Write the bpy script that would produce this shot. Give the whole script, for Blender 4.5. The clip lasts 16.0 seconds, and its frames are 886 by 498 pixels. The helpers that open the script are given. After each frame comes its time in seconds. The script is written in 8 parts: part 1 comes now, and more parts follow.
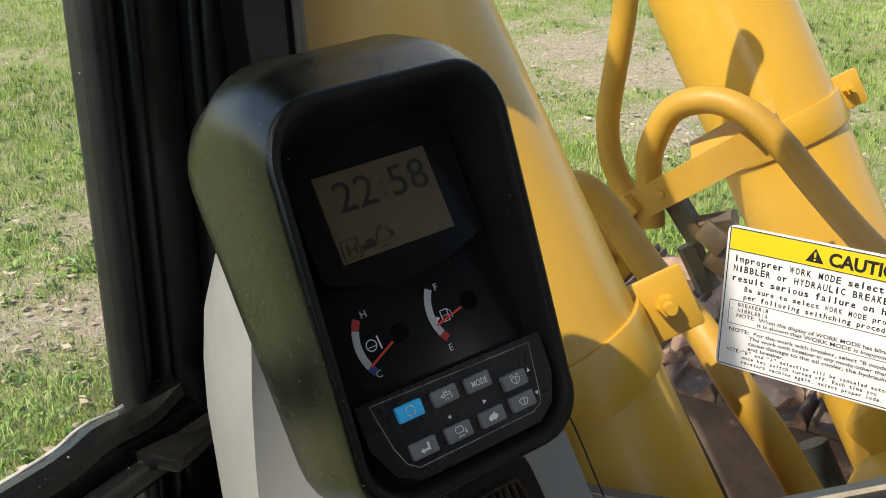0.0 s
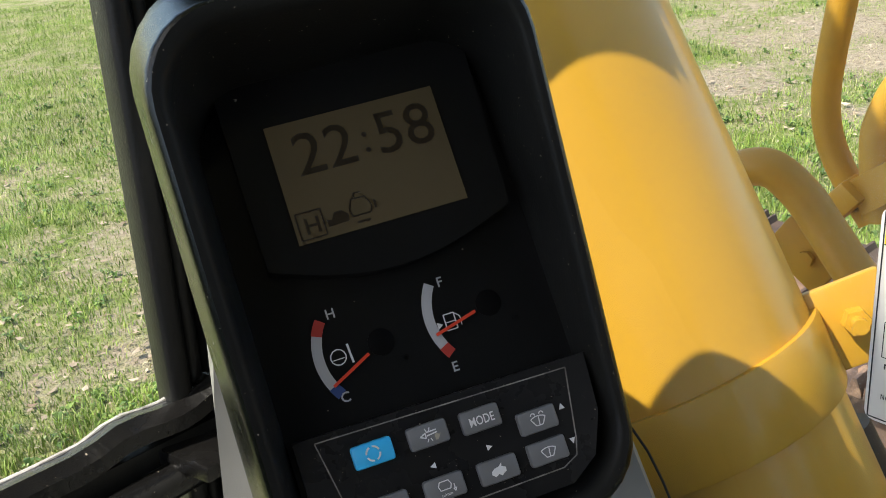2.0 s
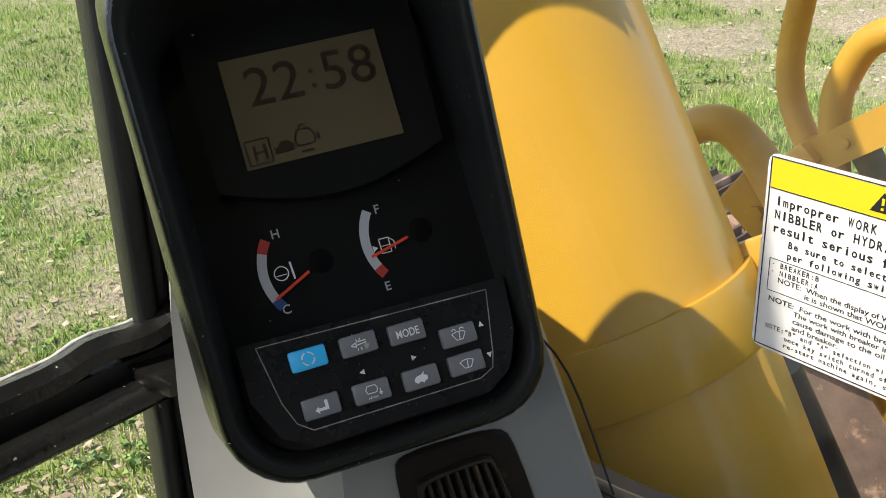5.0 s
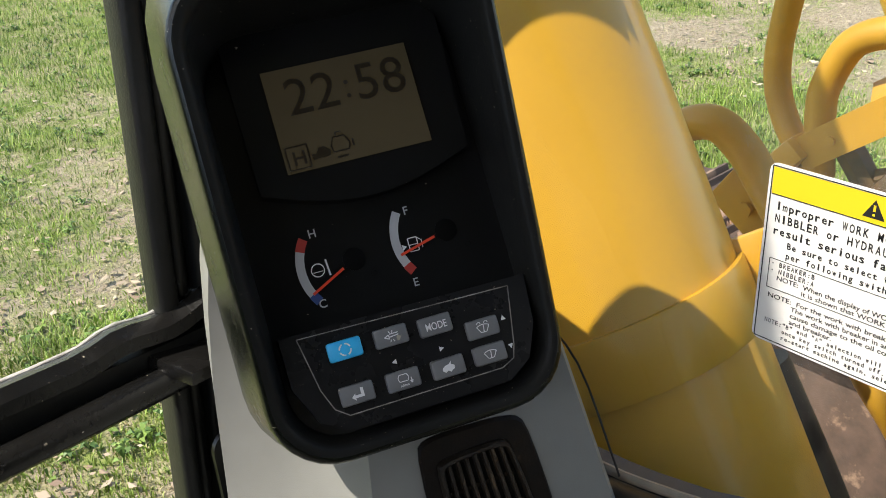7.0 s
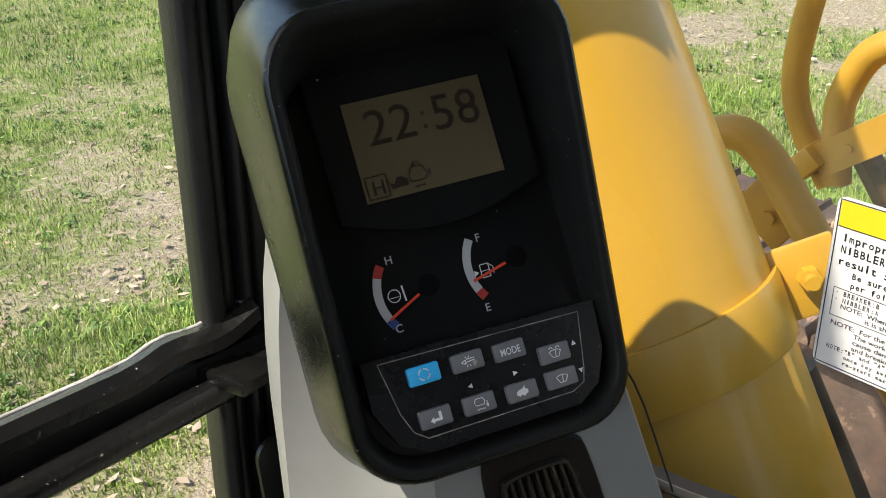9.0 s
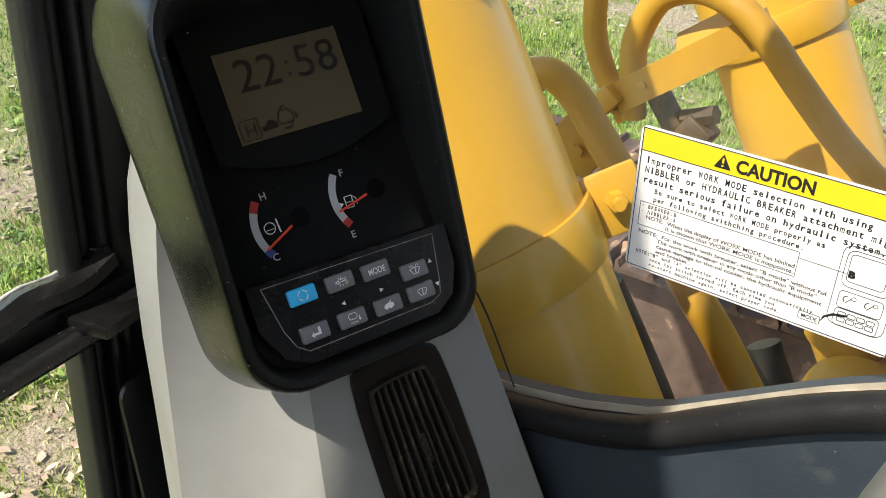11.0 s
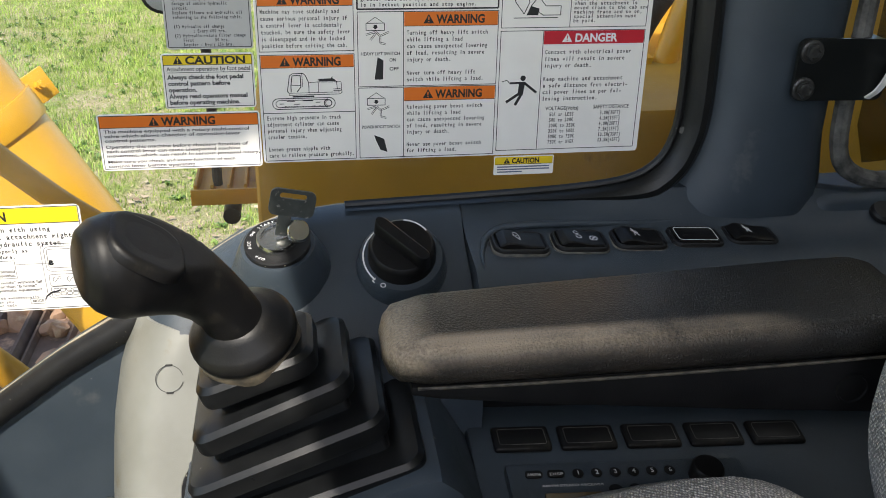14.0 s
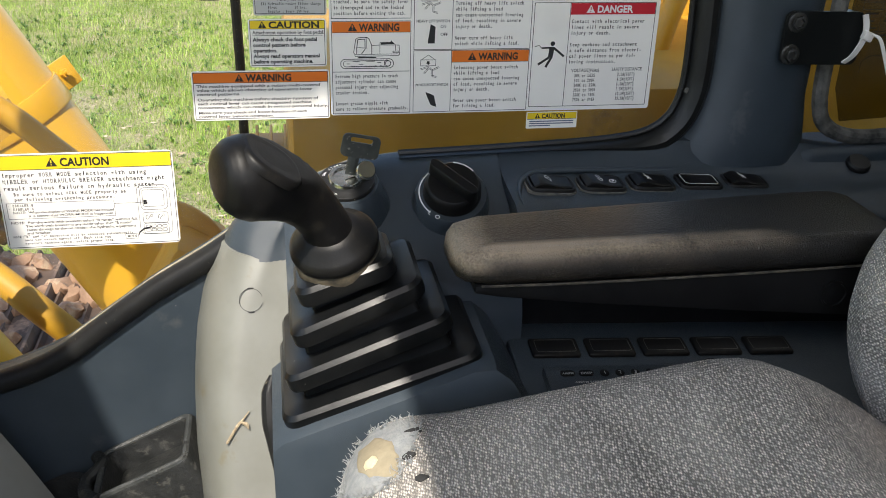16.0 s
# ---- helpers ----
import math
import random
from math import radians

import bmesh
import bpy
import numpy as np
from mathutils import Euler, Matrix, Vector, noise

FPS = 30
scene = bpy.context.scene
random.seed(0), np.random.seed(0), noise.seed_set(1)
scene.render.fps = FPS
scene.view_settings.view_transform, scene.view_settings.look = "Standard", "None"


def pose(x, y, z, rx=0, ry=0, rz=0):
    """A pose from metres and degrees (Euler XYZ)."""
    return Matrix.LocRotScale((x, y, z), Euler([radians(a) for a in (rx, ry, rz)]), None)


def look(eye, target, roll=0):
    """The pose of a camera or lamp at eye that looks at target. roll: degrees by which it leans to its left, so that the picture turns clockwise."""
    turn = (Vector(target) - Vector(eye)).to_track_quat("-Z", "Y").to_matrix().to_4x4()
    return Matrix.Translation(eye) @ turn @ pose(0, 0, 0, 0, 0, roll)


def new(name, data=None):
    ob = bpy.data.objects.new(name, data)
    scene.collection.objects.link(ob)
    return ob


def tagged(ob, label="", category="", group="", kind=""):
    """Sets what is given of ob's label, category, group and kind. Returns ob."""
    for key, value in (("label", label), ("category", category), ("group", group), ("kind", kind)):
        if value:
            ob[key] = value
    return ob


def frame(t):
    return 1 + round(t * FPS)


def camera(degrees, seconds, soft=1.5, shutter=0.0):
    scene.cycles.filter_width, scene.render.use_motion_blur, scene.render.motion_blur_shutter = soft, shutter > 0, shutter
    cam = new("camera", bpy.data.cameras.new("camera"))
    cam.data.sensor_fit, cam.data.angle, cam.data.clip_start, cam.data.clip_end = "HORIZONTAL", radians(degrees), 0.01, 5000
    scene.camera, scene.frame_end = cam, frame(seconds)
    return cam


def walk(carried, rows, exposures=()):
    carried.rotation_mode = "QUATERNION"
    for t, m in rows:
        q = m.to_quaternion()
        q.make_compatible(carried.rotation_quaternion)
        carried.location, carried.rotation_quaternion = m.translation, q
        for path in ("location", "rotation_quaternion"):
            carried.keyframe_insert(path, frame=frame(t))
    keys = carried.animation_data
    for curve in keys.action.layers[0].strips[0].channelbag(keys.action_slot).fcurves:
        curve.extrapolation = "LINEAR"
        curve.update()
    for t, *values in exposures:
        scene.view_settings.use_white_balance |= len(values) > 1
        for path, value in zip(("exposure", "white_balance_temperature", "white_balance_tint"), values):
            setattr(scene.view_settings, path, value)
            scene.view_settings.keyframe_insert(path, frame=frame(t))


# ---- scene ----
cam = camera(50.8, 16.0, 0.9)
PATH = [
    (0, (0.111, 0.025, 0.944), (1.585, 1.086, 0.106), -2.3),
    (0.5, (0.189, 0.044, 0.91), (1.53, 1.278, 0.086), -4.7),
    (1, (0.231, 0.039, 0.906), (1.456, 1.386, 0.081), -6.4),
    (1.5, (0.249, 0.033, 0.909), (1.407, 1.437, 0.081), -7.1),
    (2, (0.284, 0.032, 0.871), (1.407, 1.469, 0.05), -6.8),
    (2.5, (0.308, 0.02, 0.84), (1.401, 1.479, 0.017), -6.6),
    (3, (0.323, 0.016, 0.829), (1.401, 1.482, -0.001), -6.4),
    (3.5, (0.321, 0.015, 0.83), (1.395, 1.467, -0.03), -6.5),
    (4, (0.307, 0.006, 0.846), (1.391, 1.434, -0.04), -5.6),
    (6.5, (0.248, -0.025, 0.894), (1.377, 1.334, -0.044), -4.2),
    (7, (0.244, -0.021, 0.897), (1.375, 1.336, -0.042), -3.8),
    (7.5, (0.241, -0.018, 0.901), (1.369, 1.342, -0.035), -4.1),
    (8, (0.237, -0.018, 0.904), (1.359, 1.345, -0.035), -4.0),
    (8.2, (0.232, -0.014, 0.907), (1.354, 1.346, -0.037), -3.7),
    (10.3, (0.183, 0.007, 0.933), (1.402, 1.229, -0.078), -2.5),
    (10.5, (0.177, 0.005, 0.933), (1.433, 1.173, -0.096), -1.5),
    (11, (0.153, -0.02, 0.945), (1.51, 0.992, -0.119), 0.3),
    (11.5, (0.11, -0.066, 0.966), (1.606, 0.704, -0.115), 1.3),
    (12, (0.064, -0.095, 0.984), (1.669, 0.413, -0.095), 2.7),
    (12.5, (0.024, -0.118, 0.986), (1.724, 0.1, -0.046), 4.2),
    (13, (-0.01, -0.136, 0.997), (1.727, -0.118, 0.006), 3.3),
    (13.5, (-0.057, -0.146, 1.008), (1.709, -0.317, 0.086), 2.2),
    (14, (-0.107, -0.154, 1.018), (1.673, -0.439, 0.152), 1.2),
    (14.5, (-0.152, -0.144, 1.024), (1.628, -0.532, 0.197), 1.0),
    (15, (-0.202, -0.143, 1.023), (1.588, -0.555, 0.232), 0.7),
    (15.5, (-0.246, -0.128, 1.026), (1.549, -0.528, 0.238), 1.1),
    (16, (-0.233, -0.074, 1.014), (1.546, -0.409, 0.163), 1.8),
]
walk(cam, [(t, look(eye, target, roll)) for t, eye, target, roll in PATH], [(0.0, 0.74, 6750, 10), (0.5, 0.80, 6750, 10), (1.0, 0.95, 6750, 10), (3.5, 1.0, 6750, 10), (7.0, 0.92, 6750, 10), (10.5, 1.0, 6750, 10), (12.5, 0.92, 6750, 10), (14.5, 1.12, 6750, 10), (16.0, 0.98, 6750, 10)])

# ---------------------------------------------------------------- light
SUN = Vector((0.549, -0.211, -0.809)).normalized()
world = bpy.data.worlds.new("sky")
scene.world = world
world.use_nodes = True
wn = world.node_tree
sky = wn.nodes.new("ShaderNodeTexSky")
sky.sky_type = "NISHITA"
sky.sun_disc = False
sky.sun_elevation = math.asin(-SUN.z)
sky.sun_rotation = math.atan2(-SUN.x, -SUN.y)
wn.nodes["Background"].inputs["Strength"].default_value = 0.15
wn.links.new(sky.outputs["Color"], wn.nodes["Background"].inputs["Color"])
sun_data = bpy.data.lights.new("sun", "SUN")
sun_data.energy = 3.7
sun_data.angle = radians(0.6)
sun_data.color = (1.0, 0.95, 0.87)
door_data = bpy.data.lights.new("doorway_daylight", "AREA")
door_data.shape, door_data.size, door_data.size_y = "RECTANGLE", 0.7, 0.4
door_data.energy = 1.9
door_data.color = (1.0, 0.98, 0.94)
door_light = new("doorway_daylight", door_data)
door_light.matrix_world = look((-0.68, -0.45, 1.42), (0.50, -0.76, 0.70))
front_data = bpy.data.lights.new("windscreen_daylight", "AREA")
front_data.shape, front_data.size, front_data.size_y = "RECTANGLE", 0.75, 0.9
front_data.energy = 1.1
front_data.color = (1.0, 0.99, 0.96)
front_light = new("windscreen_daylight", front_data)
front_light.matrix_world = look((-0.25, 0.585, 1.20), (0.15, -0.6, 0.65))
rear_data = bpy.data.lights.new("rear_side_window_daylight", "AREA")
rear_data.shape, rear_data.size, rear_data.size_y = "RECTANGLE", 0.30, 0.20
rear_data.energy = 0.22
rear_data.color = (0.93, 0.97, 1.0)
rear_light = new("rear_side_window_daylight", rear_data)
rear_light.matrix_world = look((0.592, -0.80, 1.13), (0.092, -0.55, 0.53))
sun = new("sun", sun_data)
sun.matrix_world = look((0, 0, 0), SUN)


# ---------------------------------------------------------------- materials
def surf(name, c1, c2=None, rough=0.5, scale=30.0, metal=0.0, bump=0.0, bump_scale=200.0, fleck=None, fleck_amount=0.0,
         fleck_scale=180.0, rough_var=0.1, coat=0.0, spec=0.5, patch=None, patch_scale=6.0, patch_at=0.6):
    """A surface: broad mottling c1 to c2, fine grain in the relief, and optional flecks (dust, chips) and patches (wear, stains)."""
    m = bpy.data.materials.new(name)
    m.use_nodes = True
    t, n = m.node_tree, m.node_tree.nodes
    b = n["Principled BSDF"]
    c2 = c2 or tuple(v * 0.8 for v in c1)
    co = n.new("ShaderNodeTexCoord").outputs["Object"]

    def noise_of(s, detail=4.0, rough_=0.6):
        q = n.new("ShaderNodeTexNoise")
        q.inputs["Scale"].default_value, q.inputs["Detail"].default_value, q.inputs["Roughness"].default_value = s, detail, rough_
        t.links.new(co, q.inputs["Vector"])
        return q.outputs["Fac"]

    def ramp(src, lo, hi):
        q = n.new("ShaderNodeMapRange")
        q.inputs["From Min"].default_value, q.inputs["From Max"].default_value = lo, hi
        t.links.new(src, q.inputs["Value"])
        return q.outputs["Result"]

    def mix(fac, a, c):
        q = n.new("ShaderNodeMix")
        q.data_type = "RGBA"
        for src, sock in ((fac, 0), (a, 6), (c, 7)):
            if isinstance(src, tuple):
                q.inputs[sock].default_value = (*src, 1)
            else:
                t.links.new(src, q.inputs[sock])
        return q.outputs[2]

    broad = noise_of(scale)
    col = mix(ramp(broad, 0.35, 0.65), tuple(c1), tuple(c2))
    if patch:
        col = mix(ramp(noise_of(patch_scale, 6.0, 0.65), patch_at, patch_at + 0.08), col, tuple(patch))
    if fleck:
        col = mix(ramp(noise_of(fleck_scale, 2.0, 0.5), 0.76 - fleck_amount, 0.80 - fleck_amount), col, tuple(fleck))
    t.links.new(col, b.inputs["Base Color"])
    t.links.new(ramp(noise_of(scale * 2.3), 0.5 - 0.5 / max(rough_var, 1e-3) * rough, 0.5 + 0.5 / max(rough_var, 1e-3) * (1 - rough)), b.inputs["Roughness"])
    b.inputs["Metallic"].default_value = metal
    b.inputs["Coat Weight"].default_value = coat
    b.inputs["Coat Roughness"].default_value = 0.1
    b.inputs["Specular IOR Level"].default_value = spec
    if bump:
        q = n.new("ShaderNodeBump")
        q.inputs["Strength"].default_value, q.inputs["Distance"].default_value = bump, 0.002
        t.links.new(noise_of(bump_scale, 3.0), q.inputs["Height"])
        t.links.new(q.outputs["Normal"], b.inputs["Normal"])
    return m


def plain(name, c, rough=0.5, metal=0.0):
    m = bpy.data.materials.new(name)
    m.use_nodes = True
    b = m.node_tree.nodes["Principled BSDF"]
    b.inputs["Base Color"].default_value = (*c, 1)
    b.inputs["Roughness"].default_value, b.inputs["Metallic"].default_value = rough, metal
    return m


def glass(name, tint, ior=1.45, haze=0.0):
    m = bpy.data.materials.new(name)
    m.use_nodes = True
    t, n = m.node_tree, m.node_tree.nodes
    n.remove(n["Principled BSDF"])
    clear, shine, mixed, fres = (n.new(k) for k in ("ShaderNodeBsdfTransparent", "ShaderNodeBsdfGlossy", "ShaderNodeMixShader", "ShaderNodeFresnel"))
    clear.inputs["Color"].default_value = (*tint, 1)
    shine.inputs["Roughness"].default_value = 0.02
    fres.inputs["IOR"].default_value = ior
    t.links.new(fres.outputs[0], mixed.inputs[0])
    t.links.new(clear.outputs[0], mixed.inputs[1])
    t.links.new(shine.outputs[0], mixed.inputs[2])
    out = mixed.outputs[0]
    if haze:
        dust, second = n.new("ShaderNodeBsdfDiffuse"), n.new("ShaderNodeMixShader")
        q = n.new("ShaderNodeTexNoise")
        q.inputs["Scale"].default_value, q.inputs["Detail"].default_value = 9.0, 8.0
        t.links.new(n.new("ShaderNodeTexCoord").outputs["Object"], q.inputs["Vector"])
        r = n.new("ShaderNodeMapRange")
        r.inputs["From Min"].default_value, r.inputs["From Max"].default_value, r.inputs["To Max"].default_value = 0.4, 0.75, haze
        t.links.new(q.outputs["Fac"], r.inputs["Value"])
        t.links.new(r.outputs["Result"], second.inputs[0])
        t.links.new(out, second.inputs[1])
        t.links.new(dust.outputs[0], second.inputs[2])
        dust.inputs["Color"].default_value = (0.7, 0.7, 0.66, 1)
        out = second.outputs[0]
    t.links.new(out, n["Material Output"].inputs["Surface"])
    return m


def weave(name, dark, light):
    """Knitted seat cloth: rows of small stitches with flecked yarn."""
    m = bpy.data.materials.new(name)
    m.use_nodes = True
    t, n = m.node_tree, m.node_tree.nodes
    b = n["Principled BSDF"]
    b.inputs["Roughness"].default_value = 0.95
    b.inputs["Sheen Weight"].default_value = 0.15
    co = n.new("ShaderNodeTexCoord").outputs["Object"]
    vor, big, yarn = n.new("ShaderNodeTexVoronoi"), n.new("ShaderNodeTexNoise"), n.new("ShaderNodeTexNoise")
    mp = n.new("ShaderNodeMapping")
    mp.inputs["Scale"].default_value = (1.0, 1.7, 1.7)
    mp.inputs["Rotation"].default_value = (0.5, 0.2, 0.5)
    t.links.new(co, mp.inputs["Vector"])
    vor.inputs["Scale"].default_value, vor.inputs["Randomness"].default_value = 370.0, 0.45
    yarn.inputs["Scale"].default_value, big.inputs["Scale"].default_value = 330.0, 9.0
    for q in (vor, yarn, big):
        t.links.new(mp.outputs[0], q.inputs["Vector"])
    r1 = n.new("ShaderNodeMapRange")
    r1.inputs["From Min"].default_value, r1.inputs["From Max"].default_value = 0.12, 0.62
    r1.inputs["To Min"].default_value, r1.inputs["To Max"].default_value = 1.0, 0.0
    t.links.new(vor.outputs["Distance"], r1.inputs["Value"])
    m1, m2 = n.new("ShaderNodeMath"), n.new("ShaderNodeMath")
    m1.operation, m2.operation = "MULTIPLY", "ADD"
    t.links.new(r1.outputs[0], m1.inputs[0])
    flecked = n.new("ShaderNodeMapRange")
    flecked.inputs["From Min"].default_value, flecked.inputs["From Max"].default_value = 0.34, 0.66
    flecked.inputs["To Min"].default_value, flecked.inputs["To Max"].default_value = 0.12, 1.05
    t.links.new(yarn.outputs["Fac"], flecked.inputs["Value"])
    t.links.new(flecked.outputs[0], m1.inputs[1])
    t.links.new(m1.outputs[0], m2.inputs[0])
    s = n.new("ShaderNodeMath")
    s.operation, s.inputs[1].default_value = "MULTIPLY", 0.35
    t.links.new(big.outputs["Fac"], s.inputs[0])
    t.links.new(s.outputs[0], m2.inputs[1])
    q = n.new("ShaderNodeMix")
    q.data_type = "RGBA"
    q.inputs[6].default_value, q.inputs[7].default_value = (*dark, 1), (*light, 1)
    t.links.new(m2.outputs[0], q.inputs[0])
    t.links.new(q.outputs[2], b.inputs["Base Color"])
    bp = n.new("ShaderNodeBump")
    bp.inputs["Strength"].default_value, bp.inputs["Distance"].default_value = 0.9, 0.0015
    t.links.new(r1.outputs[0], bp.inputs["Height"])
    t.links.new(bp.outputs[0], b.inputs["Normal"])
    return m


def worn_vinyl(name):
    """Black grained vinyl; rubbed brown towards the front, where the arm lies, and along the near edge."""
    m = bpy.data.materials.new(name)
    m.use_nodes = True
    t, n = m.node_tree, m.node_tree.nodes
    b = n["Principled BSDF"]
    co = n.new("ShaderNodeTexCoord").outputs["Object"]
    xyz = n.new("ShaderNodeSeparateXYZ")
    t.links.new(co, xyz.inputs[0])

    def tex(kind, scale, detail=4.0):
        q = n.new(kind)
        q.inputs["Scale"].default_value = scale
        if "Detail" in q.inputs:
            q.inputs["Detail"].default_value = detail
        t.links.new(co, q.inputs["Vector"])
        return q

    def calc(op, a, c):
        q = n.new("ShaderNodeMath")
        q.operation = op
        for i, v in enumerate((a, c)):
            if isinstance(v, float):
                q.inputs[i].default_value = v
            else:
                t.links.new(v, q.inputs[i])
        return q.outputs[0]

    def ramp(src, lo, hi):
        q = n.new("ShaderNodeMapRange")
        q.inputs["From Min"].default_value, q.inputs["From Max"].default_value = lo, hi
        t.links.new(src, q.inputs["Value"])
        return q.outputs[0]

    def mix(fac, a, c):
        q = n.new("ShaderNodeMix")
        q.data_type = "RGBA"
        t.links.new(fac, q.inputs[0])
        for v, sock in ((a, 6), (c, 7)):
            if isinstance(v, tuple):
                q.inputs[sock].default_value = (*v, 1)
            else:
                t.links.new(v, q.inputs[sock])
        return q.outputs[2]

    blot, fine = tex("ShaderNodeTexNoise", 22.0, 6.0).outputs["Fac"], tex("ShaderNodeTexNoise", 520.0, 3.0).outputs["Fac"]
    cells = tex("ShaderNodeTexVoronoi", 400.0)
    cells.feature = "DISTANCE_TO_EDGE"
    grain = calc("SUBTRACT", 1.0, ramp(cells.outputs["Distance"], 0.02, 0.42))
    along = ramp(xyz.outputs["Y"], -0.11, 0.02)
    rub = calc("MULTIPLY", calc("ADD", along, 0.12), ramp(blot, 0.15, 0.80))
    rub = ramp(calc("ADD", rub, calc("MULTIPLY", calc("SUBTRACT", fine, 0.5), 0.7)), 0.22, 0.95)
    fade = ramp(calc("ADD", xyz.outputs["Y"], calc("MULTIPLY", calc("SUBTRACT", blot, 0.5), 0.10)), -0.10, 0.03)
    near = calc("MULTIPLY", ramp(calc("ABSOLUTE", calc("ADD", xyz.outputs["X"], 0.0425), 0.0), 0.013, 0.005), ramp(xyz.outputs["Z"], 0.010, 0.020))
    nose = calc("MULTIPLY", ramp(xyz.outputs["Y"], 0.150, 0.170), ramp(xyz.outputs["Z"], 0.006, 0.016))
    edge = calc("MULTIPLY", calc("MULTIPLY", calc("MAXIMUM", near, nose), fade), ramp(calc("ADD", blot, calc("MULTIPLY", fine, 0.5)), 0.42, 0.85))
    col = mix(rub, (0.0085, 0.0083, 0.0083), (0.105, 0.078, 0.056))
    col = mix(calc("MULTIPLY", grain, 0.92), col, (0.008, 0.0075, 0.007))
    col = mix(edge, col, (0.36, 0.28, 0.20))
    t.links.new(col, b.inputs["Base Color"])
    b.inputs["Roughness"].default_value = 0.34
    b.inputs["Specular IOR Level"].default_value = 0.45
    bp = n.new("ShaderNodeBump")
    bp.inputs["Strength"].default_value, bp.inputs["Distance"].default_value = 0.9, 0.0011
    bp.invert = True
    t.links.new(grain, bp.inputs["Height"])
    t.links.new(bp.outputs[0], b.inputs["Normal"])
    return m


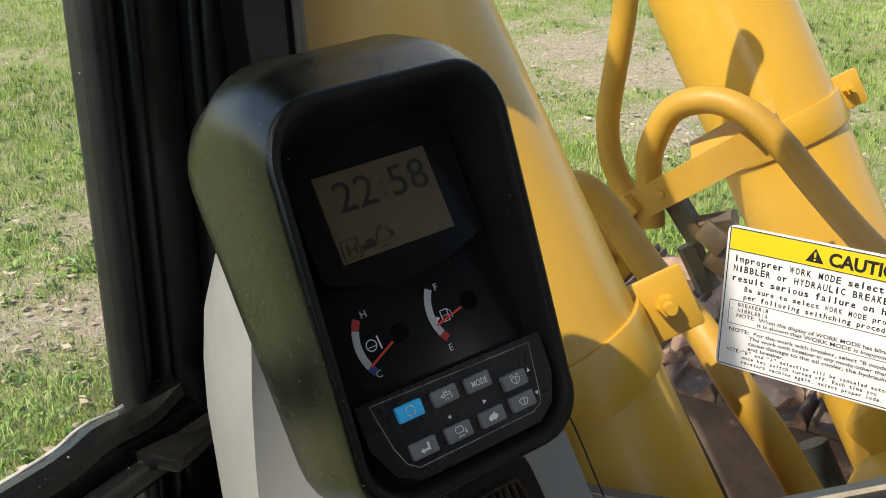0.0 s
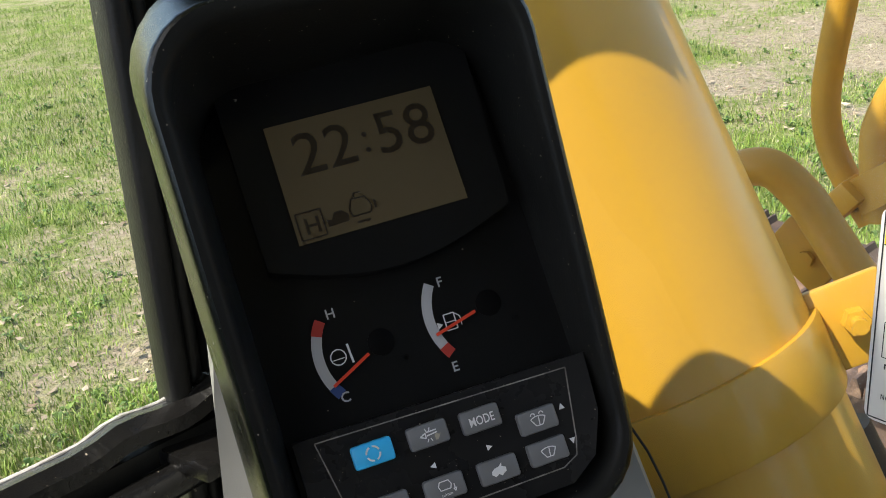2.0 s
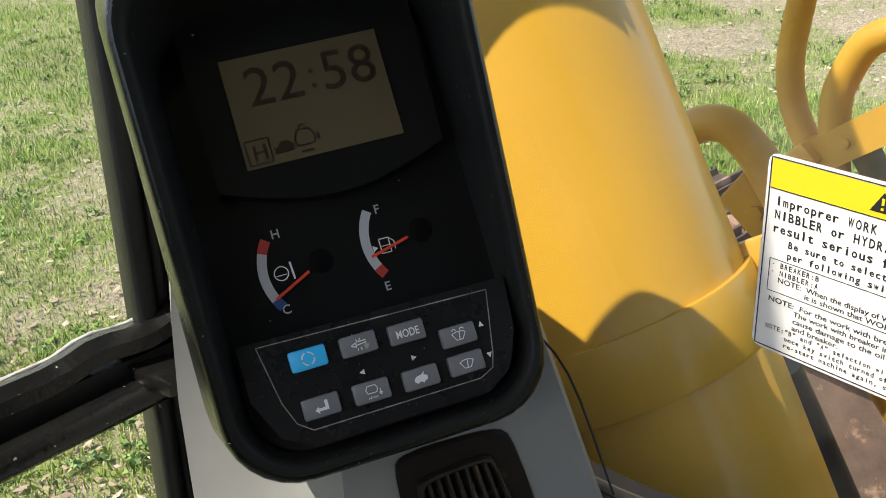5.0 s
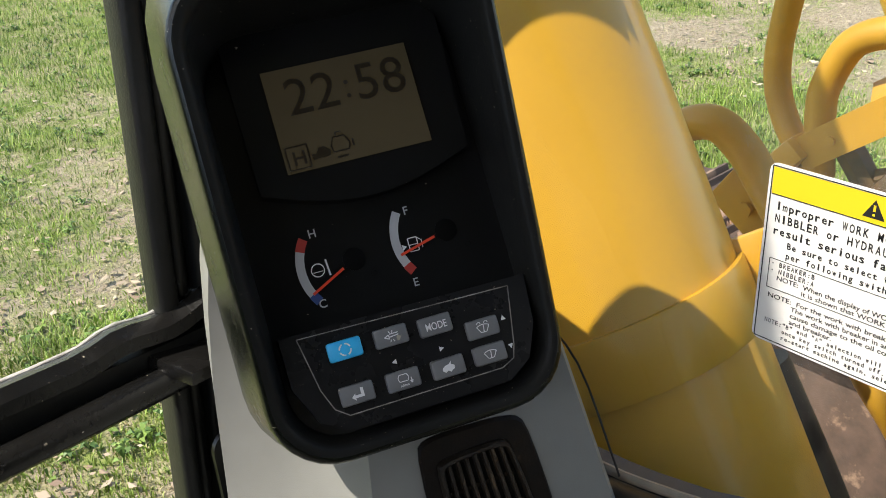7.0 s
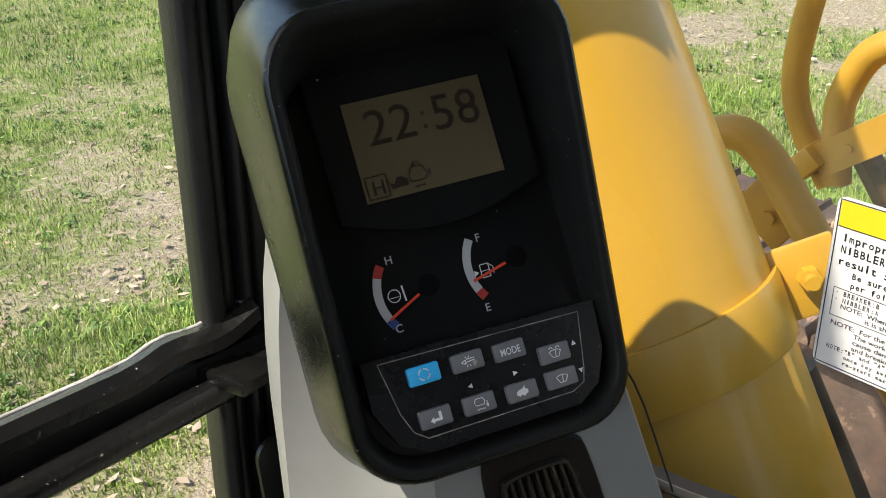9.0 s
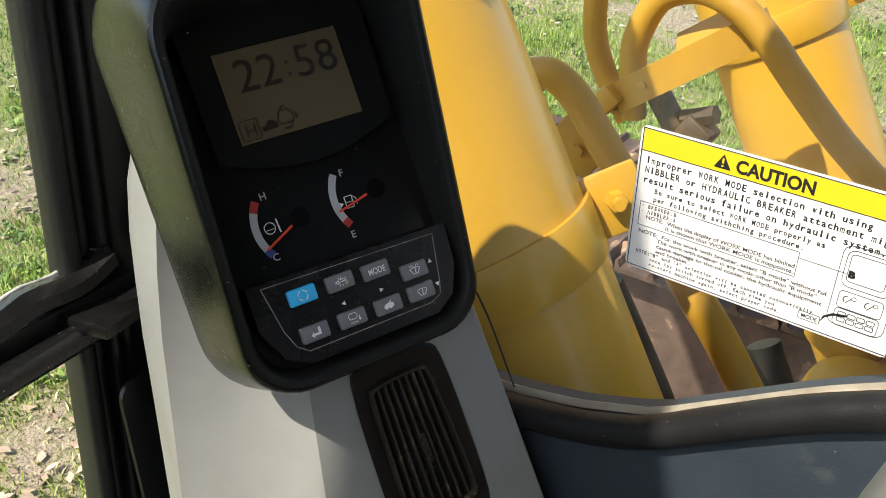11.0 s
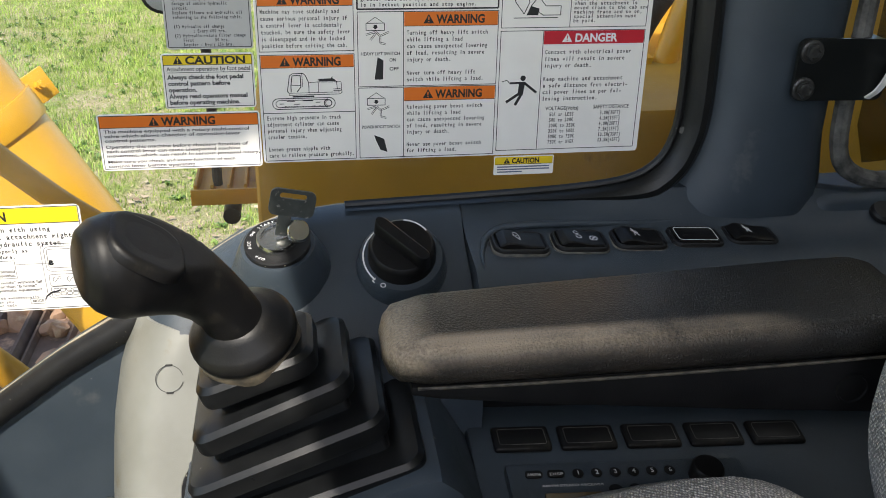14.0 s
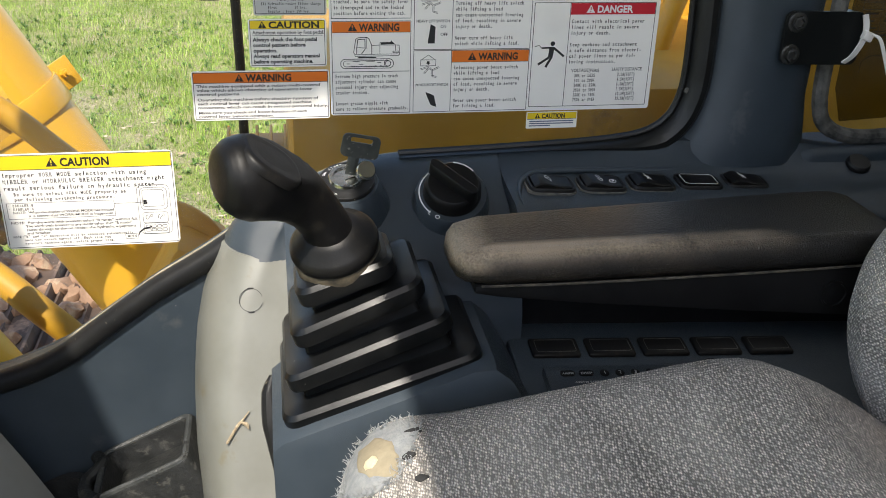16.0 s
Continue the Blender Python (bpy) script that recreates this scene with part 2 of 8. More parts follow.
DUST = (0.42, 0.37, 0.28)
M = dict(
    shell=surf("monitor_shell", (0.0065, 0.008, 0.005), (0.009, 0.011, 0.006), 0.25, 12, bump=0.10, bump_scale=900, fleck=DUST, fleck_amount=0.045, fleck_scale=700, spec=0.45),
    bezel=surf("bezel_black", (0.013, 0.013, 0.0123), (0.017, 0.017, 0.0155), 0.42, 14, bump=0.1, bump_scale=900, fleck=DUST, fleck_amount=0.03, fleck_scale=600, spec=0.12),
    face=surf("gauge_plate", (0.009, 0.009, 0.009), (0.011, 0.011, 0.011), 0.14, 9, rough_var=0.05, spec=0.2, fleck=DUST, fleck_amount=-0.01, fleck_scale=300),
    keypad=surf("keypad_plate", (0.009, 0.009, 0.0095), (0.011, 0.011, 0.012), 0.28, 20, fleck=DUST, fleck_amount=0.035, fleck_scale=760, spec=0.25),
    key=surf("button_grey", (0.165, 0.168, 0.172), (0.14, 0.142, 0.146), 0.45, 60, fleck=DUST, fleck_amount=0.01),
    key_blue=plain("button_blue", (0.03, 0.50, 0.92), 0.4),
    lcd=surf("lcd_glass", (0.108, 0.082, 0.044), (0.096, 0.072, 0.038), 0.22, 8, rough_var=0.04),
    lcd_ink=plain("lcd_segment", (0.022, 0.014, 0.006), 0.3),
    dialprint=plain("dial_print", (0.46, 0.46, 0.47), 0.5),
    white=plain("white_print", (0.75, 0.75, 0.75), 0.5),
    red=plain("red_print", (0.42, 0.03, 0.02), 0.5),
    blue=plain("blue_print", (0.02, 0.06, 0.22), 0.5),
    needle=plain("needle_red", (0.75, 0.06, 0.02), 0.4),
    grey=surf("light_grey_plastic", (0.275, 0.275, 0.258), (0.24, 0.24, 0.222), 0.5, 14, bump=0.12, bump_scale=1500, fleck=(0.16, 0.13, 0.09), fleck_amount=-0.02, fleck_scale=90, patch=(0.27, 0.25, 0.20), patch_scale=9, patch_at=0.62),
    covergrey=surf("stained_grey_plastic", (0.185, 0.187, 0.168), (0.155, 0.155, 0.135), 0.42, 16, bump=0.12, bump_scale=1500, fleck=(0.09, 0.07, 0.04), fleck_amount=-0.03, fleck_scale=110, patch=(0.15, 0.135, 0.095), patch_scale=22, patch_at=0.60),
    seam=plain("dark_seam", (0.02, 0.02, 0.02), 0.8),
    vent=surf("vent_black", (0.009, 0.0075, 0.0065), (0.017, 0.012, 0.008), 0.5, 40, bump=0.2, bump_scale=600, patch=(0.06, 0.042, 0.025), patch_scale=45, patch_at=0.62, spec=0.2),
    ventdust=surf("dusty_vent", (0.020, 0.017, 0.014), (0.040, 0.030, 0.020), 0.5, 60, bump=0.25, bump_scale=600, patch=(0.11, 0.075, 0.042), patch_scale=70, patch_at=0.60, spec=0.3),
    rimdust=surf("rim_dust", (0.15, 0.14, 0.12), (0.05, 0.055, 0.06), 0.9, 60),
    navy=surf("navy_plastic", (0.040, 0.052, 0.065), (0.031, 0.042, 0.054), 0.36, 18, bump=0.25, bump_scale=1600, fleck=(0.25, 0.24, 0.22), fleck_amount=-0.035, fleck_scale=130, patch=(0.062, 0.070, 0.077), patch_scale=16, patch_at=0.64, spec=0.42),
    rubber=surf("black_rubber", (0.009, 0.009, 0.010), (0.015, 0.015, 0.015), 0.42, 25, bump=0.2, bump_scale=900, fleck=DUST, fleck_amount=0.03, fleck_scale=330, spec=0.25),
    seal=surf("window_seal", (0.007, 0.008, 0.008), (0.012, 0.012, 0.012), 0.42, 22, bump=0.2, bump_scale=400, fleck=DUST, fleck_amount=-0.02, fleck_scale=90, patch=(0.16, 0.14, 0.11), patch_scale=28, patch_at=0.68, spec=0.35),
    sealdust=surf("dusty_seal", (0.022, 0.022, 0.022), (0.13, 0.125, 0.115), 0.8, 60, bump=0.4, bump_scale=300),
    pillar=surf("pillar_black", (0.005, 0.006, 0.006), (0.008, 0.009, 0.009), 0.34, 18, fleck=DUST, fleck_amount=-0.03, fleck_scale=120, spec=0.4),
    barpaint=surf("chipped_black_paint", (0.005, 0.005, 0.005), (0.009, 0.0085, 0.008), 0.26, 18, bump=0.3, bump_scale=120, patch=(0.22, 0.19, 0.15), patch_scale=38, patch_at=0.67, fleck=DUST, fleck_amount=0.03, spec=0.4),
    grip=surf("grip_black", (0.005, 0.005, 0.0055), (0.009, 0.0085, 0.008), 0.44, 30, bump=0.06, bump_scale=500, spec=0.22, patch=(0.016, 0.0145, 0.012), patch_scale=60, patch_at=0.58),
    boot=surf("boot_rubber", (0.004, 0.0045, 0.005), (0.008, 0.0085, 0.009), 0.32, 30, bump=0.04, bump_scale=700, fleck=(0.12, 0.11, 0.10), fleck_amount=-0.01, fleck_scale=220, spec=0.32),
    collar=surf("worn_collar", (0.15, 0.12, 0.08), (0.022, 0.020, 0.017), 0.6, 60),
    piping=surf("worn_piping", (0.012, 0.011, 0.010), (0.10, 0.085, 0.065), 0.6, 90),
    baremetal=surf("bare_edge", (0.50, 0.48, 0.44), (0.30, 0.28, 0.25), 0.45, 60, patch=(0.04, 0.035, 0.03), patch_scale=30, patch_at=0.6),
    leather=worn_vinyl("armrest_vinyl"),
    cupgrime=surf("grimy_cup", (0.009, 0.010, 0.010), (0.022, 0.023, 0.023), 0.5, 40, bump=0.4, bump_scale=300, patch=(0.055, 0.054, 0.050), patch_scale=60, patch_at=0.58, fleck=(0.20, 0.15, 0.08), fleck_amount=0.02, fleck_scale=140),
    cuprim=surf("worn_cup_rim", (0.030, 0.033, 0.034), (0.060, 0.062, 0.060), 0.42, 50, bump=0.4, bump_scale=300, patch=(0.012, 0.012, 0.012), patch_scale=50, patch_at=0.56, fleck=(0.20, 0.15, 0.08), fleck_amount=0.02, fleck_scale=140),
    bolt=surf("greasy_bolt", (0.060, 0.060, 0.058), (0.025, 0.025, 0.024), 0.4, 90, metal=0.4, bump=0.2, bump_scale=500),
    hub=surf("hub_black", (0.003, 0.003, 0.003), (0.004, 0.004, 0.004), 0.5, 60, spec=0.08),
    armbox=surf("armrest_box", (0.0055, 0.0055, 0.006), (0.009, 0.009, 0.0095), 0.6, 30, bump=0.2, bump_scale=900, spec=0.10),
    steel=surf("key_steel", (0.36, 0.36, 0.345), (0.28, 0.28, 0.27), 0.33, 60, metal=1.0, bump=0.05, bump_scale=900),
    chrome=surf("polished_steel", (0.62, 0.62, 0.60), (0.50, 0.50, 0.49), 0.20, 60, metal=1.0, bump=0.04, bump_scale=900),
    keyplate=surf("worn_key", (0.065, 0.072, 0.066), (0.045, 0.050, 0.047), 0.42, 120, metal=0.3, patch=(0.3, 0.29, 0.26), patch_scale=180, patch_at=0.6),
    cloth=weave("grey_cloth", (0.014, 0.012, 0.011), (1.0, 0.92, 0.83)),
    foam=surf("foam_orange", (0.60, 0.34, 0.16), (0.52, 0.28, 0.12), 0.9, 25, bump=0.4, bump_scale=420),
    foampale=surf("foam_pale", (0.33, 0.28, 0.19), (0.25, 0.21, 0.14), 0.9, 60, bump=0.4, bump_scale=300),
    fluff=surf("worn_fluff", (0.33, 0.335, 0.33), (0.24, 0.255, 0.265), 0.95, 150, bump=0.9, bump_scale=700),
    fray=surf("frayed_yarn", (0.20, 0.20, 0.21), (0.35, 0.35, 0.35), 0.95, 300),
    purple=plain("purple_cord", (0.16, 0.03, 0.11), 0.7),
    ziptie=plain("zip_tie", (0.75, 0.73, 0.70), 0.4),
    yellow=surf("machine_yellow", (0.66, 0.355, 0.030), (0.62, 0.33, 0.026), 0.36, 5, bump=0.04, bump_scale=120, fleck=(0.04, 0.025, 0.01), fleck_amount=-0.035, fleck_scale=46, coat=0.25),
    yelworn=surf("worn_yellow", (0.54, 0.285, 0.024), (0.44, 0.23, 0.022), 0.5, 8, bump=0.12, bump_scale=90, fleck=(0.03, 0.025, 0.02), fleck_amount=0.0, fleck_scale=14, patch=(0.26, 0.14, 0.03), patch_scale=5, patch_at=0.6),
    black=surf("grimy_black", (0.015, 0.014, 0.013), (0.03, 0.028, 0.024), 0.55, 20, bump=0.2, bump_scale=200),
    greasy=surf("greasy_fitting", (0.10, 0.055, 0.02), (0.04, 0.028, 0.015), 0.5, 30, bump=0.3, bump_scale=90),
    track=surf("rusty_track", (0.075, 0.048, 0.035), (0.12, 0.075, 0.055), 0.8, 16, bump=0.6, bump_scale=60, patch=(0.33, 0.21, 0.14), patch_scale=7, patch_at=0.56),
    soil=surf("red_soil", (0.36, 0.22, 0.145), (0.25, 0.145, 0.09), 0.95, 14, bump=1.0, bump_scale=40, patch=(0.42, 0.30, 0.20), patch_scale=20, patch_at=0.55),
    sheet=surf("sticker_white", (0.86, 0.835, 0.795), (0.82, 0.795, 0.755), 0.42, 20, rough_var=0.08),
    sheetgrey=surf("sticker_silver", (0.50, 0.50, 0.49), (0.46, 0.46, 0.45), 0.42, 20),
    ink=plain("black_ink", (0.015, 0.015, 0.016), 0.5),
    orange=plain("sticker_orange", (0.72, 0.17, 0.015), 0.42),
    caution=plain("sticker_yellow", (0.80, 0.58, 0.02), 0.42),
    danger=plain("sticker_red", (0.52, 0.015, 0.03), 0.42),
    pane=glass("clear_glass", (0.93, 0.96, 0.94), haze=0.05),
    chart=glass("tinted_chart", (0.55, 0.50, 0.30), haze=0.10),
    bark=surf("twig_bark", (0.40, 0.33, 0.22), (0.20, 0.15, 0.10), 0.9, 200),
    mirror=plain("mirror_face", (0.80, 0.81, 0.82), 0.25, 0.6),
    ceiling=surf("headliner", (0.30, 0.30, 0.28), (0.26, 0.26, 0.25), 0.9, 20),
)

M["hub"].node_tree.nodes["Principled BSDF"].inputs["Specular IOR Level"].default_value = 0.05

# ---------------------------------------------------------------- building
FR = {}


def thing(name, at=None, label="", category="", group="", kind=""):
    m = at if isinstance(at, Matrix) else Matrix.Translation(at or (0, 0, 0))
    ob = new(name)
    ob.empty_display_size = 0.02
    ob.matrix_world = m
    FR[ob.name] = m
    return tagged(ob, label, category, group, kind)


def mesh_of(name, bm, mat, smooth=35.0):
    bmesh.ops.recalc_face_normals(bm, faces=bm.faces)
    me = bpy.data.meshes.new(name)
    bm.to_mesh(me)
    bm.free()
    me.materials.append(mat)
    if smooth:
        me.polygons.foreach_set("use_smooth", [True] * len(me.polygons))
        me.set_sharp_from_angle(angle=radians(smooth))
    return me


def part(name, bm, mat, parent, label="", local=False, smooth=35.0):
    """One mesh under a thing or a part. bm is in the world, or local: in the thing's own frame."""
    m = FR[parent.name]
    if not local:
        bm.transform(m.inverted())
    ob = new(name, mesh_of(name, bm, mat, smooth))
    ob.parent = parent
    FR[ob.name] = m
    return tagged(ob, label)


def solo(name, bm, mat, label="", category="", group="", kind="", at=None, smooth=35.0):
    """A thing that is one mesh, built in the world."""
    m = at if isinstance(at, Matrix) else Matrix.Translation(at or (0, 0, 0))
    bm.transform(m.inverted())
    ob = new(name, mesh_of(name, bm, mat, smooth))
    ob.matrix_world = m
    FR[ob.name] = m
    return tagged(ob, label, category, group, kind)


def loft(bm, rings, cap0=False, cap1=False, closed=True):
    made = [[bm.verts.new(p) for p in ring] for ring in rings]
    for a, b in zip(made, made[1:]):
        k = len(a)
        for i in range(k if closed else k - 1):
            bm.faces.new((a[i], a[(i + 1) % k], b[(i + 1) % k], b[i]))
    if cap0:
        bm.faces.new(made[0])
    if cap1:
        bm.faces.new(made[-1])
    return made


def smooth_path(pts, steps=6):
    """A rounded way through the points."""
    p = [Vector(q) for q in pts]
    p = [2 * p[0] - p[1], *p, 2 * p[-1] - p[-2]]
    out = []
    for a, b, c, d in zip(p, p[1:], p[2:], p[3:]):
        for i in range(steps):
            u = i / steps
            out.append(0.5 * (2 * b + (c - a) * u + (2 * a - 5 * b + 4 * c - d) * u * u + (3 * b - a - 3 * c + d) * u ** 3))
    return out + [p[-2]]


def tube(bm, pts, r, seg=14, steps=6, squash=None):
    path = smooth_path(pts, steps) if steps > 1 else [Vector(q) for q in pts]
    rad = r if isinstance(r, (list, tuple)) else [r] * 2
    side = None
    rings = []
    for i, p in enumerate(path):
        d = (path[min(i + 1, len(path) - 1)] - path[max(i - 1, 0)]).normalized()
        if side is None:
            side = d.orthogonal().normalized()
        side = (side - d * side.dot(d)).normalized()
        other = d.cross(side)
        u = i / (len(path) - 1) * (len(rad) - 1)
        k = min(int(u), len(rad) - 2)
        rr = rad[k] + (rad[k + 1] - rad[k]) * (u - k)
        rings.append([p + rr * (math.cos(a) * side + math.sin(a) * other * (squash or 1)) for a in [2 * math.pi * j / seg for j in range(seg)]])
    loft(bm, rings, True, True)


def rod(bm, a, b, r0, r1=None, seg=24):
    tube(bm, [a, b], [r0, r0 if r1 is None else r1], seg, 1)


def turned(bm, at, axis, profile, seg=32):
    """A turned body: profile of (radius, height) along axis from at."""
    z = Vector(axis).normalized()
    x = z.orthogonal().normalized()
    y = z.cross(x)
    rings = [[Vector(at) + z * h + max(r, 1e-5) * (math.cos(a) * x + math.sin(a) * y) for a in [2 * math.pi * j / seg for j in range(seg)]] for r, h in profile]
    loft(bm, rings, True, True)


def rbox(bm, m, size, r=0.003, seg=2):
    """A rounded box of that size round the frame m."""
    got = bmesh.ops.create_cube(bm, size=1.0, matrix=m @ Matrix.Diagonal((*size, 1)))
    edges = list({e for v in got["verts"] for e in v.link_edges})
    if r:
        bmesh.ops.bevel(bm, geom=edges, offset=r, segments=seg, affect="EDGES", profile=0.5, clamp_overlap=True)


def prism(bm, m, outline, depth):
    """A plate: outline in the frame's x, y, from z = 0 to depth."""
    loft(bm, [[m @ Vector((x, y, z)) for x, y in outline] for z in (0.0, depth)], True, True)


def rounded(w, h, r, k=4, cx=0.0, cy=0.0):
    out = []
    for sx, sy, a0 in ((1, 1, 0), (-1, 1, 90), (-1, -1, 180), (1, -1, 270)):
        for i in range(k + 1):
            a = radians(a0 + 90 * i / k)
            out.append((cx + sx * (w / 2 - r) + r * math.cos(a), cy + sy * (h / 2 - r) + r * math.sin(a)))
    return out


def arc(cx, cy, r, a0, a1, k=10):
    return [(cx + r * math.cos(radians(a0 + (a1 - a0) * i / k)), cy + r * math.sin(radians(a0 + (a1 - a0) * i / k))) for i in range(k + 1)]


def band(cx, cy, r0, r1, a0, a1, k=12):
    return arc(cx, cy, r1, a0, a1, k) + arc(cx, cy, r0, a1, a0, k)


def stroke(bm, m, pts, w, depth=0.0002):
    """A drawn line of width w."""
    for (x0, y0), (x1, y1) in zip(pts, pts[1:]):
        dx, dy = x1 - x0, y1 - y0
        k = math.hypot(dx, dy) or 1
        nx, ny = -dy / k * w / 2, dx / k * w / 2
        prism(bm, m, [(x0 + nx, y0 + ny), (x0 - nx, y0 - ny), (x1 - nx, y1 - ny), (x1 + nx, y1 + ny)], depth)


def frame_of(o, x, y):
    x = Vector(x).normalized()
    z = x.cross(Vector(y)).normalized()
    y = z.cross(x)
    return Matrix(((x.x, y.x, z.x, o[0]), (x.y, y.y, z.y, o[1]), (x.z, y.z, z.z, o[2]), (0, 0, 0, 1)))


LETTERS = []


def letters(name, body, x, y, h, mat, parent, width=None, z=0.0006, align="LEFT", turn=0.0, label="", bold=0.0, spacing=1.0):
    """Words in the frame of the thing, capitals h high, squeezed to a width where one is given."""
    cu = bpy.data.curves.new(name, "FONT")
    cu.body, cu.size, cu.align_x, cu.space_line, cu.resolution_u = body, 1 / 0.729, align, 1.0, 3
    cu.offset = bold / h + 0.017
    cu.space_character = spacing
    ob = new(name, cu)
    ob["cap"] = h
    ob.data.materials.append(mat)
    ob.parent = parent
    FR[ob.name] = FR[parent.name]
    LETTERS.append((ob, Matrix.Translation((x, y, z)) @ Matrix.Rotation(radians(turn), 4, "Z"), width))
    return tagged(ob, label)


TYPED = []


def set_typed():
    """Rows of a typewriter face: every letter stands in a cell of the same width."""
    glyphs = {}
    for ch in sorted(set("".join(row for _, row, *_ in TYPED)) - {" "}):
        cu = bpy.data.curves.new("glyph", "FONT")
        cu.body, cu.size, cu.resolution_u, cu.offset = ch, 1 / 0.729, 2, 0.027
        glyphs[ch] = new("glyph", cu)
    bpy.context.view_layer.update()
    dg = bpy.context.evaluated_depsgraph_get()
    shapes = {}
    for ch, ob in glyphs.items():
        me = bpy.data.meshes.new_from_object(ob.evaluated_get(dg))
        shapes[ch] = ([(v.co.x, v.co.y) for v in me.vertices], [tuple(p.vertices) for p in me.polygons])
        cu = ob.data
        bpy.data.objects.remove(ob)
        bpy.data.curves.remove(cu)
        bpy.data.meshes.remove(me)
    for ob, row, x, y, h, cw, mat in TYPED:
        verts, faces = [], []
        for i, ch in enumerate(row):
            if ch == " " or not shapes[ch][0]:
                continue
            pts, fs = shapes[ch]
            x0, x1 = min(p[0] for p in pts), max(p[0] for p in pts)
            k = min(h * 1.15, 0.74 * cw / (x1 - x0))
            if x1 - x0 > 0.3:
                k = 0.74 * cw / (x1 - x0) if k < h * 1.15 else max(k, 0.62 * cw / (x1 - x0))
            n = len(verts)
            verts += [(x + (i + 0.45) * cw + (px - (x0 + x1) / 2) * k, y + py * h, 0.0005) for px, py in pts]
            faces += [tuple(n + j for j in f) for f in fs]
        me = bpy.data.meshes.new("text_line")
        me.from_pydata(verts, [], faces)
        me.materials.append(mat)
        made = new("text_line", me)
        made.parent = ob
        FR[made.name] = FR[ob.name]
        tagged(made, "")


def set_letters():
    """Turns all the words into meshes at their places."""
    set_typed()
    bpy.context.view_layer.update()
    dg = bpy.context.evaluated_depsgraph_get()
    for ob, m, width in LETTERS:
        me = bpy.data.meshes.new_from_object(ob.evaluated_get(dg))
        xs = [v.co.x for v in me.vertices]
        h = ob["cap"]
        k = width / max(max(xs) - min(xs), 1e-6) if width and xs else h
        m = m @ Matrix.Diagonal((k, h, 1, 1))
        me.transform(m)
        name, parent, mat, label = ob.name, ob.parent, ob.data.materials[0], ob.get("label", "")
        cu = ob.data
        bpy.data.objects.remove(ob)
        bpy.data.curves.remove(cu)
        made = new(name, me)
        me.name = name
        if not me.materials:
            me.materials.append(mat)
        made.parent = parent
        tagged(made, label)

# ---------------------------------------------------------------- cab shell
def sill_z(y):
    """Height of the window sill along the cab's right side."""
    pts = [(0.60, 0.485), (0.34, 0.487), (0.25, 0.499), (0.20, 0.512), (0.145, 0.534), (0.05, 0.602), (0.0, 0.632), (-0.03, 0.652), (-0.10, 0.698), (-0.14, 0.714), (-0.18, 0.719), (-0.30, 0.723), (-0.42, 0.729), (-0.58, 0.724), (-0.66, 0.712), (-1.0, 0.722)]
    for (y0, z0), (y1, z1) in zip(pts, pts[1:]):
        if y >= y1:
            return z0 + (z1 - z0) * (y0 - y) / (y0 - y1)
    return pts[-1][1]


FLOOR, ROOF, FRONT = 0.0, 1.68, 0.62

bm = bmesh.new()
rbox(bm, pose(-0.05, -0.2, FLOOR - 0.03), (1.36, 1.7, 0.06), 0.004)
solo("floor", bm, M["black"], "black rubber cab floor", kind="structure", at=(0, 0, 0))
# roof round an open hatch, the front of which ends in a narrow header
bm = bmesh.new()
# unseen rear roof, widened past the right wall to shade the machine deck
rbox(bm, pose(0.01, -0.455, ROOF + 0.03), (1.48, 1.15, 0.06), 0.01)
rbox(bm, pose(-0.05, 0.520, ROOF + 0.03), (1.36, 0.152, 0.06), 0.01)
rbox(bm, pose(0.305, 0.282, ROOF + 0.03), (0.65, 0.324, 0.06), 0.01)
rbox(bm, pose(-0.675, 0.282, ROOF + 0.03), (0.11, 0.324, 0.06), 0.01)
solo("ceiling", bm, M["ceiling"], "grey cab headliner with an open roof hatch", kind="structure", at=(0, 0, ROOF))

# lower right wall: inner navy panel under the sill
bm = bmesh.new()
ys = [0.60 - 0.02 * i for i in range(36)]
loft(bm, [[(0.588, y, 0.02), (0.588, y, sill_z(y) - 0.006), (0.622, y, sill_z(y) - 0.006), (0.622, y, 0.02)] for y in ys], True, True)
wall_right = solo("wall_right", bm, M["navy"], "dusty dark navy plastic panel below the side window", kind="structure", at=(0.6, 0.2, 0.3))

# back wall and left side with its open doorway, both unseen
bm = bmesh.new()
# closed without a rear window, to keep sky light off the dash column
rbox(bm, pose(-0.05, -1.03, 0.84), (1.36, 0.04, 1.68), 0.0)
solo("wall_back", bm, M["navy"], "unseen rear cab wall, closed to block light from behind", kind="structure", at=(0, -1.03, 0))
bm = bmesh.new()
rbox(bm, pose(-0.70, -0.20, 0.45), (0.05, 1.62, 0.86), 0.0)
# rear quarter filled in and door panel raised, to cut the fill light
rbox(bm, pose(-0.70, -0.78, 1.28), (0.05, 0.46, 0.80), 0.0)
rbox(bm, pose(-0.70, 0.58, 0.84), (0.06, 0.06, 1.68), 0.0)
solo("wall_left", bm, M["navy"], "unseen cab door panel below an open window, rear quarter closed to block light", kind="structure", at=(-0.7, 0, 0))

# front right pillar: seals and posts that stand side by side
pillar = thing("pillar_front", (0.55, 0.6, 0.5), "glossy black front cab pillar with rubber seals", kind="structure")


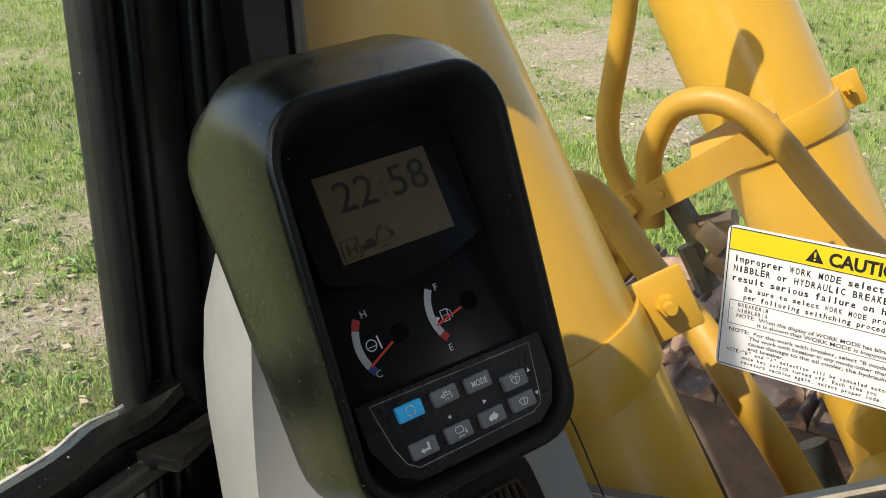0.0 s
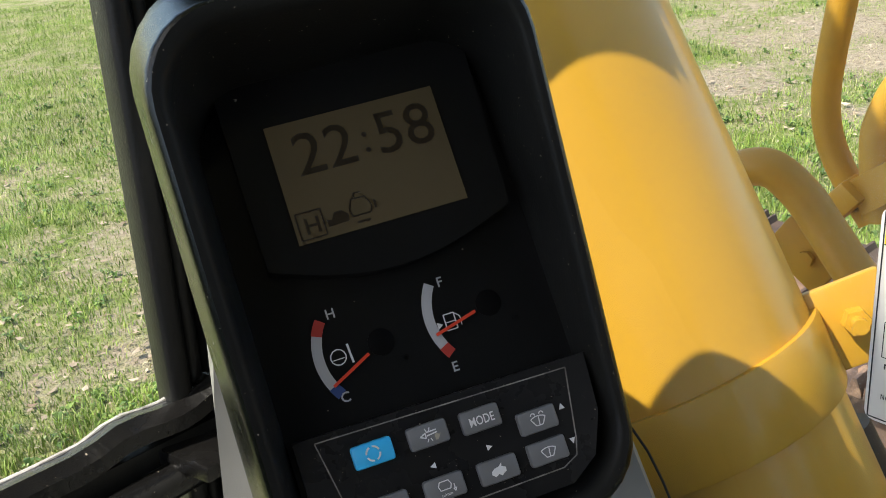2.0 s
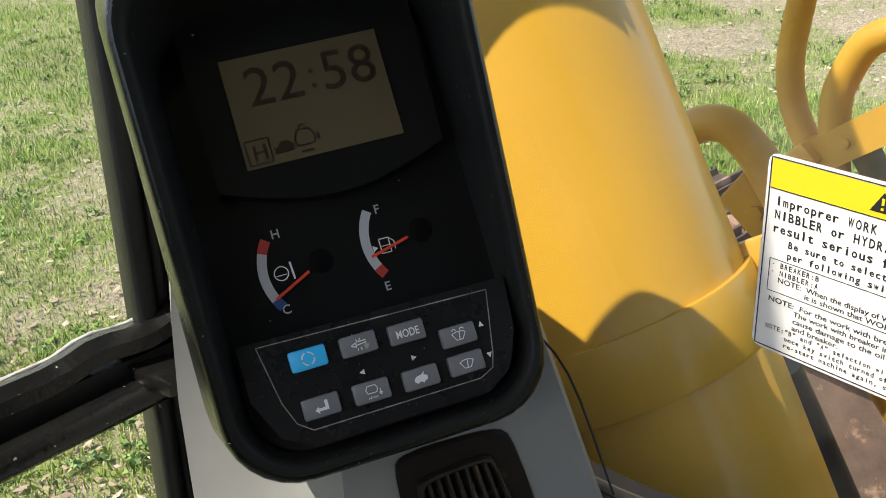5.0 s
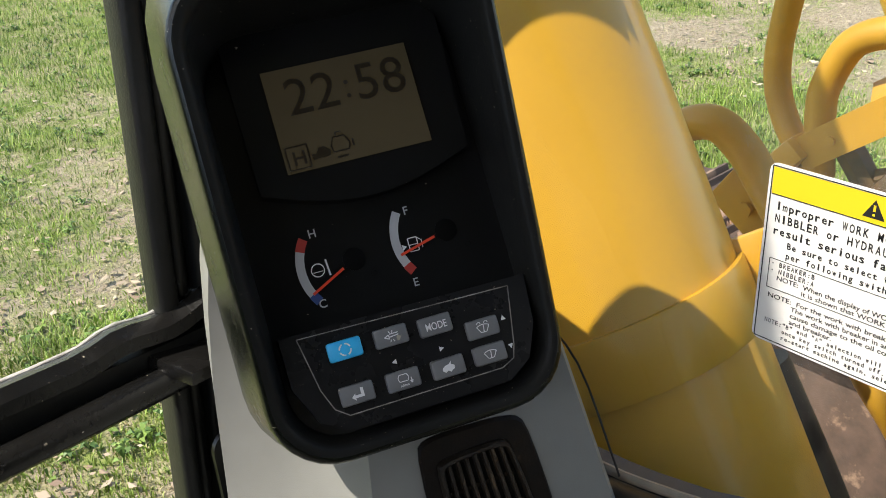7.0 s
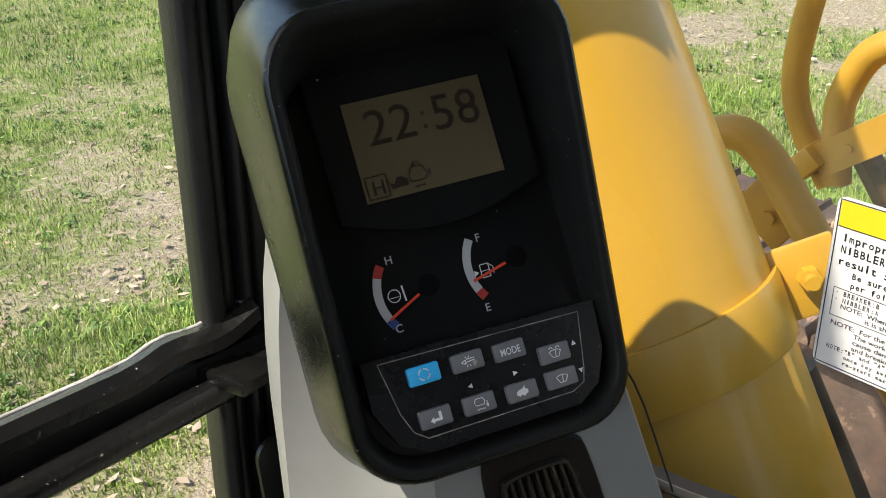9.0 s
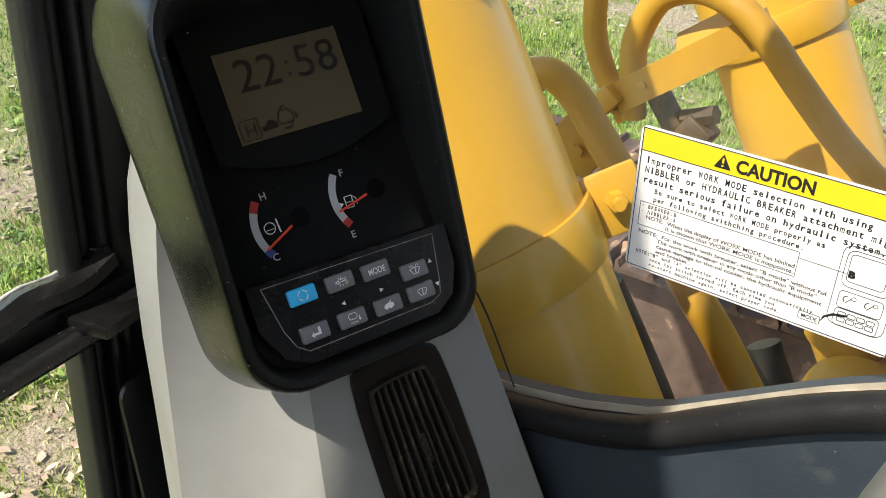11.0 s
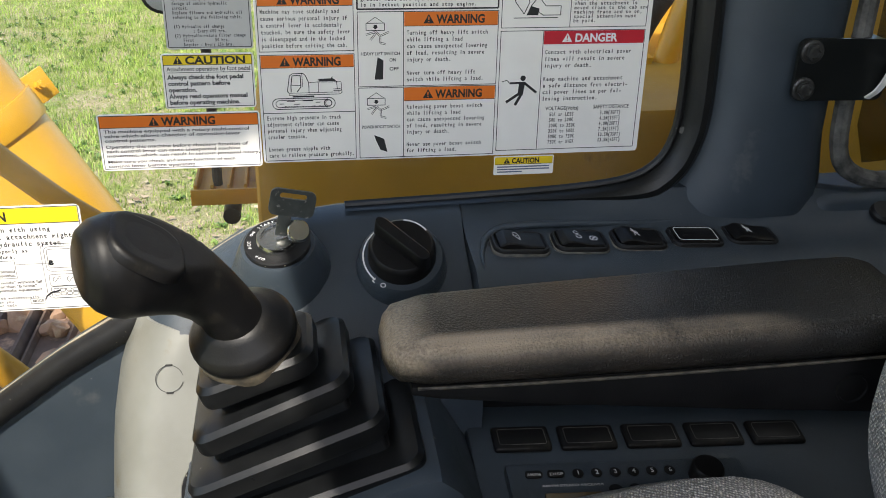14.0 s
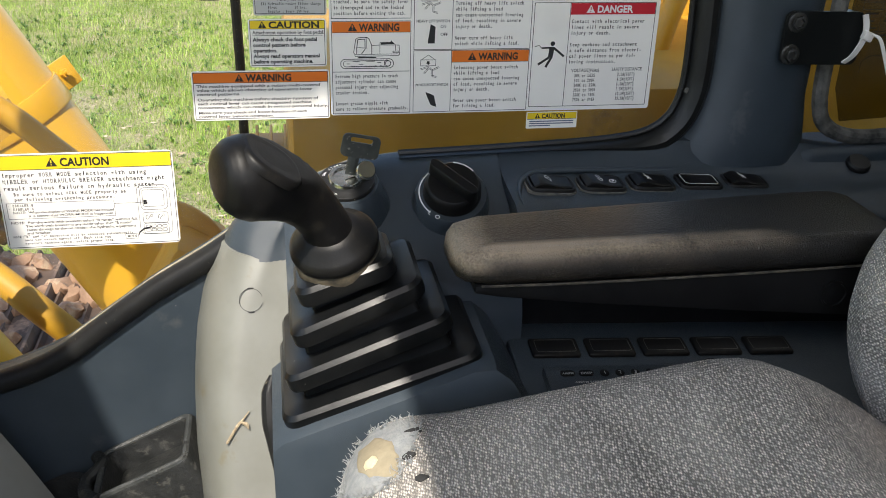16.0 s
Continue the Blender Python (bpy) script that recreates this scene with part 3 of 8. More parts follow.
def post(name, x0, x1, y0, y1, mat, lean=0.085, z0=0.02, z1=1.66, r=0.006):
    bm = bmesh.new()
    rings = []
    for i in range(12):
        z = z0 + (z1 - z0) * i / 11
        d = lean * (z - 0.55)
        rings.append([(x + d, y, z) for x, y in rounded(x1 - x0, y1 - y0, min(r, (x1 - x0) / 2.2, (y1 - y0) / 2.2), 3, (x0 + x1) / 2, (y0 + y1) / 2)])
    loft(bm, rings, True, True)
    return part(name, bm, mat, pillar)


post("seal", 0.470, 0.486, 0.585, 0.618, M["seal"])
post("lip", 0.487, 0.499, 0.594, 0.622, M["seal"])
post("lip", 0.500, 0.512, 0.586, 0.614, M["pillar"])
post("post", 0.513, 0.556, 0.592, 0.650, M["pillar"], r=0.012)
post("lip", 0.557, 0.567, 0.585, 0.612, M["seal"])
post("post", 0.568, 0.612, 0.582, 0.640, M["pillar"], r=0.014)
bm = bmesh.new()
loft(bm, [[(x, y, z) for x, y in ((0.600, 0.508), (0.600, 0.575), (0.620, 0.58), (0.620, 0.508))] for z in (0.02, 0.5, 1.0, 1.66)], True, True)
part("side_post", bm, M["pillar"], pillar)
post("seal", 0.604, 0.611, 0.499, 0.507, M["seal"], lean=0.0, z0=0.49)

# lower frame of the front window, with chipped paint
bar = thing("window_frame_front", (0.0, 0.59, 0.5), "black front window frame rail with chipped paint and dirt", kind="structure")
bm = bmesh.new()
rings = []
for i in range(44):
    x = 0.505 - 1.15 * (i / 43) ** 1.6
    k = max(0.0, 1 - (0.505 - x) / 0.10)
    z = 0.524 + 0.012 * k + 0.004 * math.sin(k * 7.0)
    rings.append([(x, 0.572, z - 0.010), (x, 0.574, z), (x, 0.586, z + 0.005), (x, 0.602, z), (x, 0.604, z - 0.012), (x, 0.588, z - 0.017)])
loft(bm, rings, True, True)
part("upper_lip", bm, M["barpaint"], bar, "chipped black upper lip")
bm = bmesh.new()
edge_line = []
for i in range(44):
    x = 0.50 - 1.15 * (i / 43) ** 1.6
    k = max(0.0, 1 - (0.505 - x) / 0.10)
    edge_line.append((x, 0.603, 0.5235 + 0.012 * k + 0.004 * math.sin(k * 7.0)))
tube(bm, edge_line, 0.0020, 8, 1)
for v in bm.verts:
    v.co += 0.0012 * noise.noise_vector(v.co * 90)
part("worn_edge", bm, M["baremetal"], bar, "bare worn metal edge")
bm = bmesh.new()
tube(bm, [(0.53, 0.568, 0.494), (0.46, 0.566, 0.490), (0.20, 0.566, 0.484), (-0.65, 0.566, 0.480)], 0.0125, 12, 4)
part("lower_rail", bm, M["barpaint"], bar)
bm = bmesh.new()
loft(bm, [[(x, 0.578, 0.512), (x, 0.596, 0.512), (x, 0.596, 0.480), (x, 0.578, 0.480)] for x in (0.52, 0.2, -0.2, -0.65)], True, True)
part("web", bm, M["seal"], bar)
bm = bmesh.new()
rbox(bm, pose(0.490, 0.566, 0.497, 0, 9, 16), (0.080, 0.05, 0.012), 0.003)
part("corner_plate", bm, M["barpaint"], bar, "black corner plate")
bm = bmesh.new()
turned(bm, (0.548, 0.560, 0.535), (-0.5, -1, 0.1), [(0.018, -0.02), (0.018, 0.0), (0.013, 0.006), (0.010, 0.004), (0.0, 0.004)], 20)
part("hinge_cap", bm, M["seal"], bar)
bm = bmesh.new()
rbox(bm, pose(0.527, 0.545, 0.425, 0, 0, 15), (0.035, 0.018, 0.11), 0.006)
turned(bm, (0.517, 0.533, 0.452), (-0.3, -1, 0), [(0.009, 0), (0.009, 0.004), (0.005, 0.005), (0.0, 0.003)], 16)
part("hinge_arm", bm, M["barpaint"], bar)
bm = bmesh.new()
prism(bm, frame_of((0.508, 0.570, 0.270), (1, 0.15, 0), (-0.06, 0, 1)), rounded(0.068, 0.300, 0.016, 5), 0.004)
part("side_flap", bm, M["pillar"], bar, "black rounded flap")

# window panes
bm = bmesh.new()
ys = [0.503 - 0.02 * i for i in range(50)]
loft(bm, [[(0.6035, y, sill_z(y) - 0.004), (0.6035, y, 1.60)] for y in ys], closed=False)
window_1 = thing("window_1", (0.604, 0, 1.0), "clear side window pane in a rubber seal", kind="structure")
pane = part("pane", bm, M["pane"], window_1)
pane.visible_shadow = False
bm = bmesh.new()
loft(bm, [[(-0.66, 0.600, 0.53), (-0.66, 0.600, 1.66)], [(0.48, 0.600, 0.53), (0.58, 0.600, 1.66)]], closed=False)
window_front = thing("window_front", (0, 0.6, 1.0), "clear front window pane", kind="structure")
pane = part("pane", bm, M["pane"], window_front)
pane.visible_shadow = False

# the black rubber rail along the sill and the pale dusty lip of the body outside it
bm = bmesh.new()
tube(bm, [(0.590, y, sill_z(y) - 0.011) for y in (0.44, 0.34, 0.27, 0.20, 0.145, 0.10, 0.05, 0.0, -0.04, -0.08)], 0.0115, 14, 4)
part("sill_rail", bm, M["rubber"], window_1, "black rubber rail with worn spots")
bm = bmesh.new()
ys = [0.45 - 0.015 * i for i in range(60)]
loft(bm, [[(0.602, y, sill_z(y) - 0.005), (0.6055, y, sill_z(y) - 0.001), (0.609, y, sill_z(y) - 0.003), (0.622, y, sill_z(y) - 0.022)] for y in ys], closed=False)
part("sill_lip", bm, surf("dusty_lip", (0.34, 0.295, 0.225), (0.24, 0.20, 0.15), 0.7, 40, bump=0.3, bump_scale=300), window_1, "dusty pale body lip")

# rear post between the windows, flaring into the console
WIN_BACK = [(-0.185, 0.7185), (-0.30, 0.7225), (-0.38, 0.7265), (-0.425, 0.733), (-0.448, 0.746), (-0.459, 0.766), (-0.463, 0.80), (-0.460, 0.90), (-0.452, 1.2), (-0.445, 1.6)]
bm = bmesh.new()
tube(bm, [(0.600, y, z) for y, z in WIN_BACK], 0.0035, 8, 4)
bands, fine_ = [], []
for i in range(len(WIN_BACK) - 1):
    q0, q1, q2, q3 = (Vector(WIN_BACK[min(max(i + j, 0), len(WIN_BACK) - 1)]) for j in (-1, 0, 1, 2))
    for u in (0, 0.25, 0.5, 0.75):
        fine_.append(0.5 * (2 * q1 + (q2 - q0) * u + (2 * q0 - 5 * q1 + 4 * q2 - q3) * u * u + (3 * q1 - q0 - 3 * q2 + q3) * u ** 3))
for i, (y, z) in enumerate(fine_):
    (ya, za), (yb, zb) = fine_[max(i - 1, 0)], fine_[min(i + 1, len(fine_) - 1)]
    k_ = min(1.0, 0.04 + (i / 14) ** 2)
    n_ = Vector((0, yb - ya, zb - za)).normalized()
    n_ = Vector((0, -abs(n_.z), -abs(n_.y)))
    bands.append([Vector((x_, y, z)) + n_ * d_ * k_ for x_, d_ in ((0.604, 0.002), (0.596, 0.004), (0.590, 0.009), (0.5875, 0.015), (0.589, 0.021), (0.596, 0.027), (0.610, 0.028))])
loft(bm, bands, closed=False)
part("seal", bm, M["seal"], window_1, "black rubber seal")
pillar_mid = thing("pillar_middle", (0.6, -0.53, 0.8), "navy plastic post between the side windows", kind="structure")
bm = bmesh.new()
rings = []
for z, a, b, dx in ((0.700, -0.446, -0.600, 0.002), (0.720, -0.450, -0.600, 0.002), (0.735, -0.458, -0.598, 0.003), (0.765, -0.466, -0.594, 0.006), (0.80, -0.470, -0.594, 0.008), (0.90, -0.468, -0.598, 0.008), (1.2, -0.46, -0.600, 0.008), (1.62, -0.45, -0.600, 0.008)):
    a -= 0.020
    rings.append([(0.640, a + 0.004, z), (0.604, a + 0.004, z), (0.588 + dx * 0.4, a - 0.008, z), (0.578 + dx, a - 0.03, z), (0.576 + dx, (a + b) / 2, z), (0.578 + dx, b + 0.03, z), (0.590 + dx * 0.4, b + 0.008, z), (0.606, b - 0.004, z), (0.640, b - 0.004, z)])
loft(bm, rings, True, True)
part("cover", bm, M["navy"], pillar_mid)
bm = bmesh.new()
turned(bm, (0.597, -0.466, 0.775), (-1, 0.1, 0), [(0.003, 0), (0.003, 0.002), (0.0, 0.0025)], 12)
part("rivet", bm, M["sealdust"], pillar_mid)

# rear side wall above the console and the rear side window
REAR = [(-0.612, 1.6), (-0.612, 0.90), (-0.609, 0.80), (-0.612, 0.755), (-0.625, 0.733), (-0.655, 0.722), (-0.70, 0.722), (-0.80, 0.729), (-1.0, 0.738)]
window_2 = thing("window_2", (0.61, -0.8, 0.9), "rear side window with a dusty rubber seal", kind="structure")
bm = bmesh.new()
tube(bm, [(0.599, y, z) for y, z in REAR], 0.0080, 10, 4)
part("seal", bm, M["sealdust"], window_2, "dusty grey rubber seal")
bm = bmesh.new()
loft(bm, [[(0.612, -0.60, 0.70), (0.612, -0.60, 1.6)], [(0.612, -1.01, 0.70), (0.612, -1.01, 1.6)]], closed=False)
pane = part("pane", bm, M["pane"], window_2)
pane.visible_shadow = False
bm = bmesh.new()
rbox(bm, pose(0.63, -0.72, 0.36), (0.04, 0.62, 0.70), 0.0)
rbox(bm, pose(0.63, -0.3, 1.64), (0.05, 1.5, 0.08), 0.0)
solo("wall_rear_side", bm, M["navy"], "navy wall below the rear side window", kind="structure", at=(0.63, -0.7, 0.4))

# ---------------------------------------------------------------- monitor
MO = Vector((0.4784, 0.3017, 0.6929))
MON = frame_of(MO, (0.9226, -0.3804, 0.0644), (0.1577, 0.5241, 0.8369))
monitor = thing("machine_monitor", MON, "black hooded machine monitor with screen, gauges and buttons", "monitor")


def hood(x0, x1, y0, y1, r, n_of, k=7):
    """A rounded outline round the monitor; n_of gives its height over the gauge plate at each place."""
    return [Vector((u, v, n_of(u, v))) for u, v in rounded(x1 - x0, y1 - y0, r, k, (x0 + x1) / 2, (y0 + y1) / 2)]


def rim(u, v):
    """Height of the hood's front edge: far out at the top, low at the bottom."""
    return max(0.0075, 0.029 + 0.29 * v - 0.07 * u)


def lip(inset, down):
    return hood(-0.077 + inset, 0.070 - inset, -0.095 + inset, 0.122 - inset, 0.032 - inset * 0.6, lambda u, v: rim(u, v) - down)


def wrap(f):
    """The outer skin, f of the way from the front edge to the widest line."""
    return hood(-0.077 - 0.0055 * f, 0.070 + 0.009 * f, -0.095 - 0.002 * f, 0.122 + 0.040 * f ** 0.8, 0.032 + 0.010 * f, lambda u, v: rim(u, v) - 0.005 - (0.030 + 0.55 * rim(u, v)) * f)


bm = bmesh.new()
loft(bm, [lip(0.0030, 0.0012), lip(0.0018, 0.0018), lip(0.0008, 0.0030), wrap(0.0), wrap(0.3), wrap(0.65), wrap(1.0), hood(-0.0840, 0.0800, -0.0980, 0.1640, 0.044, lambda u, v: -0.046), hood(-0.0845, 0.0805, -0.0980, 0.1600, 0.044, lambda u, v: -0.058), hood(-0.0820, 0.0780, -0.0955, 0.1560, 0.044, lambda u, v: -0.066), hood(-0.0620, 0.0580, -0.0755, 0.1360, 0.034, lambda u, v: -0.072)], False, True)
part("hood", bm, M["shell"], monitor, "glossy black hood dusted along its edges", True, 50)
bm = bmesh.new()
loft(bm, [hood(-0.0645, 0.0590, -0.0835, 0.1100, 0.024, lambda u, v: -0.013), hood(-0.0655, 0.0600, -0.0842, 0.1110, 0.025, lambda u, v: max(-0.010, 0.35 * rim(u, v) - 0.006)), lip(0.0085, 0.0075), lip(0.0072, 0.0028), lip(0.0052, 0.0010), lip(0.0028, 0.0012)])
part("bezel", bm, M["bezel"], monitor, "matt black inner bezel", True, 50)
bm = bmesh.new()
prism(bm, Matrix.Translation((0, 0, -0.0125)), [(p.x, p.y) for p in hood(-0.0648, 0.0593, -0.0838, 0.1103, 0.024, lambda u, v: 0)], 0.003)
plate = part("gauge_plate", bm, M["face"], monitor, "glossy black gauge plate", True)
# raised screen surround with a rounded lower edge
bm = bmesh.new()
low = [(-0.052 + 0.103 * i / 12, 0.034 - 0.012 * math.sin(math.pi * i / 12)) for i in range(13)]
prism(bm, Matrix.Translation((0, 0, -0.0095)), low + [(0.054, 0.112), (0.045, 0.120), (-0.044, 0.120), (-0.053, 0.112)], 0.0125)
screen_block = part("screen_surround", bm, M["face"], monitor, "", True)
bm = bmesh.new()
prism(bm, Matrix.Translation((0, 0, 0.003)), [(-0.0375, 0.0405), (0.034, 0.0405), (0.034, 0.0905), (-0.0375, 0.0905)], 0.0014)
lcd = part("screen", bm, M["lcd"], monitor, "brown liquid crystal clock screen", True)
letters("clock_figure", "22", -0.0295, 0.0675, 0.0185, M["lcd_ink"], lcd, 0.0245, 0.0046, bold=-0.0003)
letters("clock_figure", ":", -0.0012, 0.0700, 0.0140, M["lcd_ink"], lcd, None, 0.0046, bold=-0.0003)
letters("clock_figure", "58", 0.0045, 0.0675, 0.0185, M["lcd_ink"], lcd, 0.0240, 0.0046, bold=-0.0003)
letters("mode_letter", "H", -0.0335, 0.0440, 0.0068, M["lcd_ink"], lcd, 0.0058, 0.0046)
bm = bmesh.new()
L46 = Matrix.Translation((0, 0, 0.0046))
stroke(bm, L46, [(-0.0358, 0.0420), (-0.0254, 0.0420), (-0.0254, 0.0530), (-0.0358, 0.0530), (-0.0358, 0.0420)], 0.0006)
part("mode_box", bm, M["lcd_ink"], lcd, "", True)
bm = bmesh.new()
prism(bm, L46, [(-0.0238, 0.0445), (-0.0205, 0.0448), (-0.0155, 0.0448), (-0.0150, 0.0475), (-0.0175, 0.0500), (-0.0205, 0.0498), (-0.0222, 0.0470), (-0.0242, 0.0478)], 0.0002)
part("creep_symbol", bm, M["lcd_ink"], lcd, "", True)
bm = bmesh.new()
stroke(bm, L46, [(-0.0135, 0.0460), (-0.0060, 0.0460), (-0.0050, 0.0490), (-0.0068, 0.0530), (-0.0126, 0.0530), (-0.0142, 0.0490), (-0.0135, 0.0460)], 0.0006)
stroke(bm, L46, [(-0.0110, 0.0530), (-0.0110, 0.0552), (-0.0080, 0.0552)], 0.0006)
stroke(bm, L46, [(-0.0125, 0.0432), (-0.0070, 0.0432)], 0.0010)
stroke(bm, L46, [(-0.0035, 0.0470), (-0.0035, 0.0505)], 0.0010)
part("engine_symbol", bm, M["lcd_ink"], lcd, "", True)

# gauges
G = Matrix.Translation((0, 0, -0.0095))


def gauge(cx, cy, hot, cold, ang, icon):
    r0, r1 = 0.0240, 0.0283
    bm = bmesh.new()
    prism(bm, G, band(cx, cy, r0, r1, 146, 210), 0.0003)
    dial = part("gauge_scale", bm, M["dialprint"], plate, "white gauge arc", True)
    for a0, a1, mat in hot:
        bm = bmesh.new()
        prism(bm, Matrix.Translation((0, 0, -0.0094)), band(cx, cy, r0, r1 + 0.0002, a0, a1, 4), 0.0004)
        part("gauge_end", bm, mat, dial, "", True)
    bm = bmesh.new()
    stroke(bm, Matrix.Translation((0, 0, -0.0080)), [(cx + 0.007 * math.cos(radians(ang)), cy + 0.007 * math.sin(radians(ang))), (cx + 0.0262 * math.cos(radians(ang)), cy + 0.0262 * math.sin(radians(ang)))], 0.0013, 0.0005)
    part("needle", bm, M["needle"], dial, "red needle", True)
    bm = bmesh.new()
    turned(bm, (cx, cy, -0.0095), (0, 0, 1), [(0.0056, 0), (0.0056, 0.0003), (0.0052, 0.0005), (0.0, 0.0005)], 20)
    part("needle_hub", bm, M["hub"], dial, "", True)
    return dial


dial_1 = gauge(-0.0165, -0.0045, [(144, 158, M["red"]), (206, 216, M["blue"])], [], 206, "H")
dial_2 = gauge(0.0315, -0.0025, [(206, 216, M["red"])], [], 194, "F")
for s, x, y in (("H", -0.0350, 0.0107), ("C", -0.0388, -0.0232)):
    letters("gauge_letter", s, x, y, 0.0042, M["dialprint"], dial_1, None, -0.0090)
for s, x, y in (("F", 0.0130, 0.0100), ("E", 0.0083, -0.0253)):
    letters("gauge_letter", s, x, y, 0.0042, M["dialprint"], dial_2, None, -0.0090)
bm = bmesh.new()
stroke(bm, G, arc(-0.0348, -0.0052, 0.0032, 0, 360, 12), 0.0005)
stroke(bm, G, [(-0.0372, -0.0060), (-0.0324, -0.0060)], 0.0004)
stroke(bm, G, [(-0.0295, -0.0090), (-0.0300, -0.0010)], 0.0009)
part("water_symbol", bm, M["white"], dial_1, "", True)
bm = bmesh.new()
stroke(bm, G, [(0.0115, -0.0085), (0.0115, -0.0018), (0.0160, -0.0018), (0.0160, -0.0085), (0.0115, -0.0085)], 0.0005)
stroke(bm, G, [(0.0115, -0.0052), (0.0160, -0.0052)], 0.0004)
stroke(bm, G, [(0.0160, -0.0020), (0.0182, -0.0040), (0.0180, -0.0078)], 0.0004)
prism(bm, G, [(0.0080, -0.0070), (0.0080, -0.0040), (0.0103, -0.0055)], 0.0002)
part("fuel_symbol", bm, M["white"], dial_2, "", True)
bm = bmesh.new()
turned(bm, (-0.0085, -0.0135, -0.0095), (0, 0, 1), [(0.0018, 0), (0.0018, 0.0006), (0.0011, 0.0006), (0.0010, 0.0)], 14)
part("trip_stud", bm, M["face"], plate, "", True)
bm = bmesh.new()
turned(bm, (0.0410, -0.0120, -0.0095), (0, 0, 1), [(0.0016, 0), (0.0016, 0.0006), (0.0010, 0.0006), (0.0009, 0.0)], 14)
part("trip_stud", bm, M["face"], plate, "", True)

# keypad: a raised plate with eight rubber keys
bm = bmesh.new()
pad = [(-0.0545, -0.0345), (-0.050, -0.0600), (-0.046, -0.0700), (-0.040, -0.0745), (0.036, -0.0745), (0.0425, -0.0715), (0.0445, -0.0650), (0.0495, -0.0375)]
prism(bm, Matrix.Translation((0, 0, -0.0095)), [(-0.0625, -0.0320), (-0.0625, -0.0560), (-0.0540, -0.0740), (-0.0400, -0.0815), (0.0380, -0.0815), (0.0500, -0.0740), (0.0570, -0.0580), (0.0590, -0.0340)], 0.0150)
keypad = part("keypad", bm, M["keypad"], monitor, "dusty black keypad plate", True)
bm = bmesh.new()
stroke(bm, Matrix.Translation((0, 0, 0.0056)), pad + [pad[0]], 0.0005, 0.0002)
part("keypad_line", bm, surf("scuffed_line", (0.30, 0.28, 0.25), (0.12, 0.11, 0.10), 0.6, 150), keypad, "worn pale outline", True)
BUTTONS = [(-0.0345, -0.0448, "b"), (-0.0122, -0.0450, "beam"), (0.0094, -0.0458, "mode"), (0.0312, -0.0535, "wash"), (0.0312, -0.0662, "wipe"), (0.0100, -0.0665, "run"), (-0.0122, -0.0660, "auto"), (-0.0345, -0.0658, "ret")]
for u, v, what in BUTTONS:
    bm = bmesh.new()
    rbox(bm, Matrix.Translation((u, v, 0.0064)), (0.0162, 0.0092, 0.0046), 0.0012, 2)
    key = part("button", bm, M["key_blue"] if what == "b" else M["key"], keypad, "bright blue button" if what == "b" else "grey rubber button", True)
    K = Matrix.Translation((u, v, 0.0088))
    bm = bmesh.new()
    if what == "b":
        for a in (20, 110, 200, 290):
            stroke(bm, K, arc(0, 0, 0.0027, a, a + 66, 5), 0.0007)
    elif what == "beam":
        stroke(bm, K, [(-0.0008, 0.0012), (0.0034, 0.0012)], 0.0005)
        stroke(bm, K, [(-0.0008, -0.0002), (0.0034, 0.0002)], 0.0005)
        stroke(bm, K, [(-0.0034, 0.0), (-0.0012, 0.0010), (-0.0012, -0.0010), (-0.0034, 0.0)], 0.0005)
        for a in (70, 110, 250, 290):
            stroke(bm, K, [(0.0016 * math.cos(radians(a)) * 0.9, 0.0016 * math.sin(radians(a))), (0.0028 * math.cos(radians(a)), 0.0028 * math.sin(radians(a)))], 0.0004)
    elif what in ("wash", "wipe"):
        stroke(bm, K, [*arc(0, -0.0045, 0.0062, 120, 60, 6), (0.0014, -0.0020), (-0.0014, -0.0020), (0.0062 * math.cos(radians(120)), -0.0045 + 0.0062 * math.sin(radians(120)))], 0.0004)
        stroke(bm, K, [(0, -0.0018), (0.0004, 0.0014)], 0.0004)
        if what == "wash":
            stroke(bm, K, arc(-0.0018, 0.0022, 0.0009, 0, 180, 4), 0.0004)
            stroke(bm, K, arc(0.0018, 0.0022, 0.0009, 0, 180, 4), 0.0004)
    elif what == "run":
        prism(bm, K, [(-0.0034, -0.0010), (-0.0020, -0.0022), (-0.0006, -0.0014), (0.0006, -0.0024), (0.0014, -0.0016), (0.0026, -0.0012), (0.0028, 0.0004), (0.0012, 0.0012), (0.0016, 0.0026), (0.0002, 0.0014), (-0.0018, 0.0010), (-0.0030, 0.0002)], 0.0002)
    elif what == "auto":
        stroke(bm, K, [(-0.0020, -0.0006), (0.0020, -0.0006), (0.0026, 0.0010), (0.0018, 0.0026), (-0.0018, 0.0026), (-0.0026, 0.0010), (-0.0020, -0.0006)], 0.0004)
        stroke(bm, K, [(0.0036, 0.0006), (0.0036, -0.0012), (0.0030, -0.0010), (0.0036, -0.0022), (0.0042, -0.0010), (0.0036, -0.0012)], 0.0004)
        letters("button_text", "n/min", u - 0.0022, v - 0.0030, 0.0013, M["white"], key, 0.0042, 0.0089)
    elif what == "ret":
        prism(bm, K, [(-0.0030, -0.0012), (-0.0012, 0.0004), (-0.0012, -0.0005), (0.0016, -0.0005), (0.0016, 0.0024), (0.0030, 0.0024), (0.0030, -0.0018), (-0.0012, -0.0018), (-0.0012, -0.0028)], 0.0002)
    if what == "mode":
        bm.free()
        letters("button_text", "MODE", u - 0.0051, v - 0.0019, 0.0036, M["white"], key, 0.0102, 0.0089)
    else:
        part("symbol", bm, M["white"], key, "", True)
Kp = Matrix.Translation((0, 0, 0.0056))
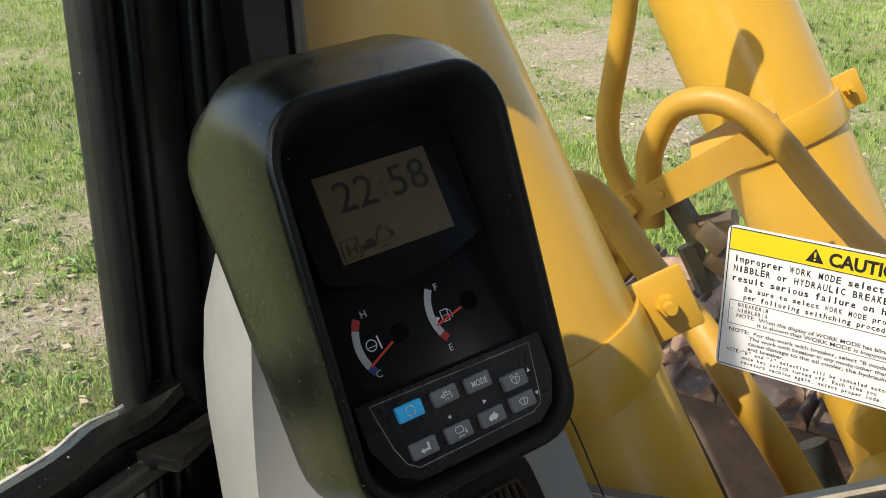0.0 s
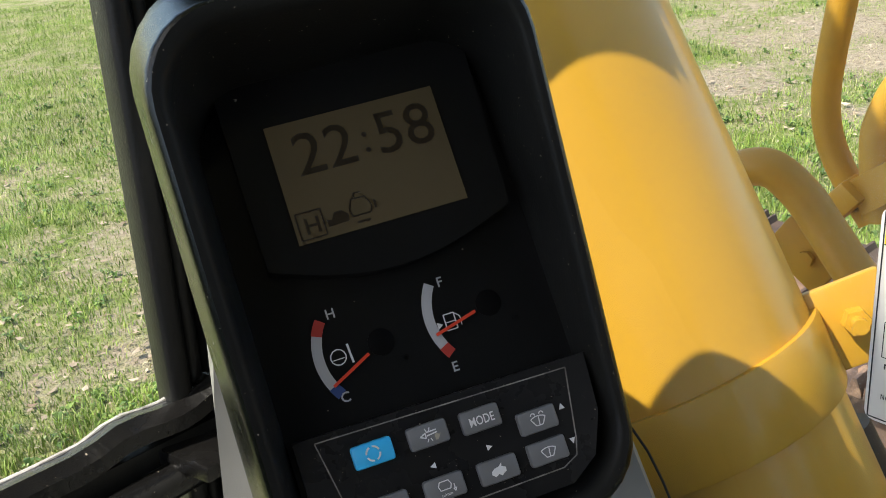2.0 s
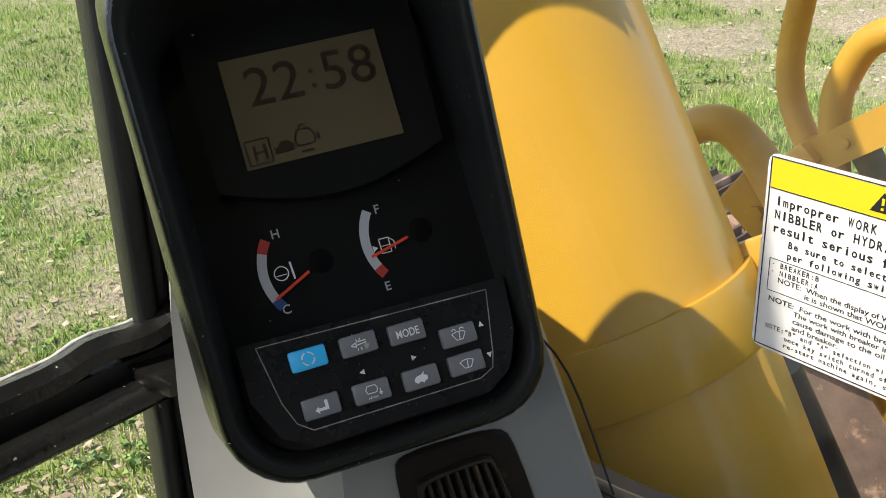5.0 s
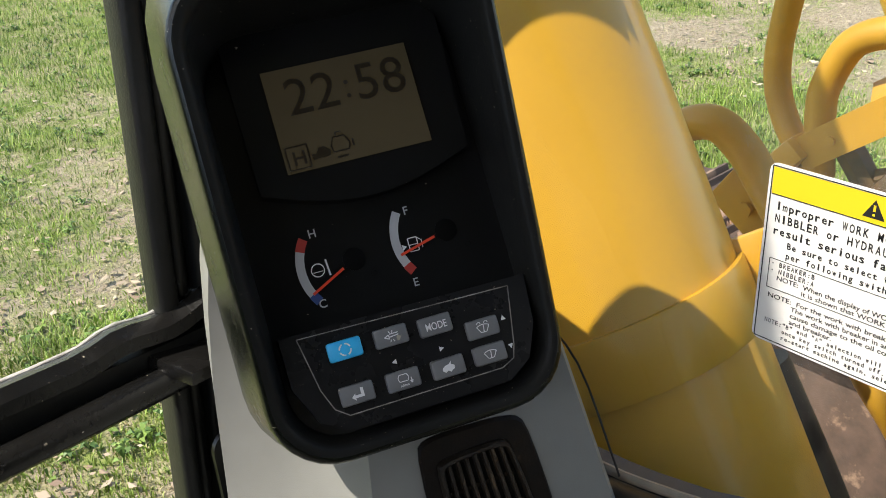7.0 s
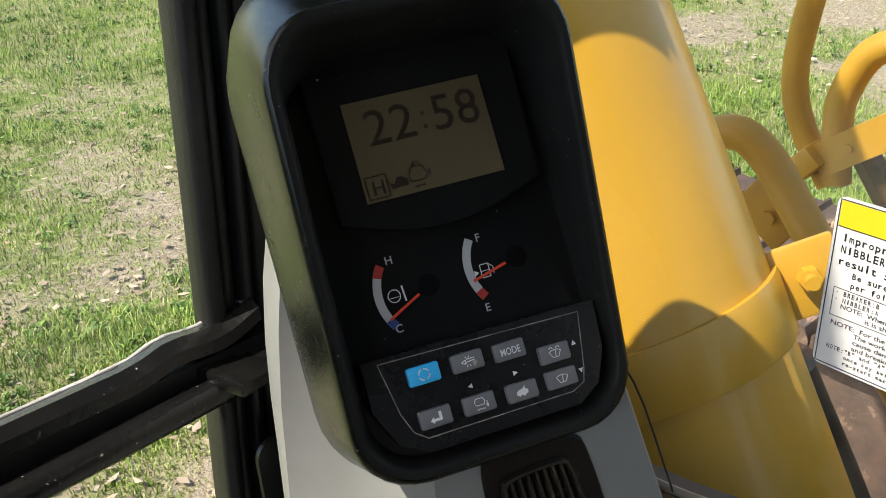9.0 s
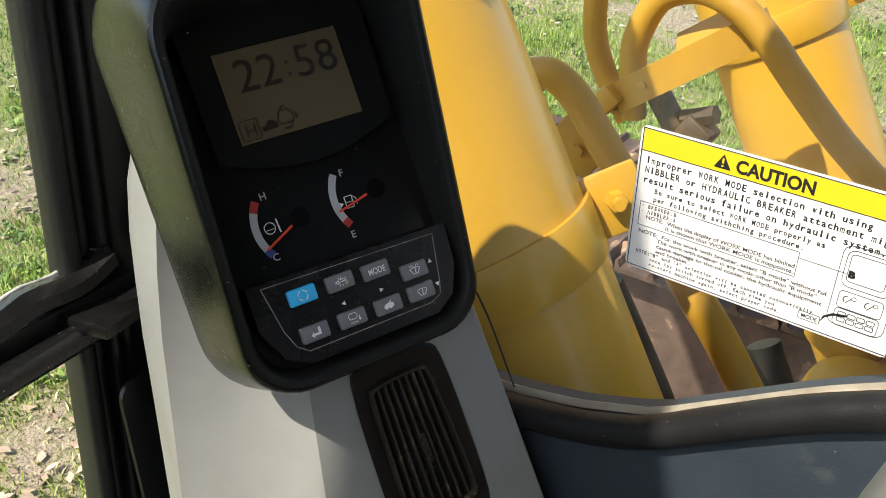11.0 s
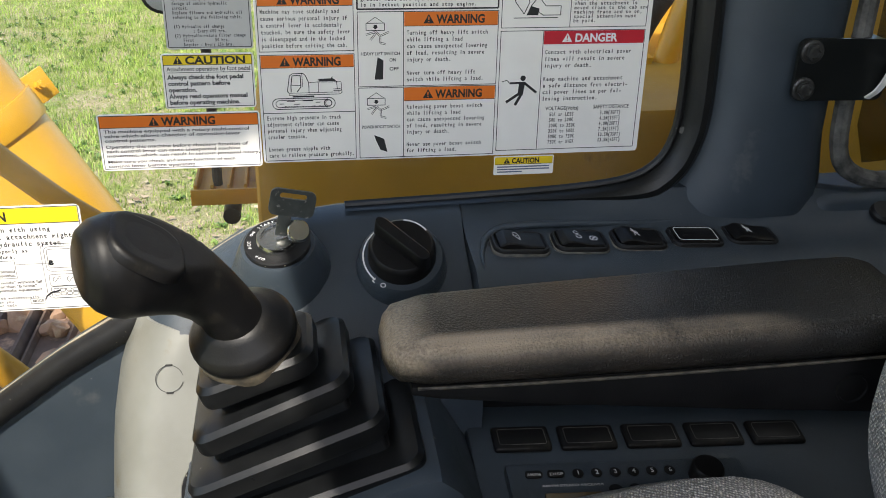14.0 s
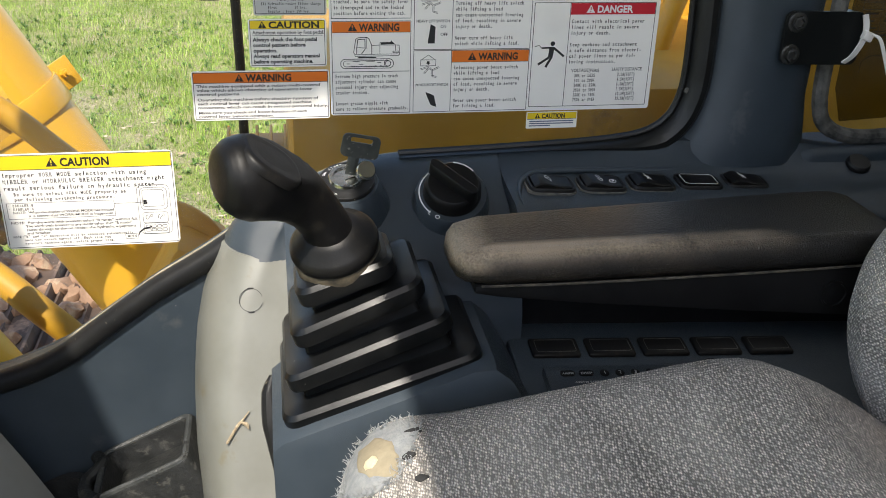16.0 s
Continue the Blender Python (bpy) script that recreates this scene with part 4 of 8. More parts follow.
for x, y, d in ((0.0427, -0.0518, 90), (0.0428, -0.0655, -90), (0.0095, -0.0573, 0), (-0.0135, -0.0570, 180)):
    bm = bmesh.new()
    prism(bm, Kp, [(x + 0.0015 * math.cos(radians(d + a)), y + 0.0015 * math.sin(radians(d + a))) for a in (0, 125, 235)], 0.0002)
    part("arrow_mark", bm, M["white"], keypad, "", True)

# ---------------------------------------------------------------- dash column under the monitor
CO = Vector((0.497, 0.287, 0.549))
CU, CV = Vector((0.911, -0.411, 0)), Vector((0.176, 0.395, 0.901))
COL = frame_of(CO, CU, CV)
column = thing("dash_column", COL, "light grey plastic dash column with scuffs", "dash column")


def on_face(u, h):
    return CO + CU * u + CV * h


bm = bmesh.new()
rings = []
for h, left, right, back, grow in ((0.19, -0.010, 0.020, 0.46, -0.030), (0.15, -0.025, 0.050, 0.48, -0.022), (0.10, -0.036, 0.073, 0.50, -0.010), (0.05, -0.042, 0.081, 0.51, -0.003), (0.0, -0.046, 0.089, 0.515, 0.0), (-0.05, -0.050, 0.097, 0.515, 0.003), (-0.14, -0.058, 0.111, 0.515, 0.010), (-0.22, -0.064, 0.120, 0.515, 0.016), (-0.36, -0.07, 0.120, 0.515, 0.02), (-0.59, -0.07, 0.120, 0.515, 0.02)):
    a, b = on_face(left, h), on_face(right, h)
    crease = Vector((0.409 - grow * 0.9 - (0.5 - a.z) * 0.02, 0.387 - grow * 0.4, a.z))
    out = (a - crease).cross(Vector((0, 0, 1))).normalized()
    m1, m2 = a.lerp(crease, 0.33) - out * 0.012, a.lerp(crease, 0.68) - out * 0.010
    rings.append([Vector((b.x + 0.010, 0.52, b.z)), Vector((b.x + 0.006, b.y + 0.05, b.z)), Vector((b.x + 0.002, b.y + 0.010, b.z)), b + Vector((-0.006, 0.002, 0)), b.lerp(a, 0.35), b.lerp(a, 0.7), a, m1, m2, crease, crease.lerp(Vector((0.482, back, a.z)), 0.5) + Vector((-0.004, 0.004, 0)), Vector((0.482, back, a.z))])
loft(bm, rings, True, True)
part("body", bm, M["grey"], column, "", False, 24)
# black vent with its slats
bm = bmesh.new()
outer = [(-0.020, 0.012), (-0.012, 0.020), (0.038, 0.022), (0.047, 0.014), (0.062, -0.095), (0.056, -0.106), (-0.002, -0.111), (-0.010, -0.104)]
inner = [(-0.007, -0.002), (-0.004, 0.003), (0.028, 0.007), (0.033, 0.003), (0.049, -0.082), (0.045, -0.089), (0.006, -0.093), (0.001, -0.088)]


def cut(poly, times=2):
    """Rounds off the corners of an outline."""
    for _ in range(times):
        poly = [(a[0] + (b[0] - a[0]) * u, a[1] + (b[1] - a[1]) * u) for a, b in zip(poly, poly[1:] + poly[:1]) for u in (0.22, 0.78)]
    return poly


outer, inner = cut(outer), cut(inner)
T0, T1, T2 = (Matrix.Translation((0, 0, z)) for z in (0.0015, 0.006, -0.012))
T3 = Matrix.Translation((0, 0, 0.0030))
wide = [(p[0] * 1.12 - 0.0024, p[1] * 1.07 + 0.003) for p in inner]
loft(bm, [[T2 @ Vector((*p, 0)) for p in outer], [T0 @ Vector((*p, 0)) for p in outer], [T3 @ Vector((p[0] * 0.97 + 0.0006, p[1] * 0.97 - 0.0015, 0)) for p in outer], [T3 @ Vector((*p, 0)) for p in wide], [T2 @ Vector((*p, 0)) for p in wide]], False, True)
vent = part("air_vent", bm, M["vent"], column, "grimy black air vent", True, 30)
bm = bmesh.new()
loft(bm, [[Vector((cx_ + (p[0] - cx_) * k, cy_ + (p[1] - cy_) * q, z)) for p in inner] for cx_, cy_ in ((0.0205, -0.043),) for k, q, z in ((1.12, 1.06, 0.0008), (1.12, 1.06, 0.0056), (1.08, 1.04, 0.0072), (1.02, 1.01, 0.0072), (0.98, 0.99, 0.0052), (0.98, 0.99, 0.0008))])
part("grille_rim", bm, M["ventdust"], vent, "dusty rounded grille rim", True, 40)
# near-black sheet behind the slats: the vent's inner shade put in as colour
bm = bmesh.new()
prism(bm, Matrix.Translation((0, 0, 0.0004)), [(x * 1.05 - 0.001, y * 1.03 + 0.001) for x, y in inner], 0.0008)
part("vent_shade_sheet", bm, plain("vent_painted_shade", (0.002, 0.002, 0.002), 0.9), vent, "", True, 0)
for i in range(7):
    f = (i + 0.5) / 7
    x0, x1 = -0.0055 + 0.036 * f, 0.0035 + 0.0435 * f
    y0, y1 = 0.0035 + 0.003 * f, -0.0915 + 0.006 * f
    bm = bmesh.new()
    a, b = Vector((x0, y0, 0.0058)), Vector((x1, y1, 0.0058))
    d = (b - a).normalized()
    s = Vector((-d.y, d.x, 0)) * 0.00125
    loft(bm, [[p + s * 0.6, p - s * 0.6, p - s + Vector((0, 0, -0.001)), p - s + Vector((0, 0, -0.0048)), p + s + Vector((0, 0, -0.0048)), p + s + Vector((0, 0, -0.001))] for p in (a, b)], True, True)
    part("slat", bm, M["ventdust"], vent, "", True, 0)
for f in (0.18, 0.36, 0.54, 0.72, 0.9):
    bm = bmesh.new()
    a = Vector((-0.006 + 0.008 * f, 0.002 - 0.093 * f, 0.0026))
    b = Vector((0.031 + 0.016 * f, 0.006 - 0.091 * f, 0.0026))
    s = Vector((0, 0.0010, 0))
    loft(bm, [[p + s, p - s, p - s + Vector((0, 0, -0.0016)), p + s + Vector((0, 0, -0.0016))] for p in (a, b)], True, True)
    part("cross_slat", bm, M["vent"], vent, "", True, 0)
wheel = bmesh.new()
W0 = Matrix.Translation((0.0205, -0.046, 0.0035)) @ Matrix.Rotation(radians(8), 4, "Z")
rbox(wheel, W0, (0.0050, 0.022, 0.006), 0.0015)
for i in range(11):
    rbox(wheel, W0 @ Matrix.Translation((0, -0.009 + 0.0018 * i, 0.0030)), (0.0052, 0.0008, 0.0012), 0.0)
part("thumb_wheel", wheel, M["ventdust"], vent, "ribbed thumb wheel", True)
# seam line down the side
bm = bmesh.new()
tube(bm, [on_face(0.060, 0.080) + Vector((0, 0, 0)), on_face(0.083, 0.040), on_face(0.096, -0.03)], 0.0007, 6, 4)
part("panel_seam", bm, M["seam"], column)

# ---------------------------------------------------------------- right console
console = thing("side_console", (0.5, -0.35, 0.5), "dark navy plastic side console with dust and scratches", "console")
SEAM = -0.278


def ledge(y):
    """Section of the console's ledge at y, from the sill down to its inner edge."""
    d = -0.012 * min(1.0, max(0.0, (-0.30 - y) / 0.25))
    return [(0.603, sill_z(y) - 0.001), (0.594, sill_z(y) - 0.003), (0.584, 0.7135 + d), (0.570, 0.7055 + d), (0.545, 0.7015 + d), (0.512, 0.698 + d), (0.498, 0.690 + d), (0.492, 0.670), (0.490, 0.56), (0.490, 0.02), (0.603, 0.02)]


bm = bmesh.new()
loft(bm, [[(x, y, z) for x, z in ledge(y)] for y in [SEAM - 0.001 - 0.02 * i for i in range(37)]], True, True)
part("rear_ledge", bm, M["navy"], console, "", False, 40)


def front_section(y):
    """Section of the front block, which carries the key and the dial."""
    f = min(1.0, max(0.0, (-0.085 - y) / 0.05))
    top = sill_z(y) - 0.001
    return [(0.603, top), (0.594, top - 0.001), (0.578, top - 0.006), (0.560, top - 0.016 - 0.006 * f), (0.530, top - 0.034), (0.500, top - 0.056), (0.480, top - 0.074), (0.468, top - 0.088), (0.462, top - 0.110), (0.462, 0.02), (0.603, 0.02)]


bm = bmesh.new()
loft(bm, [[(x, y, z) for x, z in front_section(y)] for y in [-0.075 - 0.0145 * i for i in range(15)]], True, True)
part("front_block", bm, M["navy"], console, "", False, 40)

# key switch on its round boss
KN = Vector((-0.33, 0.06, 0.94)).normalized()
KC = Vector((0.543, -0.131, 0.7130))
key_switch = thing("ignition_switch", KC, "steel ignition switch with a worn key and a lettered black ring", "key switch")
bm = bmesh.new()
turned(bm, KC, KN, [(0.052, -0.075), (0.042, -0.035), (0.034, -0.014), (0.0300, -0.004), (0.0280, -0.001), (0.0, -0.001)], 32)
part("boss", bm, M["navy"], key_switch)
bm = bmesh.new()
turned(bm, KC, KN, [(0.0252, -0.002), (0.0252, 0.002), (0.0245, 0.0028), (0.0, 0.0028)], 36)
ring = part("ring", bm, M["rubber"], key_switch, "black lettered ring")
bm = bmesh.new()
turned(bm, KC, KN, [(0.0158, 0.001), (0.0158, 0.007), (0.0148, 0.0085), (0.0118, 0.0085), (0.0110, 0.0065), (0.0, 0.0065)], 36)
part("barrel", bm, M["chrome"], key_switch, "polished steel barrel")
KX = Vector((0, -1, 0))
KX = (KX - KN * KX.dot(KN)).normalized()
KY = KN.cross(KX)
KEYF = frame_of(KC, KX, KY)
for word, ang in (("START", 115), ("ON", 152), ("ACC", 186), ("OFF", 232)):
    for i, ch in enumerate(word):
        a = ang + (len(word) - 1) * 4.0 - i * 8.0
        p = Vector((0.0220 * math.cos(radians(a)), 0.0220 * math.sin(radians(a)), 0.0031))
        bmx = letters("ring_letter", ch, 0, 0, 0.0024, M["white"], ring, None, 0.0, "CENTER")
        ob, _, w = LETTERS[-1]
        LETTERS[-1] = (ob, FR[key_switch.name].inverted() @ KEYF @ Matrix.Translation(p) @ Matrix.Rotation(radians(a - 90), 4, "Z") @ Matrix.Translation((0, -0.0021, 0)), w)
# key: blade in the slot and a slotted head that leans
bm = bmesh.new()
KH = frame_of(KC + KN * 0.0095 + KX * 0.004, (KX * 0.95 - KN * 0.28).normalized(), (KN * 0.90 + KX * 0.25 + KY * 0.35).normalized())
rbox(bm, KH @ Matrix.Translation((0.0, 0.008, 0)), (0.010, 0.018, 0.0022), 0.0006)
part("key_blade", bm, M["keyplate"], key_switch)
bm = bmesh.new()
head = rounded(0.034, 0.021, 0.005, 4, 0.004, 0.026)
hole = rounded(0.020, 0.0045, 0.0020, 4, 0.004, 0.0315)
for z in (0.0011, -0.0011):
    vo = [bm.verts.new(KH @ Vector((x, y, z))) for x, y in head]
    vi = [bm.verts.new(KH @ Vector((x, y, z))) for x, y in hole]
    for i in range(len(vo)):
        j = (i + 1) % len(vo)
        bm.faces.new((vo[i], vo[j], vi[j], vi[i]))
    if z > 0:
        keep = (vo, vi)
for a, b in zip(keep, (vo, vi)):
    for i in range(len(a)):
        j = (i + 1) % len(a)
        bm.faces.new((a[i], a[j], b[j], b[i]))
part("key_head", bm, M["keyplate"], key_switch, "worn slotted key head")
bm = bmesh.new()
turned(bm, KC + KX * 0.017 + KN * 0.016 + KY * -0.006, (KN * 0.8 - KY * 0.5 + KX * 0.2), [(0.0075, -0.004), (0.0088, -0.002), (0.0088, 0.003), (0.0075, 0.005), (0.0, 0.005)], 20)
part("key_bow", bm, M["chrome"], key_switch, "bright steel key bow")

# throttle dial
DN = Vector((-0.52, 0.05, 0.85)).normalized()
DC = Vector((0.532, -0.2245, 0.7015))
dial = thing("throttle_dial", DC, "black throttle dial with a white scale and a ridge grip", "dial")
DX = Vector((0, -1, 0))
DX = (DX - DN * DX.dot(DN)).normalized()
DIALF = frame_of(DC, DX, DN.cross(DX))
bm = bmesh.new()
turned(bm, DC, DN, [(0.038, -0.03), (0.034, -0.006), (0.0325, 0.001), (0.0310, 0.003), (0.0, 0.003)], 40)
base = part("base_ring", bm, M["navy"], dial)
bm = bmesh.new()
turned(bm, DC, DN, [(0.0262, 0.002), (0.0255, 0.013), (0.0242, 0.0165), (0.0222, 0.018), (0.0, 0.018)], 40)
knob = part("knob", bm, M["grip"], dial, "black turning knob")
bm = bmesh.new()
G1 = DIALF @ Matrix.Rotation(radians(-48), 4, "Z")
loft(bm, [[G1 @ Vector((x, y * k, z)) for x, y in rounded(0.052, 0.014, 0.006, 4)] for z, k in ((0.010, 1.15), (0.020, 0.9), (0.0265, 0.75), (0.028, 0.55))], True, True)
part("grip_ridge", bm, M["grip"], knob)
bm = bmesh.new()
F3 = DIALF @ Matrix.Translation((0, 0, 0.0032))
prism(bm, F3, band(0, 0, 0.0290, 0.0302, 120, 222, 18), 0.0003)
prism(bm, F3, [(0.0285 * math.cos(radians(a)), 0.0285 * math.sin(radians(a))) for a in (104, 112)] + [(0.0308 * math.cos(radians(a)), 0.0308 * math.sin(radians(a))) for a in (118, 104)], 0.0003)
part("scale", bm, M["white"], base)
bm = bmesh.new()
stroke(bm, DIALF @ Matrix.Translation((0, 0, 0.0182)), arc(0, 0, 0.0225, 30, 82, 8), 0.0012, 0.0003)
part("pointer_line", bm, M["white"], knob)
for ch, a in (("L", 222), ("O", 237)):
    letters("scale_letter", ch, 0, 0, 0.0042, M["white"], base, None, 0.0, "CENTER")
    ob, _, w = LETTERS[-1]
    p = Vector((0.0295 * math.cos(radians(a)), 0.0295 * math.sin(radians(a)), 0.0035))
    LETTERS[-1] = (ob, FR[dial.name].inverted() @ DIALF @ Matrix.Translation(p) @ Matrix.Rotation(radians(a + 90), 4, "Z") @ Matrix.Translation((0, -0.0026, 0)), w)

# rocker switches on the ledge
def rocker(y, x, z, kind_):
    m = frame_of((x, y, z), (0, -1, -0.06), (1, 0, 0.10))
    sw = thing("rocker_switch", m, {"blank": "blank black switch plate with a pale outline", "lit": "black rocker switch with two white symbols"}.get(kind_, "worn black rocker switch with a white symbol"), "switch", "rocker switches on the ledge")
    bm = bmesh.new()
    loft(bm, [[Vector((px, py, z_)) for px, py in rounded(w_, h_, r_, 5)] for w_, h_, r_, z_ in ((0.0475, 0.0335, 0.0098, -0.002), (0.0472, 0.0332, 0.0096, 0.0008), (0.0455, 0.0318, 0.0090, 0.0012))], True, True)
    part("dust_rim", bm, M["rimdust"], sw, "pale dust round the bezel", True, 30)
    bm = bmesh.new()
    loft(bm, [[Vector((px, py, z_)) for px, py in rounded(w_, h_, r_, 5)] for w_, h_, r_, z_ in ((0.0455, 0.0315, 0.0090, -0.002), (0.0455, 0.0315, 0.0090, 0.0022), (0.0438, 0.0298, 0.0082, 0.0040), (0.0410, 0.0270, 0.0068, 0.0044), (0.0388, 0.0248, 0.0050, 0.0036), (0.0380, 0.0240, 0.0044, 0.0020))], True, True)
    part("bezel", bm, M["rubber"], sw, "", True, 40)
    bm = bmesh.new()
    if kind_ == "blank":
        rbox(bm, Matrix.Translation((0, 0, 0.0036)), (0.0365, 0.0225, 0.003), 0.001)
    else:
        prof = [(-0.0182, 0.002), (-0.0180, 0.0048), (-0.0160, 0.0056), (-0.0140, 0.0074), (-0.0125, 0.0082), (-0.0070, 0.0080), (0.0010, 0.0063), (0.0070, 0.0051), (0.0160, 0.0050), (0.0180, 0.0044), (0.0182, 0.002)]
        loft(bm, [[Vector((px, w_, 0.002 + (pz - 0.002) * k_)) for px, pz in prof] for w_, k_ in ((-0.0112, 0.80), (-0.0104, 0.96), (-0.0090, 1.0), (0.0090, 1.0), (0.0104, 0.96), (0.0112, 0.80))], True, True)
    cap = part("rocker", bm, M["grip"], sw, "", True)
    bm = bmesh.new()
    if kind_ == "blank":
        stroke(bm, Matrix.Translation((0, 0, 0.0053)), [*rounded(0.034, 0.020, 0.003, 3), rounded(0.034, 0.020, 0.003, 3)[0]], 0.0006)
    else:
        top = Matrix.Translation((-0.0040, 0.001, 0.0077)) @ Matrix.Rotation(radians(11), 4, "Y")
        if kind_ == "a":
            stroke(bm, top, arc(0.0, 0.003, 0.0022, 0, 360, 10), 0.0004)
            stroke(bm, top, [(-0.002, 0.001), (0.003, -0.005), (0.003, 0.002)], 0.0005)
        elif kind_ == "lit":
            stroke(bm, top, arc(0.0005, 0.003, 0.0022, 40, 360, 10), 0.0006)
            stroke(bm, top, arc(0.0015, -0.003, 0.0024, -60, 290, 10), 0.0006)
            stroke(bm, Matrix.Translation((0.0105, -0.001, 0.0053)), arc(0, 0, 0.0032, 0, 360, 12), 0.0006)
            stroke(bm, Matrix.Translation((0.0105, -0.001, 0.0053)), [(-0.001, -0.0008), (0.0014, 0.0012)], 0.0014)
        else:
            stroke(bm, top, [(-0.002, 0.006), (0.000, 0.001), (-0.001, -0.005)], 0.0009)
            stroke(bm, top, [(-0.003, 0.002), (0.000, 0.001), (0.0035, -0.004)], 0.0008)
            stroke(bm, top, [(0.001, 0.003), (0.003, 0.0)], 0.0007)
    part("symbol", bm, M["white"], cap, "", True)
    return sw


for i, kind_ in enumerate(("a", "lit", "c", "blank", "c")):
    rocker(-0.3195 - 0.0507 * i, 0.5440 + 0.0042 * i, 0.7015 - 0.0028 * i, kind_)
bm = bmesh.new()
tube(bm, [(0.512, -0.286, 0.698), (0.536, -0.288, 0.7015), (0.556, -0.296, 0.7045), (0.567, -0.315, 0.7070), (0.571, -0.36, 0.7060), (0.578, -0.45, 0.7000), (0.584, -0.54, 0.6990), (0.585, -0.572, 0.6985), (0.577, -0.590, 0.6945), (0.556, -0.600, 0.690)], [0.0006, 0.0020, 0.0030, 0.0030, 0.0030, 0.0028, 0.0026, 0.0024, 0.0016, 0.0005], 10, 6)
part("recess_rim", bm, M["navy"], console, "", False, 60)
bm = bmesh.new()
turned(bm, (0.577, -0.6545, 0.7005), (-0.45, 0, 0.9), [(0.0125, -0.008), (0.0125, 0.001), (0.0105, 0.0035), (0.0, 0.004)], 24)
solo("hole_plug", bm, M["rubber"], "round black plastic plug in the console", "plug", at=(0.577, -0.6545, 0.7005))
bm = bmesh.new()
rings = []
for y, w, h in ((-0.588, 0.004, -0.004), (-0.590, 0.010, 0.001), (-0.596, 0.0145, 0.004), (-0.606, 0.0165, 0.005), (-0.63, 0.017, 0.005), (-0.72, 0.017, 0.006), (-0.85, 0.017, 0.009), (-0.99, 0.017, 0.012)):
    z = 0.7075 + h
    rings.append([(0.600, y, z - 0.016), (0.600, y, z + 0.002), (0.600 - w * 0.55, y, z + 0.0012), (0.600 - w * 0.85, y, z - 0.002), (0.600 - w, y, z - 0.007), (0.600 - w - 0.001, y, z - 0.016)])
loft(bm, rings, True, True)
part("raised_lip", bm, M["navy"], console, "raised lip with dust and scuffs", False, 60)
socket = thing("power_socket", (0.500, -0.680, 0.672), "chrome-rimmed power socket in the console", "socket")
bm = bmesh.new()
turned(bm, (0.500, -0.680, 0.672), (-0.8, 0.15, 0.55), [(0.022, -0.01), (0.022, 0.003), (0.0185, 0.006), (0.016, 0.004), (0.015, -0.004), (0.0, -0.004)], 28)
part("bezel", bm, M["navy"], socket)
bm = bmesh.new()
turned(bm, (0.4985, -0.6797, 0.673), (-0.8, 0.15, 0.55), [(0.0145, -0.003), (0.0145, 0.004), (0.0125, 0.005), (0.0115, -0.002), (0.0, -0.002)], 28)
part("rim", bm, M["steel"], socket, "chrome rim")

# ---------------------------------------------------------------- joystick and its boot
BZ = Vector((0, 0.305, 0.952))
BC = Vector((0.432, -0.1465, 0.602))
lever = thing("joystick_lever", BC, "black control lever with a ribbed rubber boot", "joystick")
TIERS = [(0.372, 0.505, (-0.067, 0.576), (-0.224, 0.628)), (0.377, 0.487, (-0.070, 0.610), (-0.199, 0.660)), (0.381, 0.468, (-0.076, 0.647), (-0.177, 0.689)), (0.385, 0.448, (-0.081, 0.680), (-0.155, 0.706))]


def tier(t, shrink=0.0, lift=0.0, r=0.013, k=5):
    xn, xf, (y0, z0), (y1, z1) = t
    a, b = Vector(((xn + xf) / 2, y0, z0)), Vector(((xn + xf) / 2, y1, z1))
    mid, along = (a + b) / 2, (b - a).normalized()
    return [mid + Vector((x, 0, 0)) + along * y + BZ * lift for x, y in rounded(xf - xn - 2 * shrink, (b - a).length - 2 * shrink, max(r - shrink * 0.5, 0.004), k)]


bm = bmesh.new()
rings = [tier(TIERS[0], -0.003, -0.016), tier(TIERS[0], -0.003, -0.008)]
for i, t_ in enumerate(TIERS):
    rings += [tier(t_, 0.001, -0.009), tier(t_, 0.0, -0.006), tier(t_, 0.0, 0.003), tier(t_, 0.003, 0.0065), tier(t_, 0.012, 0.0090), tier(t_, 0.021, 0.0085), tier(t_, 0.022, 0.020)]
rings += [tier(TIERS[3], 0.010, 0.020)]
loft(bm, rings, True, True)
part("boot", bm, M["boot"], lever, "dusty ribbed rubber boot", False, 30)


def ring_at(c, rx, rl, lift, k=28):
    al = Vector((0, -0.952, 0.305))
    return [Vector(c) + Vector((rx * math.cos(a), 0, 0)) + al * rl * math.sin(a) + BZ * lift for a in [2 * math.pi * j / k for j in range(k)]]


SK, SA = Vector((0.409, -0.112, 0.714)), Vector((-0.40, 0.21, 0.89)).normalized()


def disc(rx, ry, h, k=36):
    y = SA.cross(Vector((1, 0, 0))).normalized()
    x = y.cross(SA)
    return [SK + SA * h + x * rx * math.cos(a) + y * ry * math.sin(a) for a in [2 * math.pi * j / k for j in range(k)]]


bm = bmesh.new()
loft(bm, [disc(0.0295, 0.0315, -0.020), disc(0.0314, 0.0334, -0.017), disc(0.0314, 0.0334, -0.003), disc(0.0295, 0.0315, 0.002)], True, True)
part("collar", bm, M["collar"], lever, "worn dirty tan collar")
bm = bmesh.new()
loft(bm, [disc(0.0300, 0.0320, -0.002), disc(0.0318, 0.0338, 0.0), disc(0.0322, 0.0342, 0.004), disc(0.0315, 0.0335, 0.0075), disc(0.0285, 0.0305, 0.0105), disc(0.0250, 0.0265, 0.0135), disc(0.0215, 0.0230, 0.0175), disc(0.0185, 0.0195, 0.020), disc(0.0140, 0.0145, 0.0215)], True, True)
